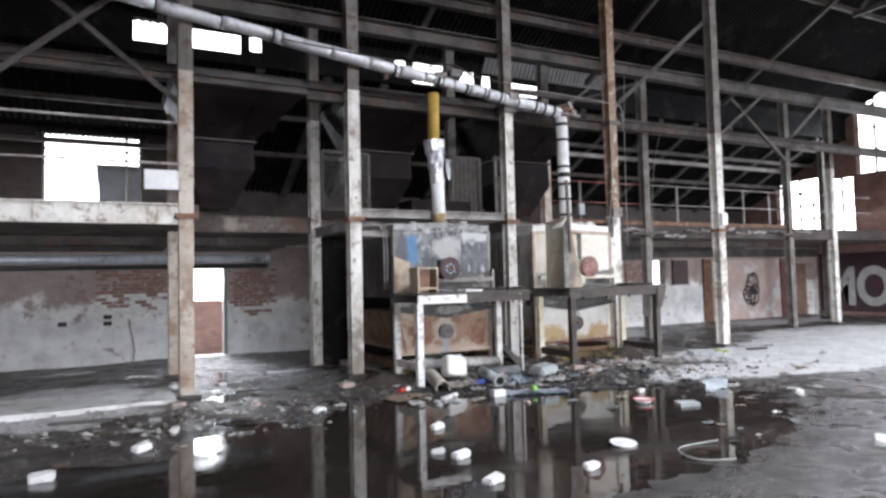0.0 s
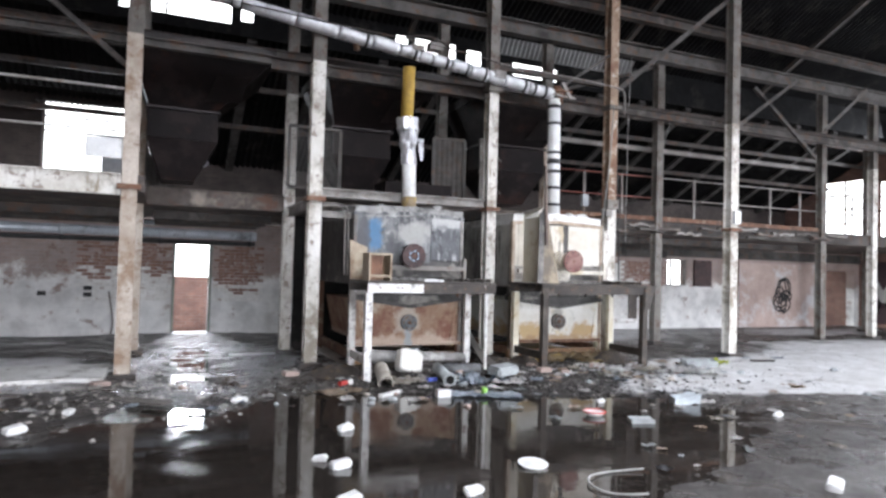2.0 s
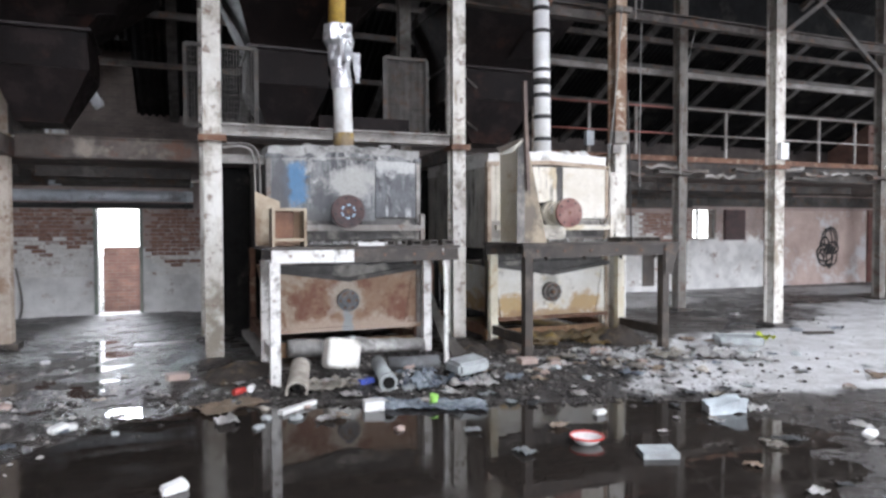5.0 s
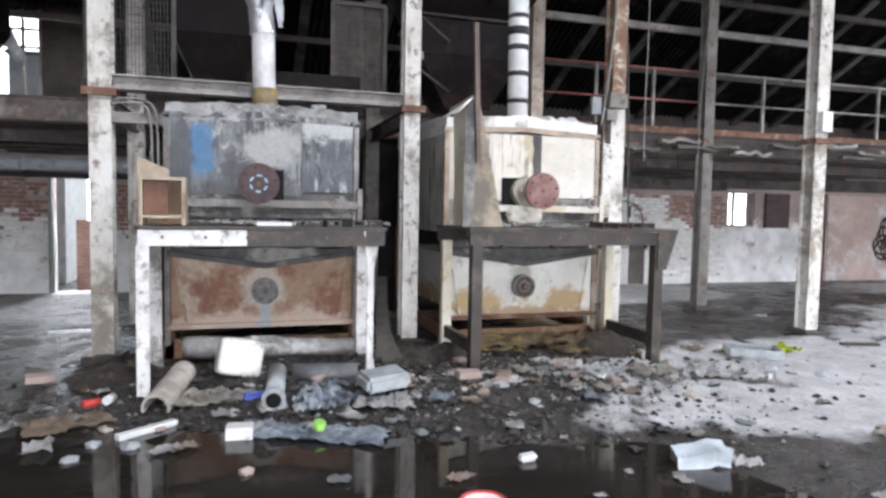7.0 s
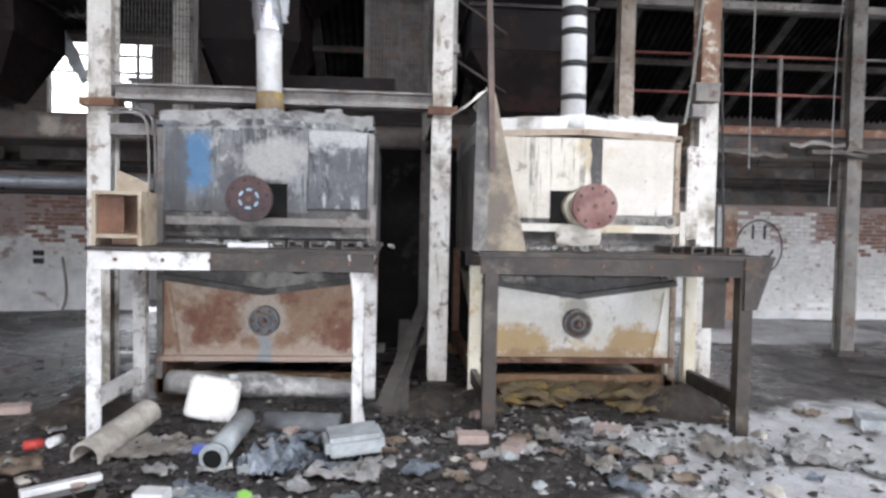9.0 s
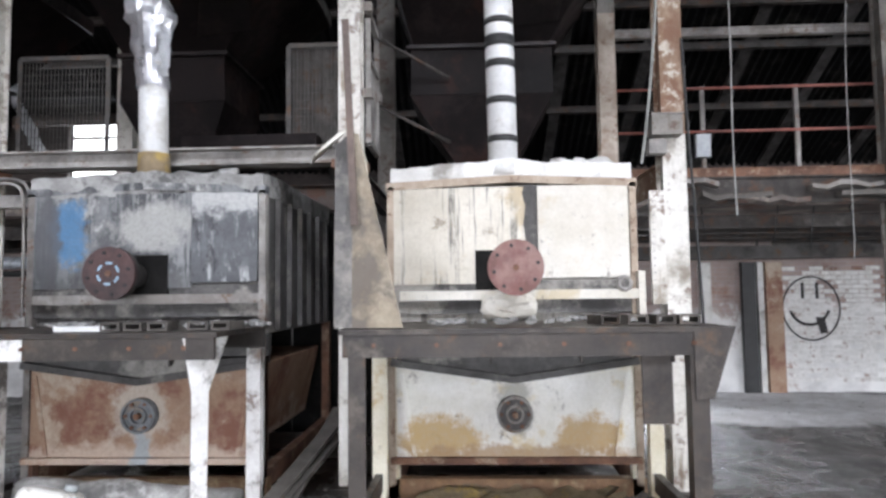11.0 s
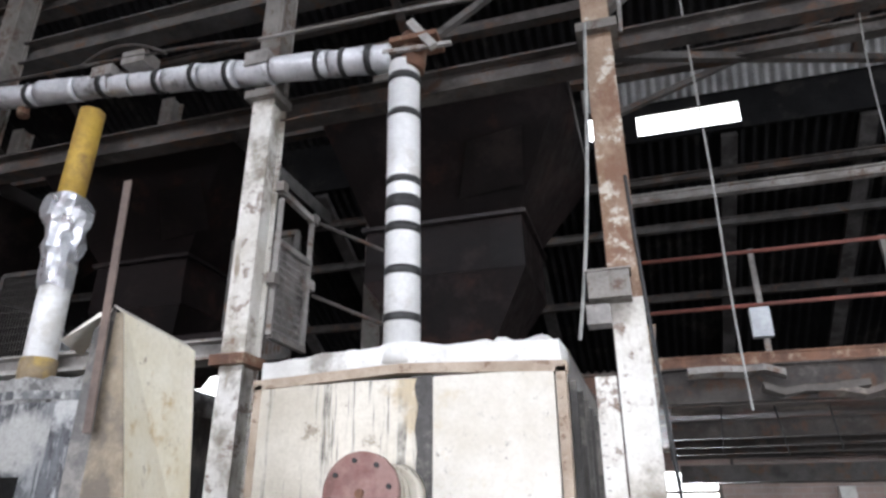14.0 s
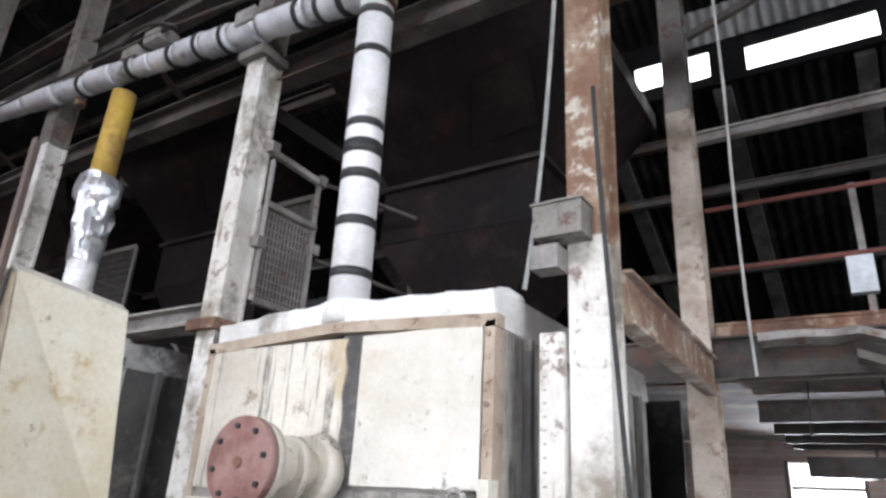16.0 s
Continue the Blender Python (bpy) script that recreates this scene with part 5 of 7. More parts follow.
for a, b in (((6.86, 10.4, 2.9), (6.86, 10.4, 3.95)), ((6.86, 10.88, 2.9), (6.86, 10.88, 3.99)), ((6.86, 10.4, 2.9), (6.86, 10.88, 2.9)), ((6.86, 10.4, 3.6), (6.86, 10.88, 3.6)), ((6.86, 10.36, 4.0), (6.86, 10.9, 3.98))):
    bm = bmesh.new()
    angle_bar(bm, a, b, 0.045, 0.008)
    part("frame_bar", bm, M["beam_pale"], gs)
bm = bmesh.new()
for y in np.arange(10.43, 10.87, 0.034):
    box(bm, 6.857, y - 0.003, 2.92, 6.863, y + 0.003, 3.6)
for z in np.arange(2.95, 3.59, 0.06):
    box(bm, 6.852, 10.42, z - 0.003, 6.857, 10.86, z + 0.003)
tagged(part("wire_mesh", bm, M["beam_pale"], gs), kind="stuff")
for y, z in ((10.36, 4.03), (10.88, 3.99), (10.36, 3.3), (10.88, 3.42)):
    boxed("lug", (6.83, y - 0.035, z - 0.04, 6.9, y + 0.035, z + 0.04), M["beam_pale"], gs, "", 0.01)
for z in (3.98, 3.35):
    bm = bmesh.new()
    tube(bm, (6.88, 10.9, z), (7.5, 11.3, z - 0.25), 0.016, 8)
    tagged(part("stay_rod", bm, M["beam"]), "thin steel stay rod bolted to the column", "rod", group="stay rods")
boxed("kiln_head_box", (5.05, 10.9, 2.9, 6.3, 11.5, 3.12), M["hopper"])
tagged(bpy.data.objects["kiln_head_box"], "long dark sheet-metal box on the furnace head beam", "duct")
bpy.data.objects["kiln_head_box"].name = "head_duct"

# torn lining sheet hanging beside the first hopper
torn = thing("torn_sheet", "torn pale lining sheet hanging in two strips beside the hopper", "sheet", (1.8, 13.2, 4.2))
for (xa, za), (xb, zb), w0, seed in (((1.34, 5.12), (1.9, 4.12), 0.2, 2.0), ((1.9, 4.1), (2.26, 3.42), 0.17, 6.0)):
    bm = bmesh.new()
    grid = []
    for i in range(15):
        f = i / 14
        wd = w0 * (0.55 + 0.45 * math.sin(f * 3.0)) * (1 + 0.35 * noise.noise(Vector((f * 6, seed, 0))))
        c = Vector((xa + (xb - xa) * f, 13.15 + 0.05 * noise.noise(Vector((f * 4, seed, 3))), za + (zb - za) * f))
        grid.append([bm.verts.new(c + Vector(((k - 1.5) / 1.5 * wd * 0.5, 0.06 * noise.noise(Vector((f * 5, k * 0.9, seed))), (k - 1.5) * 0.02))) for k in range(4)])
    for ra, rb in zip(grid, grid[1:]):
        for k in range(3):
            bm.faces.new((ra[k], ra[k + 1], rb[k + 1], rb[k])).smooth = True
    bmesh.ops.solidify(bm, geom=bm.faces[:], thickness=0.004)
    part("strip", bm, M["lagging_foil"], torn)
bm = bmesh.new()
tube(bm, (1.34, 13.15, 5.1), (1.34, 12.7, 4.96), 0.012, 8)
part("tie_wire", bm, M["black"], torn)
# ducts and pipes under the mezzanine
for y, z, r, mt in ((15.72, 2.25, 0.1, "pipe_tin"), (15.6, 2.47, 0.045, "pipe_tin"), (15.9, 2.08, 0.05, "band")):
    bm = bmesh.new()
    tube(bm, (WEST, y, z), (3.55, y, z), r, 16)
    for x in np.arange(-8, 3.5, 1.9):
        tube(bm, (x, y, z), (x + 0.07, y, z), r + 0.012, 16)
    tagged(part("service_pipe", bm, M[mt]), "horizontal service pipe under the mezzanine", "pipe", group="service pipes")
bm = bmesh.new()
box(bm, 9.6, 15.5, 2.14, 15.4, 15.9, 2.34)
for x in (10.2, 12.2, 14.4):
    box(bm, x, 15.68, 2.3, x + 0.03, 15.72, 2.62)
tagged(part("cable_duct", bm, M["beam_mid"]), "dull grey sheet-metal duct under the mezzanine", "duct")
for x0, x1 in ((9.5, 18.0), (-8, 1.2), (1.4, 3.5)):
    for i, y in enumerate((13.2, 14.0, 14.8, 15.4)):
        beam("joist", (x0, y, 2.48), (x1, y, 2.48), 0.08, 0.16, M["beam"], "sooty joist under the mezzanine deck")
# broken ceiling boards hanging under the deck edge
rnd = random.Random(5)
for i in range(16):
    x = 9.6 + i * 0.55 + rnd.uniform(-0.2, 0.2)
    bm = bmesh.new()
    n = 5
    pts = []
    for k in range(n + 1):
        pts.append((x + 0.75 * k / n, rnd.uniform(-0.03, 0.03)))
    y = 12.29 + rnd.uniform(0, 0.03)
    z = rnd.uniform(2.64, 2.85)
    for (xa, da), (xb, db) in zip(pts, pts[1:]):
        hexa(bm, ((xa, y, z + da - 0.03), (xb, y, z + db - 0.03), (xb, y + 0.12, z + db - 0.05), (xa, y + 0.12, z + da - 0.05)),
             ((xa, y, z + da + 0.02), (xb, y, z + db + 0.02), (xb, y + 0.12, z + db), (xa, y + 0.12, z + da)))
    bmesh.ops.remove_doubles(bm, verts=bm.verts[:], dist=0.001)
    wobble(bm, 0.03, 4, i)
    tagged(part("broken_board", bm, (M["beam_pale"], M["timber"], M["mezz"])[i % 3]), "broken ceiling board hanging under the mezzanine edge", "board", group="broken boards")
for i in range(7):
    x = 9.9 + i * 0.42
    bm = bmesh.new()
    tube(bm, (x, 12.62 + 0.05 * (i % 3), 2.6), (x + rnd.uniform(-0.1, 0.1), 12.7, 2.15 + rnd.uniform(-0.3, 0.2)), 0.007, 6)
    tagged(part("loose_cable", bm, M["black"]), "loose black cable hanging from the mezzanine", "cable", group="loose cables")

# ---- openings ----
w = thing("window_1", "wide upper window opening with a steel frame and corrugated awning", "window", (-0.15, UPPER, 3.75), kind="structure")
for x in (-1.27, 0.62, 0.94):
    boxed("window_frame", (x - 0.03, UPPER + 0.02, 3.75, x + 0.03, UPPER + 0.08, 5.65), M["beam_pale"], w)
for z in (3.78, 4.85, 5.22):
    boxed("window_bar", (-1.3, UPPER + 0.03, z - 0.025, 0.98, UPPER + 0.07, z + 0.025), M["beam_pale"], w)
boxed("window_sill", (-1.4, UPPER - 0.06, 3.68, 1.05, UPPER + 0.1, 3.75), M["plaster"], w)
bm = bmesh.new()
sheet(bm, ((-1.45, UPPER - 0.25, 5.5), (1.1, UPPER - 0.25, 5.5), (1.1, UPPER + 0.6, 5.75), (-1.45, UPPER + 0.6, 5.75)), 0.12, 0.03)
part("awning", bm, M["roof_pale"], w, "pale corrugated awning sheet")
b = thing("outbuilding", "narrow pale flat-roofed annexe behind the hall", "building", (0.5, 21.5, 0))
boxed("outbuilding_wall", (-0.05, 20.6, -0.3, 1.05, 23, 4.95), plain("pale_cladding", (0.55, 0.58, 0.6)), b)
boxed("outbuilding_roof", (-0.1, 20.5, 4.95, 1.1, 23.1, 5.03), M["duct"], b)
boxed("doorway_boards", (1.7, 18.6, -0.3, 3.2, 18.66, 1.25), M["brick_far"])
tagged(bpy.data.objects["doorway_boards"], "low red-brown brick wall outside the doorway", "wall")
bpy.data.objects["doorway_boards"].name = "yard_wall"
d = thing("door_1", "open doorway with a worn greenish timber frame", "doorway", (2.22, NORTH, 0), kind="structure")
for x0, x1 in ((1.8, 1.86), (2.58, 2.64)):
    boxed("door_jamb", (x0, NORTH - 0.03, -0.2, x1, NORTH + 0.1, 2.05), plain("grey_green_paint", (0.24, 0.27, 0.23)), d)
boxed("door_head", (1.8, NORTH - 0.03, 2.05, 2.64, NORTH + 0.1, 2.11), M["timber"], d)
w = thing("window_2", "small bright window with a steel frame", "window", (16.3, NORTH, 1.7), kind="structure")
for x in (15.97, 16.15, 16.7):
    boxed("window_frame", (x - 0.025, NORTH + 0.04, 1.32, x + 0.025, NORTH + 0.1, 2.14), M["beam_pale"], w)
for z in (1.34, 2.02, 2.12):
    boxed("window_bar", (15.95, NORTH + 0.05, z - 0.02, 16.72, NORTH + 0.09, z + 0.02), M["beam_pale"], w)
w = thing("window_3", "tall broken end-wall windows with steel bars", "window", (EAST, 14, 4), kind="structure")
for y0, y1, z0, z1 in ((12.1, 12.75, 5.2, 7.9), (13.1, 14.4, 5.2, 8.5), (14.55, 15.5, 3.05, 5.15), (15.75, 17.7, 3.2, 5.3)):
    for k in range(1, 4):
        z = z0 + (z1 - z0) * k / 4
        boxed("window_bar", (EAST + 0.1, y0, z - 0.03, EAST + 0.16, y1, z + 0.03), M["rust"], w)
    ym = (y0 + y1) / 2
    boxed("mullion", (EAST + 0.1, ym - 0.03, z0, EAST + 0.16, ym + 0.03, z1), M["rust"], w)

w = thing("window_4", "bright doorway with pale slats near its head", "doorway", (9.7, NORTH, 1.2), kind="structure")
for z in (2.06, 1.86):
    boxed("slat", (9.35, NORTH + 0.1, z - 0.02, 10.05, NORTH + 0.14, z + 0.02), M["beam_pale"], w)
for x in (9.32, 10.05):
    boxed("door_jamb", (x, NORTH - 0.02, -0.3, x + 0.04, NORTH + 0.12, 2.34), M["timber"], w)
# back wall features
for x0, x1, mt, lab in ((11.4, 11.58, "plaster", "white painted timber post against the brick wall"), (12.08, 12.3, "band", "dark post against the brick wall"),
                        (12.33, 12.42, "plaster", "white painted timber post against the brick wall"), (12.46, 12.72, "tray_rust", "rust-brown timber post against the brick wall")):
    boxed("wall_post", (x0, NORTH - 0.1, -0.25, x1, NORTH - 0.004, 2.1), M[mt])
    tagged(bpy.data.objects["wall_post"], lab, "post")
    bpy.data.objects["wall_post"].name = "timber_post"
for x0, x1, z1, mt, lab in ((18.45, 18.85, 2.15, "rust", "rusty steel door leaf standing shut"), (22.55, 23.0, 2.15, "flange_red", "dark red door leaf standing shut"),
                            (17.0, 17.7, 2.12, "flange_dark", "dark shutter beside the small window")):
    bm = bmesh.new()
    box(bm, x0, NORTH - 0.07, -0.25 if z1 > 2.13 else 1.3, x1, NORTH - 0.006, z1)
    soften(bm, 0.01)
    tagged(part("door_leaf", bm, M[mt]), lab, "door")
boxed("render_panel", (18.95, NORTH - 0.03, -0.25, 22.5, NORTH - 0.004, 2.12), mat("pinkish_stained_render", (0.56, 0.44, 0.39), (0.4, 0.3, 0.26), 1.0, 0.85, 0, 0.3, 25, stain=(0.62, 0.62, 0.63), stain_at=0.55, stain_scale=0.9))
tagged(bpy.data.objects["render_panel"], "stained pinkish-white rendered wall panel", "wall", kind="structure")
bpy.data.objects["render_panel"].name = "wall_panel"

paint_black = plain("black_spray_paint", (0.02, 0.018, 0.018), 0.7)
paint_white = plain("white_spray_paint", (0.45, 0.44, 0.43), 0.7)
paint_maroon = plain("dark_maroon_paint", (0.05, 0.022, 0.03), 0.75)


def ring(bm, cx, cz, rx, rz, w, y, a0=0.0, a1=math.tau, n=40):
    pts = []
    for i in range(n + 1):
        a = a0 + (a1 - a0) * i / n
        pts.append(((cx + rx * math.cos(a), cz + rz * math.sin(a)), (cx + (rx + w) * math.cos(a), cz + (rz + w) * math.sin(a))))
    for (p0, q0), (p1, q1) in zip(pts, pts[1:]):
        bm.faces.new([bm.verts.new((x, y, z)) for x, z in (p0, p1, q1, q0)])


yy = NORTH - 0.014
face = thing("wall_graffiti", "sprayed black round face outline on the wall", "graffiti", (13.2, NORTH - 0.01, 1.34))
bm = bmesh.new()
ring(bm, 13.2, 1.34, 0.44, 0.5, 0.03, yy)
part("outline", bm, paint_black, face)
bm = bmesh.new()
ring(bm, 13.17, 1.42, 0.3, 0.32, 0.05, yy, math.radians(200), math.radians(340), 20)
part("mouth", bm, paint_black, face)
for x in (13.07, 13.3):
    bm = bmesh.new()
    bm.faces.new([bm.verts.new(p) for p in ((x - 0.025, yy, 1.5), (x + 0.025, yy, 1.5), (x + 0.025, yy, 1.76), (x - 0.025, yy, 1.76))])
    part("eye", bm, paint_black, face)
bm = bmesh.new()
bm.faces.new([bm.verts.new(p) for p in ((13.26, yy - 0.004, 1.2), (13.4, yy - 0.004, 1.2), (13.45, yy - 0.004, 0.95), (13.33, yy - 0.004, 0.92))])
part("tongue", bm, paint_black, face)
yy = NORTH - 0.034
rg = random.Random(3)
scrawl = thing("wall_graffiti", "scribbled black spray paint on the white wall", "graffiti", (20.9, NORTH - 0.01, 1.05))
for i in range(9):
    bm = bmesh.new()
    ring(bm, 20.9 + rg.uniform(-0.25, 0.25), 1.05 + rg.uniform(-0.3, 0.3), rg.uniform(0.08, 0.3), rg.uniform(0.1, 0.35), 0.06, yy - 0.001 * i, 0, math.tau, 20)
    part("loop", bm, paint_black, scrawl)
boxed("graffiti_ground", (EAST - 0.006, 10.4, 0.12, EAST - 0.002, 16.0, 2.3), paint_maroon)
tagged(bpy.data.objects["graffiti_ground"], "dark maroon painted field on the end wall", "graffiti")
bpy.data.objects["graffiti_ground"].name = "painted_field"
cu = bpy.data.curves.new("letters", "FONT")
cu.body, cu.size, cu.offset, cu.extrude = "MORS", 1.9, 0.07, 0.002
tmp = new("letters_source", cu)
bpy.context.view_layer.update()
me = bpy.data.meshes.new_from_object(tmp.evaluated_get(bpy.context.evaluated_depsgraph_get()))
bpy.data.objects.remove(tmp)
me.materials.append(paint_white)
tx = new("wall_graffiti", me)
tx.matrix_world = Matrix.Translation((EAST - 0.012, 15.8, 0.42)) @ Matrix.Rotation(radians(-90), 4, "Z") @ Matrix.Rotation(radians(90), 4, "X") @ Matrix.Diagonal((0.8, 1.0, 1.0, 1.0))
tagged(tx, "big white bubble letters sprayed on the end wall", "graffiti")

# ---- bits fixed to columns ----
sw = thing("switch_box", "grey sheet-metal switch box bolted to the column", "switch box", (9.2, 10.12, 2.92), "switch boxes")
bm = bmesh.new()
box(bm, 9.07, 10.03, 2.83, 9.3, 10.165, 2.985)
soften(bm, 0.01)
part("box_body", bm, M["column_dark"], sw)
boxed("box_lid", (9.06, 10.02, 2.986, 9.31, 10.17, 2.996), M["beam_pale"], sw)
bm = bmesh.new()
box(bm, 9.05, 10.05, 2.69, 9.18, 10.165, 2.8)
soften(bm, 0.01)
tagged(part("junction_box", bm, M["beam_pale"]), "small pale junction box on the rusty column", "junction box")
for x, y, z in ((12.35, 10.13, 2.85), (10.32, 12.55, 3.28)):
    bm = bmesh.new()
    box(bm, x - 0.08, y - 0.05, z - 0.13, x + 0.08, y + 0.03, z + 0.13)
    soften(bm, 0.012)
    tagged(part("meter_box", bm, M["duct"] if x < 12 else M["pipe_white"]), "small grey electrical box on the column", "box", group="electrical boxes")
g = thing("gauge_strip", "white perforated strip fixed to the rusty column", "strip", (9.12, 10.14, 2.1))
boxed("strip_plate", (9.06, 10.13, 1.55, 9.17, 10.165, 2.42), M["column"], g)
for k in range(14):
    boxed("slot", (9.075, 10.127, 1.62 + 0.055 * k, 9.092, 10.1305, 1.627 + 0.055 * k), M["beam_pale"], g)
boxed("sign_board", (0.55, 10.12, 3.02, 1.0, 10.15, 3.3), M["pipe_white"])
tagged(bpy.data.objects["sign_board"], "blank white board fixed beside the rusty column", "sign")


def cord(name, pts, r, material, label, category="cord", group=""):
    cv = bpy.data.curves.new(name, "CURVE")
    cv.dimensions, cv.bevel_depth, cv.bevel_resolution, cv.resolution_u = "3D", r, 2, 6
    sp = cv.splines.new("NURBS")
    sp.points.add(len(pts) - 1)
    for q, c in zip(sp.points, pts):
        q.co = (*c, 1)
    sp.use_endpoint_u, sp.order_u = True, min(4, len(pts))
    tmp = new(name, cv)
    bpy.context.view_layer.update()
    me = bpy.data.meshes.new_from_object(tmp.evaluated_get(bpy.context.evaluated_depsgraph_get()))
    bpy.data.objects.remove(tmp)
    bpy.data.curves.remove(cv)
    me.materials.append(material)
    return tagged(new(name, me), label, category, group)


cord("pull_cord", [(9.2, 10.08, 4.75), (9.15, 10.08, 3.9), (9.1, 10.1, 3.2), (9.0, 10.1, 2.62)], 0.011, M["rope"], "pale cord tied down to the furnace lid")
cord("hanging_cord", [(9.86, 10.42, 5.9), (9.85, 10.5, 4.6), (9.88, 10.5, 3.6), (9.84, 10.5, 3.0), (9.86, 10.5, 2.26)], 0.0065, M["rope"], "pale cord hanging free with a frayed end")
cord("hanging_cord", [(9.34, 10.12, 3.6), (9.36, 10.12, 2.8), (9.42, 10.13, 2.0), (9.44, 10.15, 1.3)], 0.011, M["black"], "dark cable hanging down the column")
cord("hanging_cord", [(10.9, 10.45, 4.8), (10.95, 10.95, 4.0), (11.1, 11.0, 2.4), (11.05, 11.0, 1.9)], 0.005, M["rope"], "pale cord hanging free from the beams")
for dx, dz in ((0.0, 0.0), (0.055, 0.035)):
    cord("conduit", [(3.8, 10.12, 2.55 + dz), (3.95, 10.1, 2.58 + dz), (4.11 + dx, 10.1, 2.57 + dz), (4.16 + dx, 10.1, 2.45), (4.16 + dx, 10.1, 1.9), (4.16 + dx, 10.1, 1.5)], 0.012, M["beam_pale"], "thin bent conduit running from the column down beside the furnace", "conduit", "conduits")
bm = bmesh.new()
box(bm, 3.8, 10.15, 2.38, 4.27, 10.22, 2.48)
tagged(part("bracket_beam", bm, M["beam_pale"]), "pale bracket beam between column and furnace", "bracket")
# fittings along the header pipe
cord("conduit", [(6.75, 10.0, 5.16), (7.9, 10.0, 5.14), (9.25, 10.05, 5.1), (9.42, 10.06, 5.08), (9.44, 10.06, 4.9), (9.42, 10.06, 4.6)], 0.014, M["beam_pale"], "thin conduit running over the header pipe", "conduit", "conduits")
cord("conduit", [(2.5, 10.0, 5.42), (4.4, 10.0, 5.3), (6.0, 9.98, 5.3), (6.75, 10.0, 5.16)], 0.014, M["beam"], "thin conduit running over the header pipe", "conduit", "conduits")
cord("loose_cable", [(5.0, 10.0, 5.3), (5.3, 9.95, 5.45), (5.6, 9.95, 5.4), (5.9, 9.98, 5.22)], 0.016, M["beam"], "sagging cable over the header pipe", "cable", "loose cables")
for x0, x1, z, h in ((5.45, 5.68, 5.27, 0.12), (5.15, 5.36, 5.2, 0.1), (6.66, 6.86, 4.98, 0.12)):
    bm = bmesh.new()
    box(bm, x0, 9.98, z - h / 2, x1, 10.16, z + h / 2)
    soften(bm, 0.012)
    tagged(part("pipe_fitting", bm, M["beam_pale"]), "pale fitting clamped on the header pipe", "fitting", group="pipe fittings")
v = thing("valve", "rusty valve cluster on the pipe elbow", "valve", (8.05, 10.1, 4.8))
bm = bmesh.new()
tube(bm, (7.98, 10.1, 4.66), (8.0, 10.1, 4.95), 0.09, 16)
box(bm, 7.86, 9.98, 4.84, 8.2, 10.2, 4.88)
wobble(bm, 0.015, 9)
part("valve_body", bm, M["rust"], v)
bm = bmesh.new()
bar(bm, (7.8, 10.0, 4.78), (8.3, 10.02, 4.76), 0.03, 0.03)
bar(bm, (8.0, 10.0, 5.0), (8.18, 10.0, 4.74), 0.05, 0.06)
part("valve_lever", bm, M["beam_pale"], v)
bm = bmesh.new()
tube(bm, (4.28, 10.15, 5.05), (4.22, 10.15, 5.33), 0.05, 10)
part("hanger", bm, M["rust"], v)

# ---- on and around the benches ----
for x, y, r in ((8.42, 10.3, 0.07), (8.55, 10.22, 0.05), (8.72, 10.35, 0.1), (7.6, 10.4, 0.05), (8.2, 10.5, 0.06), (5.75, 10.25, 0.06), (4.8, 10.3, 0.05)):
    bm = bmesh.new()
    bmesh.ops.create_icosphere(bm, subdivisions=2, radius=r)
    for vv in bm.verts:
        vv.co = Vector((vv.co.x * 1.5 + x, vv.co.y + y, vv.co.z * 0.6 + 2.645 + 0.03 * (1 - abs(x - round(x / 2.79) * 2.79)) - (0.02 if x < 6.5 else 0)))
    wobble(bm, r * 0.4, 18, x)
    tagged(part("lagging_crumb", bm, M["plaster"] if x > 6.5 else M["crust"]), "crumbled lump of lagging lying on the furnace lid", "rubble", group="lagging crumbs")
sh = thing("shield_plate", "bent yellowed sheet-metal shield standing on the dark bench", "shield", (7.0, 9.0, 1.45))


def plate_mesh(pts, faces, t):
    bm = bmesh.new()
    vs = [bm.verts.new(q) for q in pts]
    for f in faces:
        bm.faces.new([vs[i] for i in f])
    bmesh.ops.recalc_face_normals(bm, faces=bm.faces[:])
    bmesh.ops.solidify(bm, geom=bm.faces[:], thickness=t)
    return bm


part("side_sheet", plate_mesh([(7.035, 8.885, 2.6), (6.99, 9.48, 2.56), (7.05, 9.58, 1.456), (7.29, 8.885, 1.456)], [(0, 1, 2), (0, 2, 3)], 0.006), M["plate"], sh)
part("top_fold", plate_mesh([(7.035, 8.885, 2.6), (6.99, 9.48, 2.56), (6.94, 9.47, 2.6), (6.97, 8.885, 2.645)], [(0, 1, 2, 3)], 0.006), M["kiln_panel"], sh, "bent pale top edge")
part("front_sheet", plate_mesh([(6.99, 8.875, 1.456), (7.29, 8.88, 1.456), (7.035, 8.88, 2.6), (6.99, 8.875, 2.6)], [(0, 1, 2, 3)], 0.006), M["plate_brown"], sh, "brown-stained front sheet")
part("front_fold", plate_mesh([(6.89, 8.86, 1.456), (6.995, 8.868, 1.456), (7.0, 8.868, 2.62), (6.9, 8.86, 2.52)], [(0, 1, 2, 3)], 0.006), M["kiln_side"], sh, "grey front fold of the shield")
part("flap", plate_mesh([(6.92, 8.85, 2.6), (6.98, 8.87, 2.62), (6.8, 8.78, 2.46), (6.72, 9.0, 2.44)], [(0, 1, 2), (1, 3, 2)], 0.006), M["kiln_panel"], sh)
bm = bmesh.new()
angle_bar(bm, (7.02, 8.835, 2.05), (6.97, 8.83, 3.27), 0.042, 0.008)
part("upright_angle", bm, M["upright"], sh, "rusty upright steel angle")
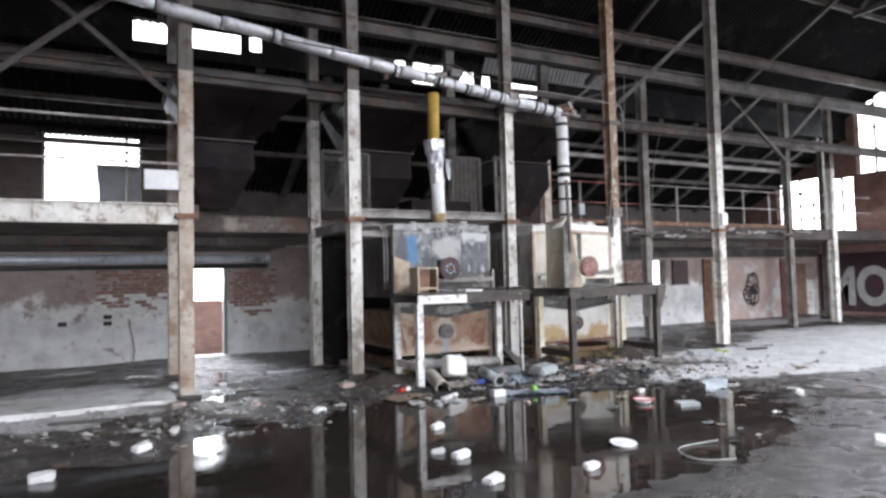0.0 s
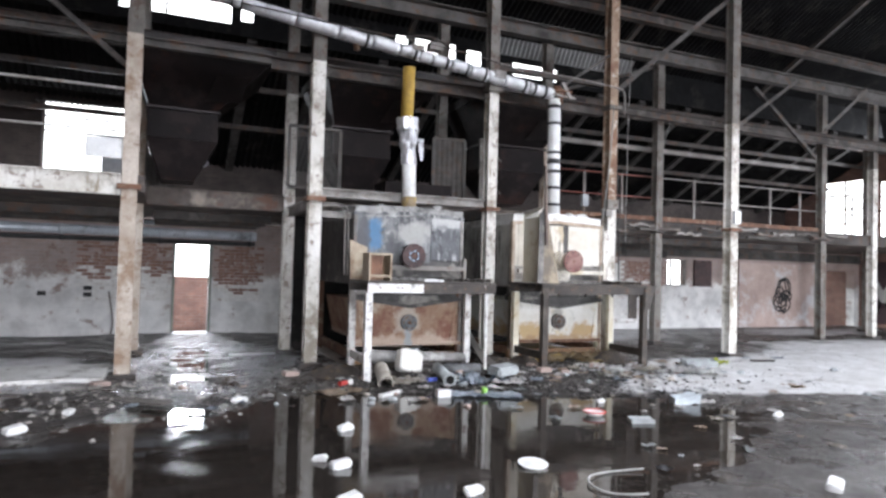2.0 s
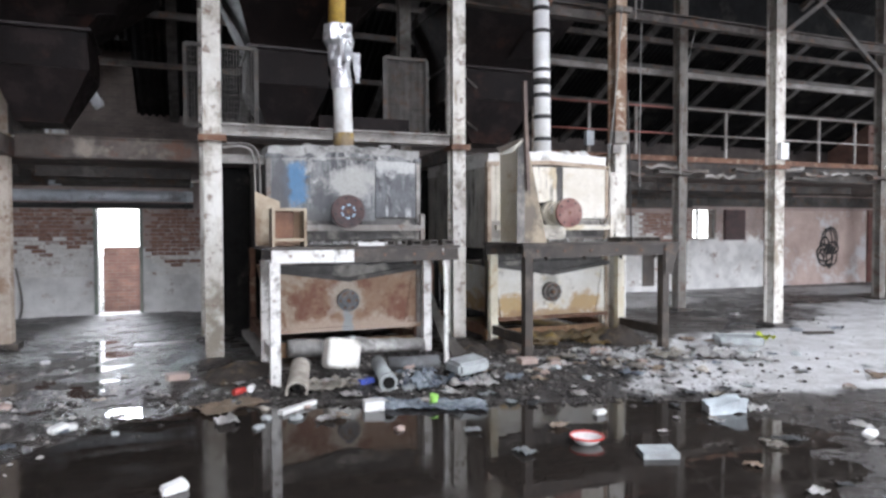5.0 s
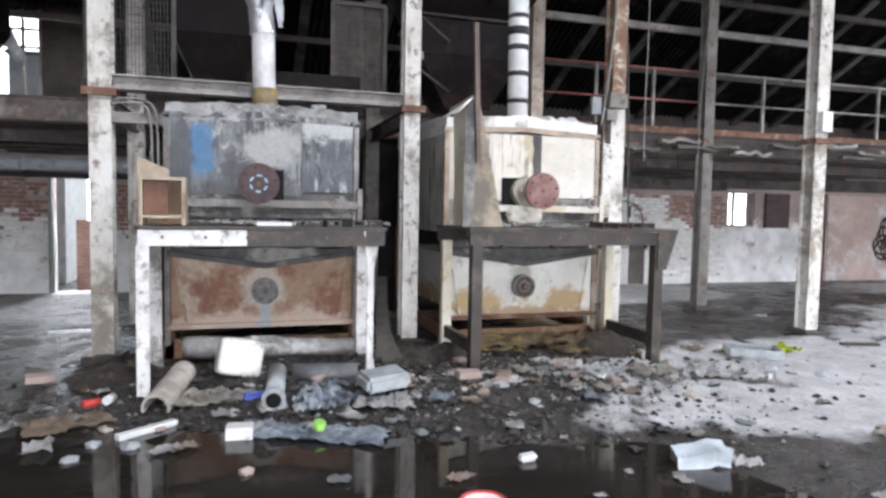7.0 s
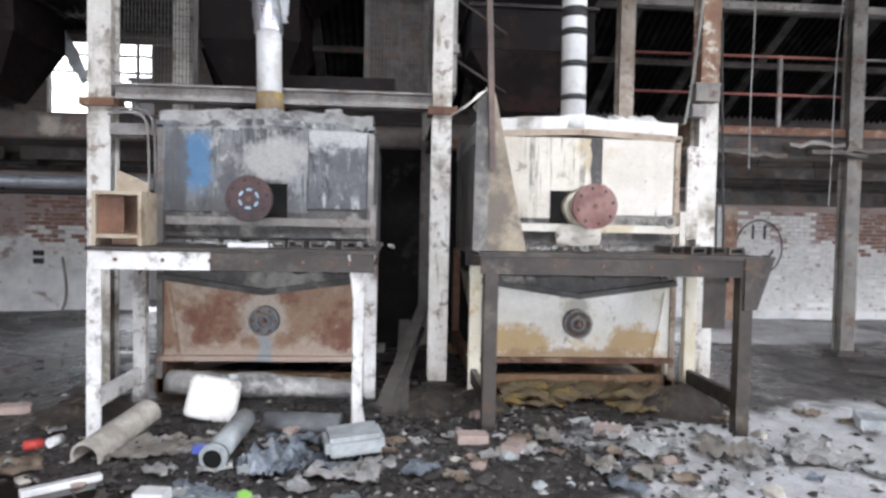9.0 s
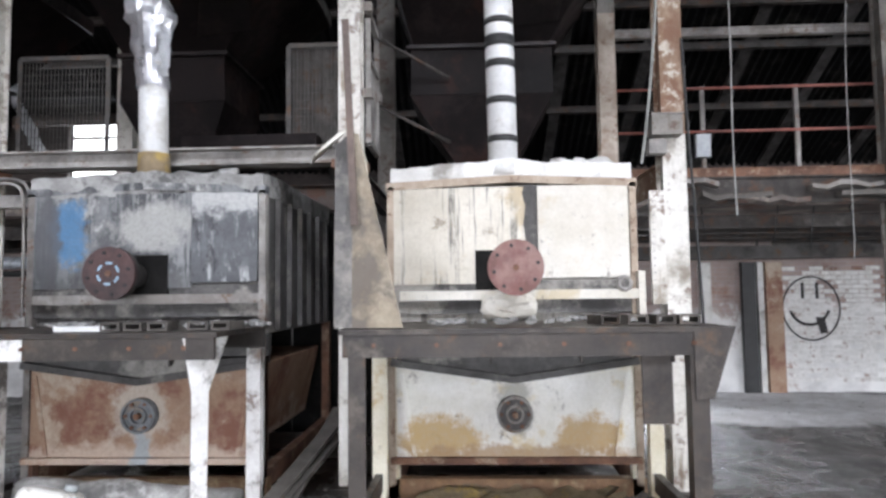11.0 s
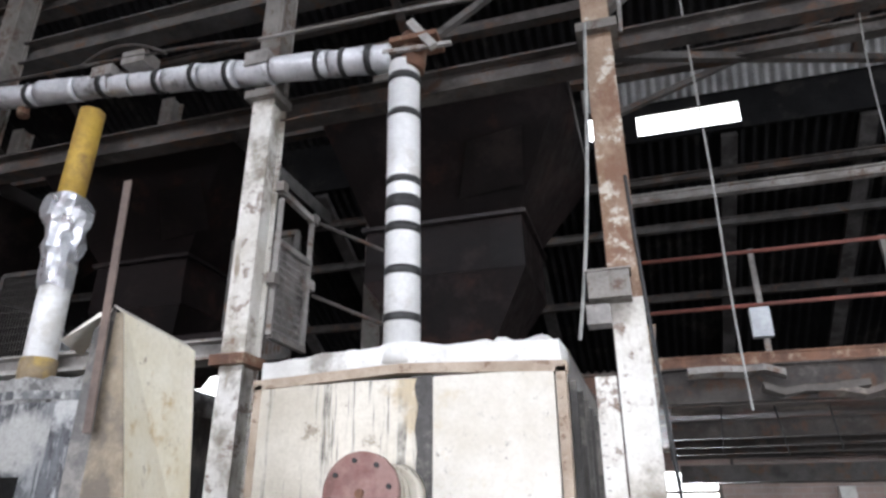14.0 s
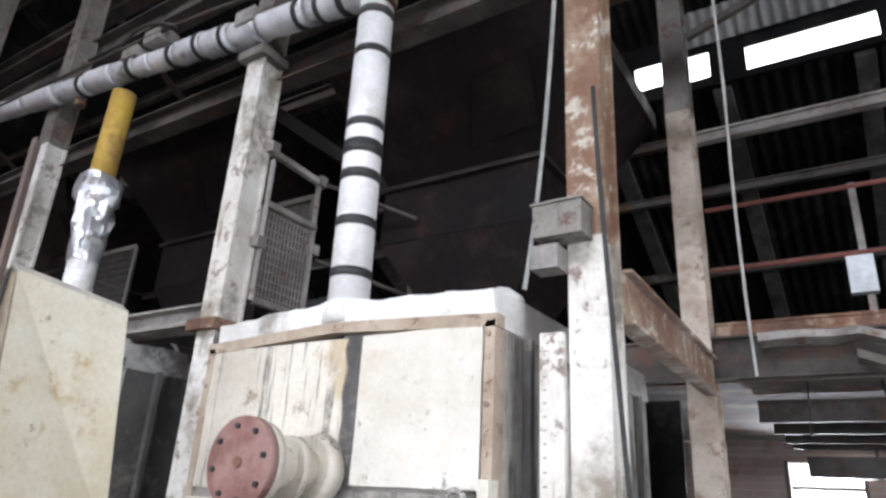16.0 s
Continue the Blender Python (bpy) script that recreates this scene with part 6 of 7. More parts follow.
bx = thing("wooden_box", "open plywood compartment box standing on the white bench", "box", (4.35, 9.0, 1.44))
for dims in ((4.2, 8.9, 1.445, 4.225, 9.2, 1.83), (4.515, 8.9, 1.445, 4.54, 9.2, 1.83), (4.225, 8.9, 1.805, 4.515, 9.2, 1.83), (4.225, 8.9, 1.5, 4.515, 9.2, 1.525)):
    boxed("panel", dims, M["wood"], bx, "", 0.003)
boxed("back_panel", (4.225, 9.185, 1.445, 4.515, 9.2, 1.805), M["tray_rust"], bx, "rust-brown back board")
boxed("front_flap", (4.232, 8.93, 1.53, 4.41, 8.945, 1.8), M["rust"], bx, "rust-brown square flap")
bm = bmesh.new()
hexa(bm, ((4.1, 9.5, 1.445), (4.36, 9.5, 1.445), (4.36, 9.522, 1.445), (4.1, 9.522, 1.445)), ((4.1, 9.56, 2.03), (4.36, 9.54, 1.92), (4.36, 9.562, 1.92), (4.1, 9.582, 2.03)))
soften(bm, 0.003)
tagged(part("plywood_board", bm, M["wood"]), "bare plywood board with a slanting top standing on the bench end", "board")


def hollow_block(x, y, z, rz, label, material):
    bm = bmesh.new()
    m = pose(x, y, z, 0, 0, rz)
    box(bm, -0.06, -0.1, 0, 0.06, 0.1, 0.012, m)
    box(bm, -0.06, -0.1, 0.043, 0.06, 0.1, 0.055, m)
    box(bm, -0.06, -0.1, 0.012, -0.045, 0.1, 0.043, m)
    box(bm, 0.045, -0.1, 0.012, 0.06, 0.1, 0.043, m)
    tagged(part("hollow_block", bm, material), label, "block", group="hollow blocks")


for x, y, r in ((5.45, 9.15, 3), (5.6, 9.16, -4), (5.75, 9.14, 5), (5.95, 9.2, 20), (6.15, 9.18, -8)):
    hollow_block(x, y, 1.442, r, "small hollow clay block lying on the bench", M["timber"])
for x, y, r in ((8.68, 9.15, 0), (8.84, 9.16, 4), (8.99, 9.15, -3), (8.5, 9.2, 15)):
    hollow_block(x, y, 1.452, r, "small dark hollow block lying on the bench", M["table"])
boxed("white_bar", (5.1, 9.05, 1.442, 5.42, 9.12, 1.475), M["pipe_white"])
tagged(bpy.data.objects["white_bar"], "white plastic bar lying on the bench", "bar")
rb = random.Random(8)
for bx0, bx1 in ((4.6, 6.3), (7.4, 9.0)):
    bm = bmesh.new()
    for i in range(80):
        x, y, s = rb.uniform(bx0, bx1), rb.uniform(9.3, 9.82), rb.uniform(0.01, 0.035)
        box(bm, -s, -s * 0.7, 0, s, s * 0.7, s * 0.8, pose(x, y, 1.452, rb.uniform(-20, 20), rb.uniform(-20, 20), rb.uniform(0, 180)))
    tagged(part("bench_rubble", bm, M["crust"]), "crumbs of pale lagging strewn on the bench", "rubble", kind="stuff")
# furnace 1 flange chalk ring
chalk = plain("pale_blue_chalk", (0.35, 0.5, 0.62))
for i in range(6):
    bm = bmesh.new()
    ring(bm, 5.13, 1.82, 0.066, 0.066, 0.018, 9.596, math.radians(i * 60 + 8), math.radians(i * 60 + 44), 5)
    part("chalk_mark", bm, chalk, bpy.data.objects["flange"], "dash of pale blue paint")
for i, (a, b2) in enumerate((((6.25, 9.3, 0.18), (6.65, 11.2, 0.75)), ((6.3, 9.2, 0.16), (6.6, 11.0, 0.55)), ((6.4, 9.3, 0.16), (6.45, 11.2, 0.6)))):
    bm = bmesh.new()
    bar(bm, a, b2, 0.12, 0.03)
    tagged(part("loose_plank", bm, M["timber"]), "grey plank leaning in the gap between the furnaces", "plank", group="loose planks")


# ---- litter ----
def g_at(x, y):
    return max(ground_height(x, y), -0.012)


def put(name, bm, material, label, category, x, y, rz=0, rx=0, ry=0, lift=0.0, group="floor litter"):
    ob = part(name, bm, material)
    ob.matrix_world = pose(x, y, g_at(x, y) + lift, rx, ry, rz)
    return tagged(ob, label, category, group)


def crumple(w, d, h, seed, n=9):
    bm = bmesh.new()
    grid = []
    for j in range(n):
        row = []
        for i in range(n):
            u, v = i / (n - 1) - 0.5, j / (n - 1) - 0.5
            q = Vector((u * 5 + seed * 3.1, v * 5, seed))
            e = 1.0 - 0.35 * abs(noise.noise(Vector((math.atan2(v, u) * 1.5, seed, 0))))
            row.append(bm.verts.new((u * w * e, v * d * e, 0.004 + h * abs(noise.noise(q)) + h * 0.4 * abs(noise.noise(q * 2.7)) + h * 0.25 * abs(noise.noise(q * 6.0)))))
        grid.append(row)
    for j in range(n - 1):
        for i in range(n - 1):
            bm.faces.new((grid[j][i], grid[j][i + 1], grid[j + 1][i + 1], grid[j + 1][i]))
    bmesh.ops.solidify(bm, geom=bm.faces[:], thickness=0.003)
    for f in bm.faces:
        f.smooth = True
    return bm


white_pl = plain("dirty_white_plastic", (0.82, 0.82, 0.8), 0.45)
paper = plain("damp_white_paper", (0.84, 0.82, 0.8), 0.85, (0.4, 0.38, 0.36))
card = mat("torn_brown_card", (0.42, 0.33, 0.25), (0.28, 0.21, 0.15), 5, 0.85, 0, 0.3, 35, stain=(0.6, 0.5, 0.42), stain_at=0.58)
polythene = plain("grey_blue_polythene", (0.5, 0.55, 0.6), 0.22, (0.13, 0.15, 0.18))
foam = plain("grey_foam", (0.4, 0.43, 0.43), 0.85, (0.26, 0.27, 0.27))
roll_mat = mat("dirty_grey_sheeting", (0.3, 0.29, 0.275), (0.1, 0.095, 0.09), 3.5, 0.6, 0, 0.4, 35, stain=(0.48, 0.47, 0.45), stain_at=0.58, stain_scale=2.5)
dull_grey = plain("dull_dark_grey", (0.15, 0.155, 0.16), 0.7, (0.07, 0.07, 0.07))
clay = plain("pale_clay", (0.52, 0.48, 0.42), 0.8, (0.28, 0.25, 0.21))
green = plain("lime_green_plastic", (0.3, 0.6, 0.12), 0.45)
lime = plain("lime_yellow_cloth", (0.6, 0.68, 0.06), 0.8)
redp = plain("red_plastic", (0.6, 0.06, 0.05), 0.45)
bluep = plain("blue_plastic", (0.08, 0.12, 0.45), 0.4)
pinkb = plain("pinkish_brick", (0.4, 0.31, 0.27), 0.85)
pale_blue = plain("pale_grey_blue_plastic", (0.6, 0.66, 0.69), 0.4)

j = thing("jerrycan", "dirty white plastic container lying against the furnace plinth", "container", (4.93, 9.2, 0.08), "floor litter")
bm = bmesh.new()
bmesh.ops.create_icosphere(bm, subdivisions=4, radius=1.0)
for v in bm.verts:
    n = max(abs(v.co.x), abs(v.co.y), abs(v.co.z))
    q = v.co / n
    r = (abs(q.x) ** 7 + abs(q.y) ** 7 + abs(q.z) ** 7) ** (-1 / 7)
    q = q * r
    dent = 0.012 * (1 if max(abs(q.x), abs(q.z)) < 0.72 else 0)
    v.co = Vector((q.x * 0.19, q.y * 0.11 * (1 - dent * 8), 0.165 + q.z * 0.165))
for f in bm.faces:
    f.smooth = True
ob = part("can_body", bm, mat("grimy_white_plastic", (0.78, 0.77, 0.73), (0.6, 0.58, 0.53), 4, 0.5, 0, 0.2, 35, stain=(0.25, 0.22, 0.18), stain_at=0.62, stain_scale=5))
ob.parent = j
ob.matrix_local = pose(0, 0, 0.03, -14, 12, 8)
bm = bmesh.new()
tube(bm, (0.1, 0, 0.32), (0.1, 0, 0.37), 0.04, 14)
ob = part("cap", bm, foam)
ob.parent = j
ob.matrix_local = pose(0, 0, 0.03, -14, 12, 8)

bm = bmesh.new()
n = 20
for s0, s1 in ((0.13, 0.11),):
    ringo = [[], [], [], []]
    for i in range(n + 1):
        a = math.radians(-20) + math.radians(220) * i / n
        for k, (r, y) in enumerate(((0.105, -0.36), (0.088, -0.36), (0.1, 0.36), (0.083, 0.36))):
            ringo[k].append(bm.verts.new((r * math.cos(a), y, 0.05 + r * math.sin(a))))
    for i in range(n):
        for a, b2 in ((0, 2), (3, 1), (1, 0), (2, 3)):
            bm.faces.new((ringo[a][i], ringo[a][i + 1], ringo[b2][i + 1], ringo[b2][i]))
put("clay_pipe", bm, clay, "broken half-round pale clay pipe on the floor", "pipe", 4.43, 8.82, -12, 8, 0, 0.03)
bm = bmesh.new()
tube(bm, (0, -0.3, 0.075), (0, 0.3, 0.075), 0.075, 20)
tube(bm, (0, -0.32, 0.075), (0, -0.27, 0.075), 0.09, 20)
tube(bm, (0, -0.325, 0.075), (0, -0.318, 0.075), 0.062, 20)
put("plastic_tube", bm, foam, "grey plastic tube end lying in the litter", "tube", 5.24, 8.62, -6, 7, 0, 0.03)
# Black disc drawn for the shade inside the open tube.
bm = bmesh.new()
tube(bm, (0, -0.332, 0.075), (0, -0.326, 0.075), 0.06, 20)
mouth = part("tube_mouth", bm, M["soot"], bpy.data.objects["plastic_tube"], "black disc for the dark open end")
mouth.matrix_parent_inverse = Matrix.Identity(4)
bm = bmesh.new()
tube(bm, (-0.28, 0, 0.03), (0.28, 0, 0.03), 0.085, 20)
soften(bm, 0.015)
put("steel_drum", bm, dull_grey, "small dark grey drum half sunk in the dirt", "drum", 5.68, 8.95, -8, 0, 0, 0.0)
bm = bmesh.new()
rows = []
for i in range(31):
    x = -0.8 + 1.6 * i / 30
    r = 0.1 + 0.025 * noise.noise(Vector((x * 3, 1.7, 0)))
    rows.append([bm.verts.new((x, r * 1.15 * math.cos(a) + 0.02 * noise.noise(Vector((x * 2, 4, 0))), 0.07 + r * math.sin(a) * (1 + 0.2 * noise.noise(Vector((x * 6, a, 2)))))) for a in np.linspace(0, math.tau, 17)[:-1]])
for ra, rb in zip(rows, rows[1:]):
    for i in range(16):
        bm.faces.new((ra[i], ra[(i + 1) % 16], rb[(i + 1) % 16], rb[i])).smooth = True
bm.faces.new(rows[0])
bm.faces.new(rows[-1][::-1])
put("sheeting_roll", bm, roll_mat, "long roll of dirty pale sheeting lying under the furnace", "roll", 5.25, 9.72, -2, 0, 2, 0.02)
put("plastic_sheet", crumple(1.0, 0.34, 0.06, 4.0, 46), polythene, "crumpled grey-blue polythene sheet at the puddle edge", "plastic sheet", 5.5, 7.85, -25)
put("plastic_sheet", crumple(0.5, 0.36, 0.13, 7.0, 44), polythene, "bunched grey-blue polythene sheet", "plastic sheet", 5.62, 8.35, 30)
put("plastic_sheet", crumple(0.75, 0.4, 0.07, 9.0, 40), clay, "crumpled dirty pale sacking on the floor", "sacking", 4.75, 8.72, 12)
for cx, cy, w, d, h, sd in ((8.0, 9.78, 1.5, 0.5, 0.15, 1.0), (8.6, 9.55, 0.9, 0.45, 0.09, 12.0), (7.45, 9.6, 0.7, 0.4, 0.08, -9.0)):
    put("crusted_spill", crumple(w, d, h, sd, 34), M["plinth_yellow"], "ochre-yellow crust of spilled residue under the cream furnace", "residue", cx, cy, sd, 0, 0, 0.0, "residue crusts")
for cx, cy, rx, ry, hh, sd in ((8.78, 9.5, 0.42, 0.36, 0.22, 3.0), (7.05, 9.55, 0.3, 0.4, 0.11, 8.0), (3.95, 9.5, 0.5, 0.4, 0.12, 11.0), (6.6, 9.6, 0.35, 0.5, 0.1, 17.0)):
    bm = bmesh.new()
    rows = []
    for jj in range(11):
        rr = jj / 10
        rows.append([bm.verts.new((rr * rx * math.cos(a) * (1 + 0.2 * noise.noise(Vector((math.cos(a), math.sin(a), sd)))), rr * ry * math.sin(a), hh * (1 - rr * rr) ** 1.3 + 0.05 * noise.noise(Vector((rr * 5 * math.cos(a), rr * 5 * math.sin(a), sd))) + 0.03 * noise.noise(Vector((rr * 13 * math.cos(a), rr * 13 * math.sin(a), sd))) - 0.03 * rr)) for a in np.linspace(0, math.tau, 25)[:-1]])
    for ra, rb in zip(rows[1:], rows[2:]):
        for i in range(24):
            bm.faces.new((ra[i], ra[(i + 1) % 24], rb[(i + 1) % 24], rb[i])).smooth = True
    bm.faces.new(rows[1])
    bmesh.ops.delete(bm, geom=rows[0], context="VERTS")
    put("dirt_mound", bm, M["dirt"], "mound of brown dirt and crumbled residue beside the furnace", "dirt", cx, cy, 0, 0, 0, 0.0, "dirt mounds")
put("plastic_sheet", crumple(0.6, 0.4, 0.05, 2.0, 26), card, "torn brown cardboard lying in the wet", "cardboard", 3.75, 8.5, 25)
bm = bmesh.new()
box(bm, -0.19, -0.14, 0, 0.19, 0.14, 0.13)
bmesh.ops.bevel(bm, geom=bm.edges[:], offset=0.03, segments=2, affect="EDGES")
put("foam_block", bm, foam, "grey foam block on wet paper", "block", 6.08, 8.4, 12, 4, -4, 0.06)
put("wet_paper", crumple(0.5, 0.34, 0.09, 5.0, 12), paper, "pile of wet white paper", "paper", 6.05, 8.2, -15)
bm = bmesh.new()
box(bm, -0.09, -0.06, 0, 0.09, 0.06, 0.09)
soften(bm, 0.012)
put("white_block", bm, white_pl, "white plastic block at the puddle edge", "block", 4.96, 7.95, -6)
bm = bmesh.new()
box(bm, -0.22, -0.03, 0, 0.22, 0.03, 0.04)
soften(bm, 0.006)
put("white_batten", bm, white_pl, "short white batten at the puddle edge", "batten", 4.33, 8.22, 38)
bm = bmesh.new()
tube(bm, (0, 0, 0), (0, 0, 0.11), 0.03, 16, 0.042)
put("plastic_cup", bm, green, "lime-green plastic cup standing in the litter", "cup", 5.49, 7.86, 0, 12, 8)
bm = bmesh.new()
tube(bm, (-0.06, 0, 0.035), (0.06, 0, 0.035), 0.034, 16)
put("drink_can", bm, redp, "red and white crushed can", "can", 3.86, 8.8, 30)
bm = bmesh.new()
tube(bm, (-0.06, 0, 0.035), (0.05, 0, 0.035), 0.034, 16)
put("drink_can", bm, white_pl, "crushed white can lying in dirt", "can", 3.98, 8.86, 75)
bm = bmesh.new()
box(bm, -0.08, -0.03, 0, 0.08, 0.03, 0.05)
soften(bm, 0.01)
put("blue_wrapper", bm, bluep, "blue plastic wrapper among the litter", "wrapper", 5.07, 8.62, 15)
# open crate and rag
c = thing("plastic_tray", "open pale grey plastic tray on the dry floor", "tray", (10.4, 9.1, 0), "floor litter")
m = pose(10.4, 9.1, g_at(10.4, 9.1) + 0.01, 0, 0, -28)
bm = bmesh.new()
box(bm, -0.26, -0.18, 0, 0.26, 0.18, 0.012, m)
part("tray_base", bm, foam, c)
for dims in ((-0.275, -0.195, 0, 0.275, -0.18, 0.1), (-0.275, 0.18, 0, 0.275, 0.195, 0.1), (-0.275, -0.18, 0, -0.26, 0.18, 0.1), (0.26, -0.18, 0, 0.275, 0.18, 0.1)):
    bm = bmesh.new()
    box(bm, *dims, m)
    part("tray_wall", bm, foam, c)
put("cloth_rag", crumple(0.42, 0.28, 0.14, 11.0, 14), lime, "lime-yellow cloth rag beside the tray", "rag", 10.92, 9.2, 20)
# carton, bowls, tray in the open floor
bm = bmesh.new()
box(bm, -0.17, -0.1, 0, 0.17, 0.1, 0.11)
bmesh.ops.subdivide_edges(bm, edges=bm.edges[:], cuts=3, use_grid_fill=True)
wobble(bm, 0.045, 6)
put("carton", bm, pale_blue, "crushed pale blue carton on the floor", "carton", 7.82, 6.72, -12, 6, -5)
put("wet_paper", crumple(0.2, 0.15, 0.08, 15.0, 9), paper, "crumpled white paper beside the carton", "paper", 8.1, 6.6, 0)
b = thing("tin_bowl", "white tin bowl with a red rim at the puddle edge", "bowl", (6.22, 6.45, 0), "floor litter")
zb = g_at(6.22, 6.45)


def revolve(bm, cx, cy, profile, n=24):
    rows = [[bm.verts.new((cx + r * math.cos(i * math.tau / n), cy + r * math.sin(i * math.tau / n), z)) for i in range(n)] for r, z in profile]
    for a, b2 in zip(rows, rows[1:]):
        for i in range(n):
            bm.faces.new((a[i], a[(i + 1) % n], b2[(i + 1) % n], b2[i])).smooth = True
    bm.faces.new(rows[0])
    bm.faces.new(rows[-1])


bm = bmesh.new()
revolve(bm, 6.22, 6.45, ((0.08, zb), (0.125, zb + 0.05), (0.12, zb + 0.05), (0.075, zb + 0.008)))
part("bowl", bm, white_pl, b)
bm = bmesh.new()
ringp = ((0.118, zb + 0.048), (0.118, zb + 0.058), (0.132, zb + 0.058), (0.132, zb + 0.046), (0.118, zb + 0.048))
rows = [[bm.verts.new((6.22 + r * math.cos(i * math.tau / 24), 6.45 + r * math.sin(i * math.tau / 24), z)) for i in range(24)] for r, z in ringp[:4]]
for k in range(4):
    for i in range(24):
        bm.faces.new((rows[k][i], rows[k][(i + 1) % 24], rows[(k + 1) % 4][(i + 1) % 24], rows[(k + 1) % 4][i]))
part("rim", bm, redp, b)
bm = bmesh.new()
tube(bm, (0, 0, 0), (0, 0, 0.03), 0.1, 24, 0.13)
put("plate", bm, white_pl, "white plate lying in shallow water", "plate", 4.5, 4.96, 0, 6)
bm = bmesh.new()
box(bm, -0.13, -0.09, 0, 0.13, 0.09, 0.045)
soften(bm, 0.012)
put("foam_tray", bm, foam, "grey-white foam tray at the puddle edge", "tray", 6.53, 6.02, -20, 3)
for x, y, rz, sx in ((3.31, 6.6, 20, 0.9), (2.84, 5.66, -30, 0.8), (2.96, 5.42, 10, 1.0), (6.75, 7.04, 0, 0.7), (0.36, 7.28, 40, 1.1), (-0.44, 6.69, 0, 1.2), (2.81, 4.62, 15, 1.0), (2.43, 8.2, 50, 0.9), (3.72, 4.5, 5, 0.9),
                     (8.3, 5.72, 25, 0.9), (0.73, 7.9, 70, 0.8), (1.85, 9.2, 20, 0.7), (6.39, 3.62, 30, 1.2), (2.5, 8.25, 0, 0.8), (1.8, 11.4, 10, 0.7)):
    bm = bmesh.new()
    box(bm, -0.085 * sx, -0.05 * sx, 0, 0.085 * sx, 0.05 * sx, 0.06 * sx)
    bmesh.ops.bevel(bm, geom=bm.edges[:], offset=0.014, segments=2, affect="EDGES")
    wobble(bm, 0.014, 9, x)
    put("food_carton", bm, white_pl, "small squashed white food carton lying in the wet", "carton", x, y, rz, 8, -6)
for x, y, rz in ((6.88, 8.6, 8), (7.15, 8.45, 60), (3.3, 9.6, 20), (7.9, 8.7, -30), (0.9, 9.5, 35)):
    bm = bmesh.new()
    box(bm, -0.11, -0.052, 0, 0.11, 0.052, 0.066)
    soften(bm, 0.008)
    wobble(bm, 0.005, 12, x)
    put("loose_brick", bm, pinkb, "loose pinkish brick on the dirt", "brick", x, y, rz, 4, 3, 0.0, "loose bricks")
bm = bmesh.new()
box(bm, -0.45, -0.1, 0, 0.45, 0.1, 0.025)
put("loose_board", bm, M["timber"], "flat grey board lying in the wet dirt", "board", 1.3, 8.4, -35)
bm = bmesh.new()
box(bm, -0.4, -0.025, 0, 0.4, 0.025, 0.03)
put("white_batten", bm, white_pl, "long white batten on the floor by the column", "batten", 3.12, 12.3, 3)
for x, y, n2, w2 in ((-0.2, 9.0, 0.7, 0.06), (10.9, 9.75, 0.5, 0.05), (12.3, 9.4, 0.45, 0.08), (9.6, 10.3, 0.4, 0.05), (8.6, 5.2, 0.8, 0.05), (11.9, 11.2, 0.6, 0.08), (13.5, 11.0, 0.4, 0.06)):
    bm = bmesh.new()
    box(bm, -n2 / 2, -w2 / 2, 0, n2 / 2, w2 / 2, 0.03)
    wobble(bm, 0.006, 8, x)
    put("loose_board", bm, M["timber"], "short grey board lying on the floor", "board", x, y, x * 57 % 180, 0, 0, 0.005)
cord("loose_hose", [(5.05 + 0.42 * math.cos(a), 4.3 + 0.3 * math.sin(a), g_at(5.05, 4.3) + 0.02 + 0.012 * math.sin(a * 3)) for a in np.linspace(0.9, 4.4, 10)], 0.009, M["rope"], "curl of pale hose lying in the dirt", "hose", "loose hoses")
cord("loose_hose", [(11.3, 10.2, 0.06), (11.6, 10.5, 0.1), (12.0, 10.4, 0.05), (12.1, 10.0, 0.06)], 0.014, M["black"], "dark hose lying beside the column", "hose", "loose hoses")

rl = random.Random(21)
lit_mats = [paper, white_pl, card, foam, paper, clay, polythene, pinkb]
for i in range(150):
    zone = rl.random()
    if zone < 0.55:
        x, y = rl.gauss(6.0, 1.6), rl.gauss(8.4, 0.36)
    elif zone < 0.75:
        x, y = rl.uniform(7.0, 10.5), rl.uniform(7.6, 9.4)
    elif zone < 0.88:
        x, y = rl.uniform(-1.0, 2.2), rl.uniform(7.0, 9.6)
    else:
        x, y = rl.uniform(8.5, 14.0), rl.uniform(5.5, 11.5)
    if y > 8.75 and 4.0 < x < 9.3 and rl.random() < 0.5:
        y -= 0.5
    s = rl.uniform(0.07, 0.2)
    mt = rl.choice(lit_mats)
    lab = {paper: "scrap of wet white paper on the dirt", white_pl: "scrap of dirty white plastic on the dirt", card: "scrap of torn brown card on the dirt", foam: "lump of grey foam on the dirt",
           clay: "piece of pale clay rubble on the dirt", polythene: "scrap of grey-blue polythene on the dirt", pinkb: "piece of pinkish brick rubble on the dirt"}[mt]
    if mt in (foam, clay, pinkb):
        bm = bmesh.new()
        bmesh.ops.create_icosphere(bm, subdivisions=1, radius=s * 0.42)
        for vv in bm.verts:
            vv.co.z = max(vv.co.z * 0.6, -s * 0.08)
        wobble(bm, s * 0.12, 14, i)
        put("rubble_lump", bm, mt, lab, "rubble", x, y, rl.uniform(0, 180), 0, 0, s * 0.05, "rubble lumps")
    else:
        put("litter_scrap", crumple(s * 1.3, s, s * 0.4, i * 1.7, 7), mt, lab, "litter", x, y, rl.uniform(0, 180), 0, 0, 0, "litter scraps")

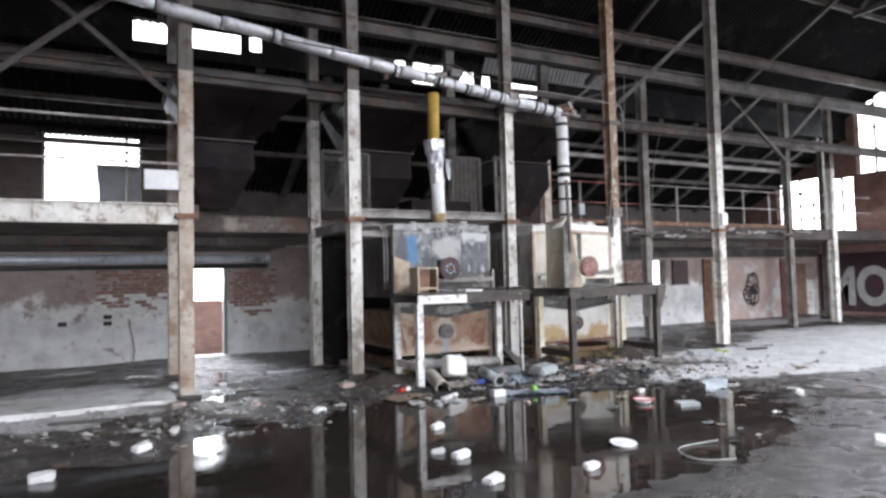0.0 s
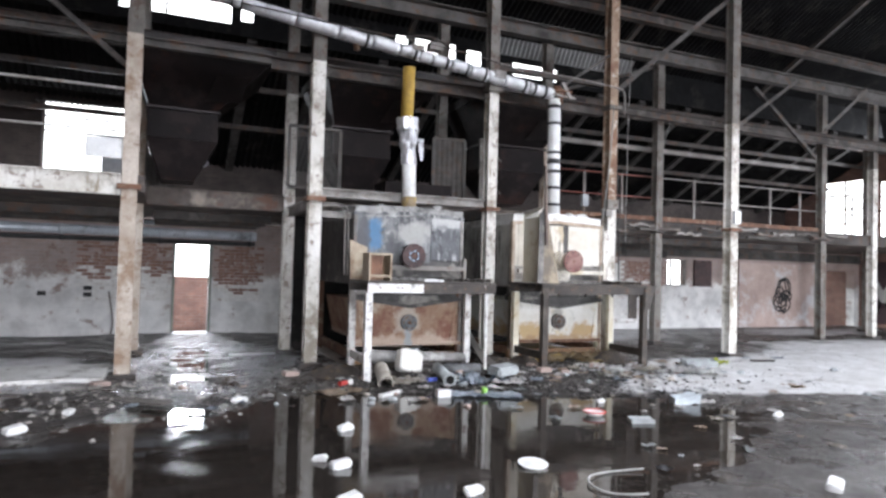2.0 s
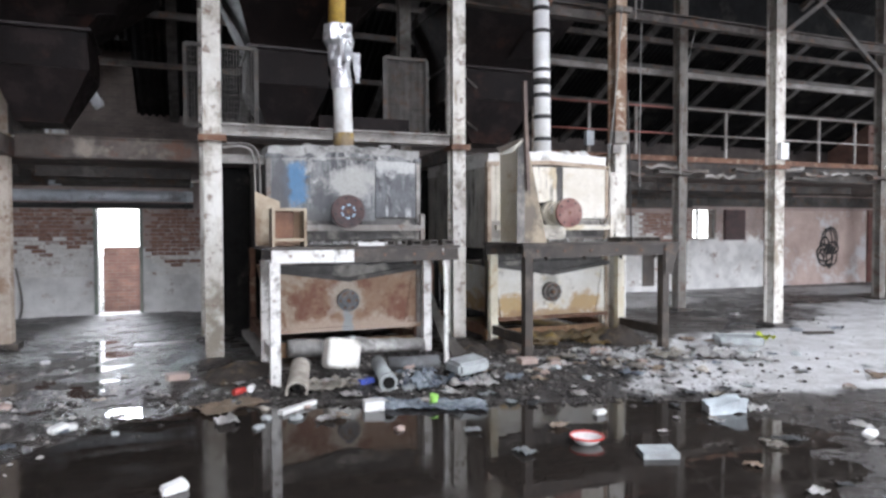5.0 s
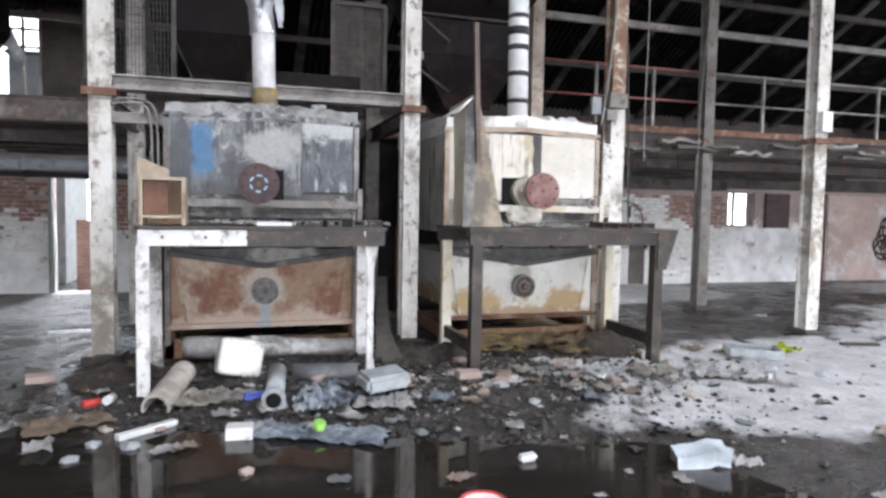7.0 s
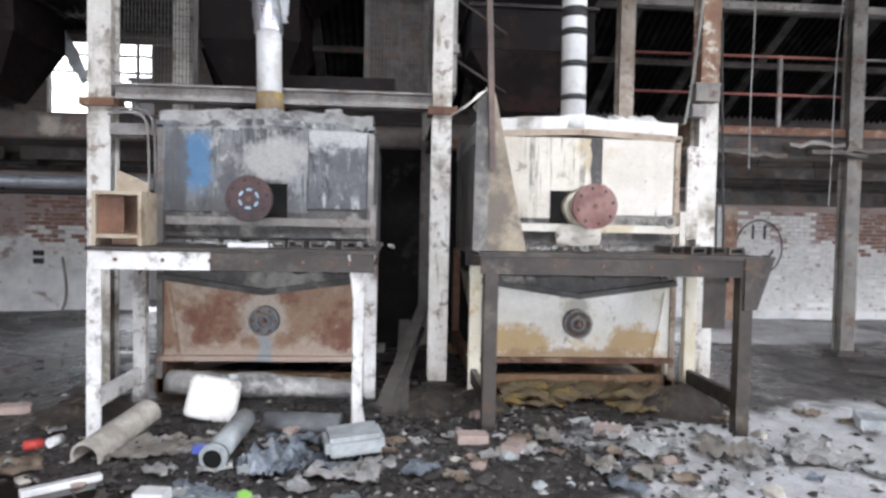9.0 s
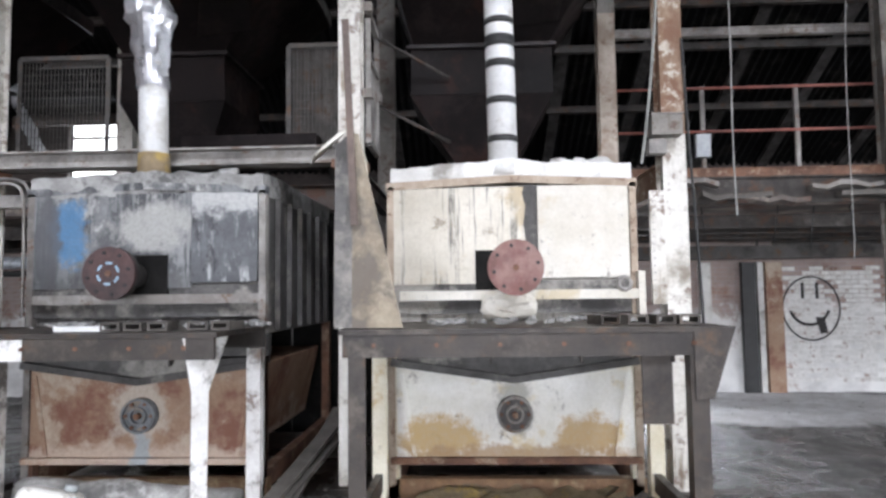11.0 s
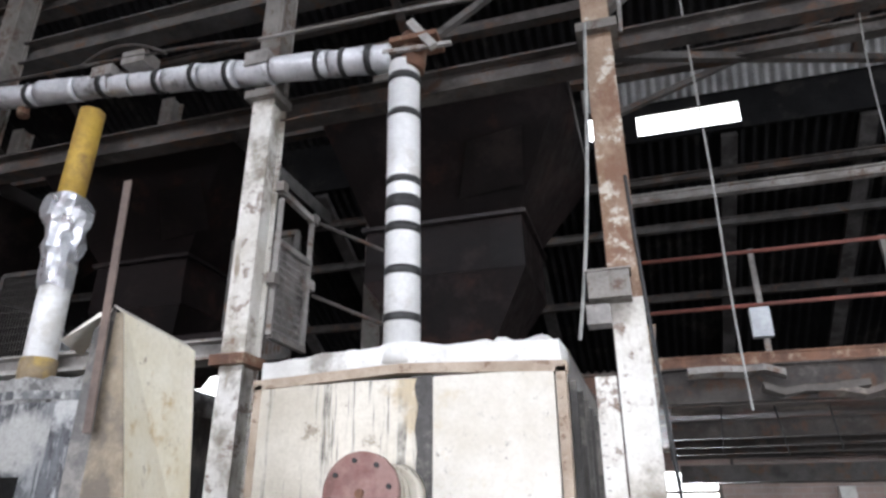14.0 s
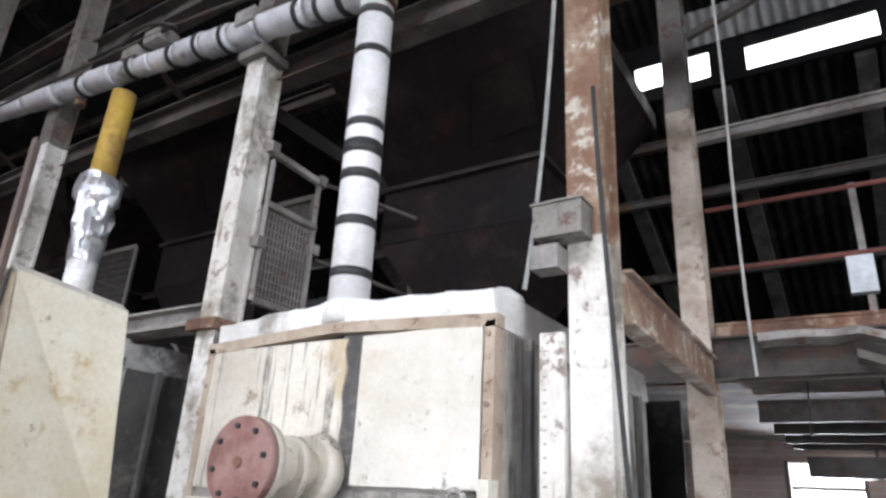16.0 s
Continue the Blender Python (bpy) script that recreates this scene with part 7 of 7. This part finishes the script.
for i in range(26):
    x, y, s = rl.uniform(7.3, 9.6), rl.gauss(8.35, 0.22), rl.uniform(0.1, 0.26)
    mt = rl.choice([paper, white_pl, paper, clay])
    put("litter_scrap", crumple(s * 1.3, s, s * 0.5, i * 2.3 + 50, 8), mt, {paper: "scrap of wet white paper on the dirt", white_pl: "scrap of dirty white plastic on the dirt", clay: "scrap of pale sacking on the dirt"}[mt], "litter", x, y, rl.uniform(0, 180), 0, 0, 0.01, "litter scraps")


for i in range(70):
    x, y, sz = rl.uniform(5.5, 11.0), rl.uniform(4.4, 8.0), rl.uniform(0.04, 0.13)
    mt = rl.choice([paper, card, clay, foam, dull_grey, dull_grey])
    put("litter_scrap", crumple(sz * 1.5, sz, sz * 0.4, i * 1.9 + 90, 7), mt, {paper: "scrap of wet white paper on the dirt", card: "scrap of torn brown card on the dirt", clay: "scrap of pale sacking on the dirt", foam: "scrap of grey foam on the dirt", dull_grey: "scrap of dark grey plastic on the dirt"}[mt], "litter", x, y, rl.uniform(0, 180), 0, 0, 0.004, "litter scraps")


def gravel(name, count, region, smin, smax, material, label, seed):
    rr = random.Random(seed)
    vs, fs = [], []
    base = ((0, 0, 1), (1, 0, 0), (0, 1, 0), (-1, 0, 0), (0, -1, 0), (0, 0, -1))
    tri_f = ((0, 1, 2), (0, 2, 3), (0, 3, 4), (0, 4, 1), (5, 2, 1), (5, 3, 2), (5, 4, 3), (5, 1, 4))
    for _ in range(count):
        x, y = region(rr)
        s = smin + (smax - smin) * rr.random() ** 3
        z = ground_height(x, y)
        k = len(vs)
        a = rr.uniform(0, math.tau)
        fx, fy, fz = rr.uniform(0.6, 1.4), rr.uniform(0.5, 1.2), rr.uniform(0.3, 0.7)
        for bx_, by_, bz_ in base:
            px, py = bx_ * fx * s, by_ * fy * s
            vs.append((x + px * math.cos(a) - py * math.sin(a), y + px * math.sin(a) + py * math.cos(a), z + (bz_ * fz + 0.25) * s))
        fs += [tuple(k + i for i in f) for f in tri_f]
    me = bpy.data.meshes.new(name)
    me.from_pydata(vs, [], fs)
    me.materials.append(material)
    tagged(new(name, me), label, "rubble", kind="stuff")


dark_grit = mat("dark_grit", (0.06, 0.053, 0.048), (0.028, 0.025, 0.023), 6, 0.75, 0, 0.3)
pale_grit = mat("pale_grit", (0.42, 0.4, 0.37), (0.26, 0.24, 0.22), 6, 0.85, 0, 0.3)
gravel("floor_grit", 5200, lambda r: (r.gauss(5.9, 1.5), r.gauss(8.5, 0.7)), 0.006, 0.05, dark_grit, "dark grit and crumbled debris on the floor", 1)
gravel("floor_grit", 1500, lambda r: (r.gauss(6.4, 1.9), r.gauss(8.4, 0.7)), 0.005, 0.035, pale_grit, "pale crumbs of lagging and plaster on the floor", 2)
gravel("floor_grit", 2400, lambda r: (r.uniform(-3, 16), r.uniform(2.5, 15.5)), 0.004, 0.02, dark_grit, "dark grit strewn over the hall floor", 3)
gravel("floor_grit", 1800, lambda r: (r.uniform(5.0, 9.0), r.uniform(4.0, 8.4)), 0.005, 0.026, dark_grit, "dark crumbs of dirt on the open floor", 6)
gravel("floor_grit", 900, lambda r: (r.gauss(0.6, 1.2), r.gauss(9.0, 0.9)), 0.006, 0.05, pale_grit, "pale crumbs along the slab edge", 4)

# raised slab at the dark end of the hall
bm = bmesh.new()
n = 40
rows = []
for i in range(n + 1):
    x = WEST + (0.92 - WEST) * i / n
    e = 9.62 + 0.08 * noise.noise(Vector((x * 1.3, 0, 0)))
    rows.append([bm.verts.new(q) for q in ((x, e, -0.1), (x, e + 0.03, 0.11), (x, 10.9, 0.12), (x, 11.2, -0.1))])
for ra, rb2 in zip(rows, rows[1:]):
    for i in range(3):
        bm.faces.new((ra[i], rb2[i], rb2[i + 1], ra[i + 1]))
bm.faces.new(rows[0])
bm.faces.new(rows[-1][::-1])
tagged(part("concrete_slab", bm, M["plaster"]), "low raised concrete slab with a broken pale edge", "slab", kind="structure")
# wall fittings on the left brickwork
for x, z in ((-0.72, 0.9), (0.13, 1.02), (0.13, 0.88)):
    bm = bmesh.new()
    box(bm, x - 0.07, NORTH - 0.05, z - 0.05, x + 0.09, NORTH - 0.003, z + 0.04)
    soften(bm, 0.01)
    tagged(part("wall_socket", bm, M["black"]), "dark broken fitting on the brick wall", "fitting", group="wall fittings")
cord("wall_cable", [(0.55, NORTH - 0.05, 0.95), (0.6, NORTH - 0.06, 0.6), (0.7, NORTH - 0.1, 0.3), (0.62, NORTH - 0.2, 0.05)], 0.02, M["beam_pale"], "stiff pale cable hanging from the wall", "cable")


# ---- single bricks that stand proud of the back wall ----
def brick_mesh(name, material):
    bm = bmesh.new()
    box(bm, -0.107, -0.006, -0.0325, 0.107, 0.02, 0.0325)
    me = bpy.data.meshes.new(name)
    bmesh.ops.recalc_face_normals(bm, faces=bm.faces[:])
    bm.to_mesh(me)
    bm.free()
    me.materials.append(material)
    return me


red_face = mat("worn_red_brick_face", (0.3, 0.17, 0.13), (0.17, 0.095, 0.075), 9, 0.88, 0, 0.4, 60, stain=(0.45, 0.42, 0.39), stain_at=0.6, stain_scale=6)
white_face = mat("whitewashed_brick_face", (0.78, 0.77, 0.745), (0.58, 0.57, 0.54), 9, 0.88, 0, 0.4, 60, stain=(0.3, 0.2, 0.16), stain_at=0.66, stain_scale=6)
BRICK_RED, BRICK_WHITE = brick_mesh("brick", red_face), brick_mesh("brick", white_face)
rk = random.Random(77)


def lay_bricks(parent, x0, x1, z0, z1, dado):
    row, z = 0, z0
    while z < z1:
        x = x0 + (0.1125 if row % 2 else 0.0)
        while x < x1 - 0.1:
            if rk.random() < 0.9:
                ob = new("brick", BRICK_WHITE if z < dado + rk.uniform(-0.25, 0.25) else BRICK_RED)
                ob.matrix_world = pose(x + 0.11, NORTH + rk.uniform(-0.003, 0.002), z + 0.0375, 0, 0, rk.uniform(-0.6, 0.6))
                ob.parent = parent
            x += 0.225
        z += 0.075
        row += 1


lay_bricks(bpy.data.objects["wall_north"], -0.1, 1.78, 0.75, 2.0, 1.3)
lay_bricks(bpy.data.objects["wall_north"], 2.68, 3.7, 0.75, 2.0, 1.1)
lay_bricks(bpy.data.objects["wall_north_whitewashed"], 12.75, 14.3, 0.15, 2.0, 2.1)
lay_bricks(bpy.data.objects["wall_north_whitewashed"], 14.32, 15.8, 0.15, 2.0, 1.3)
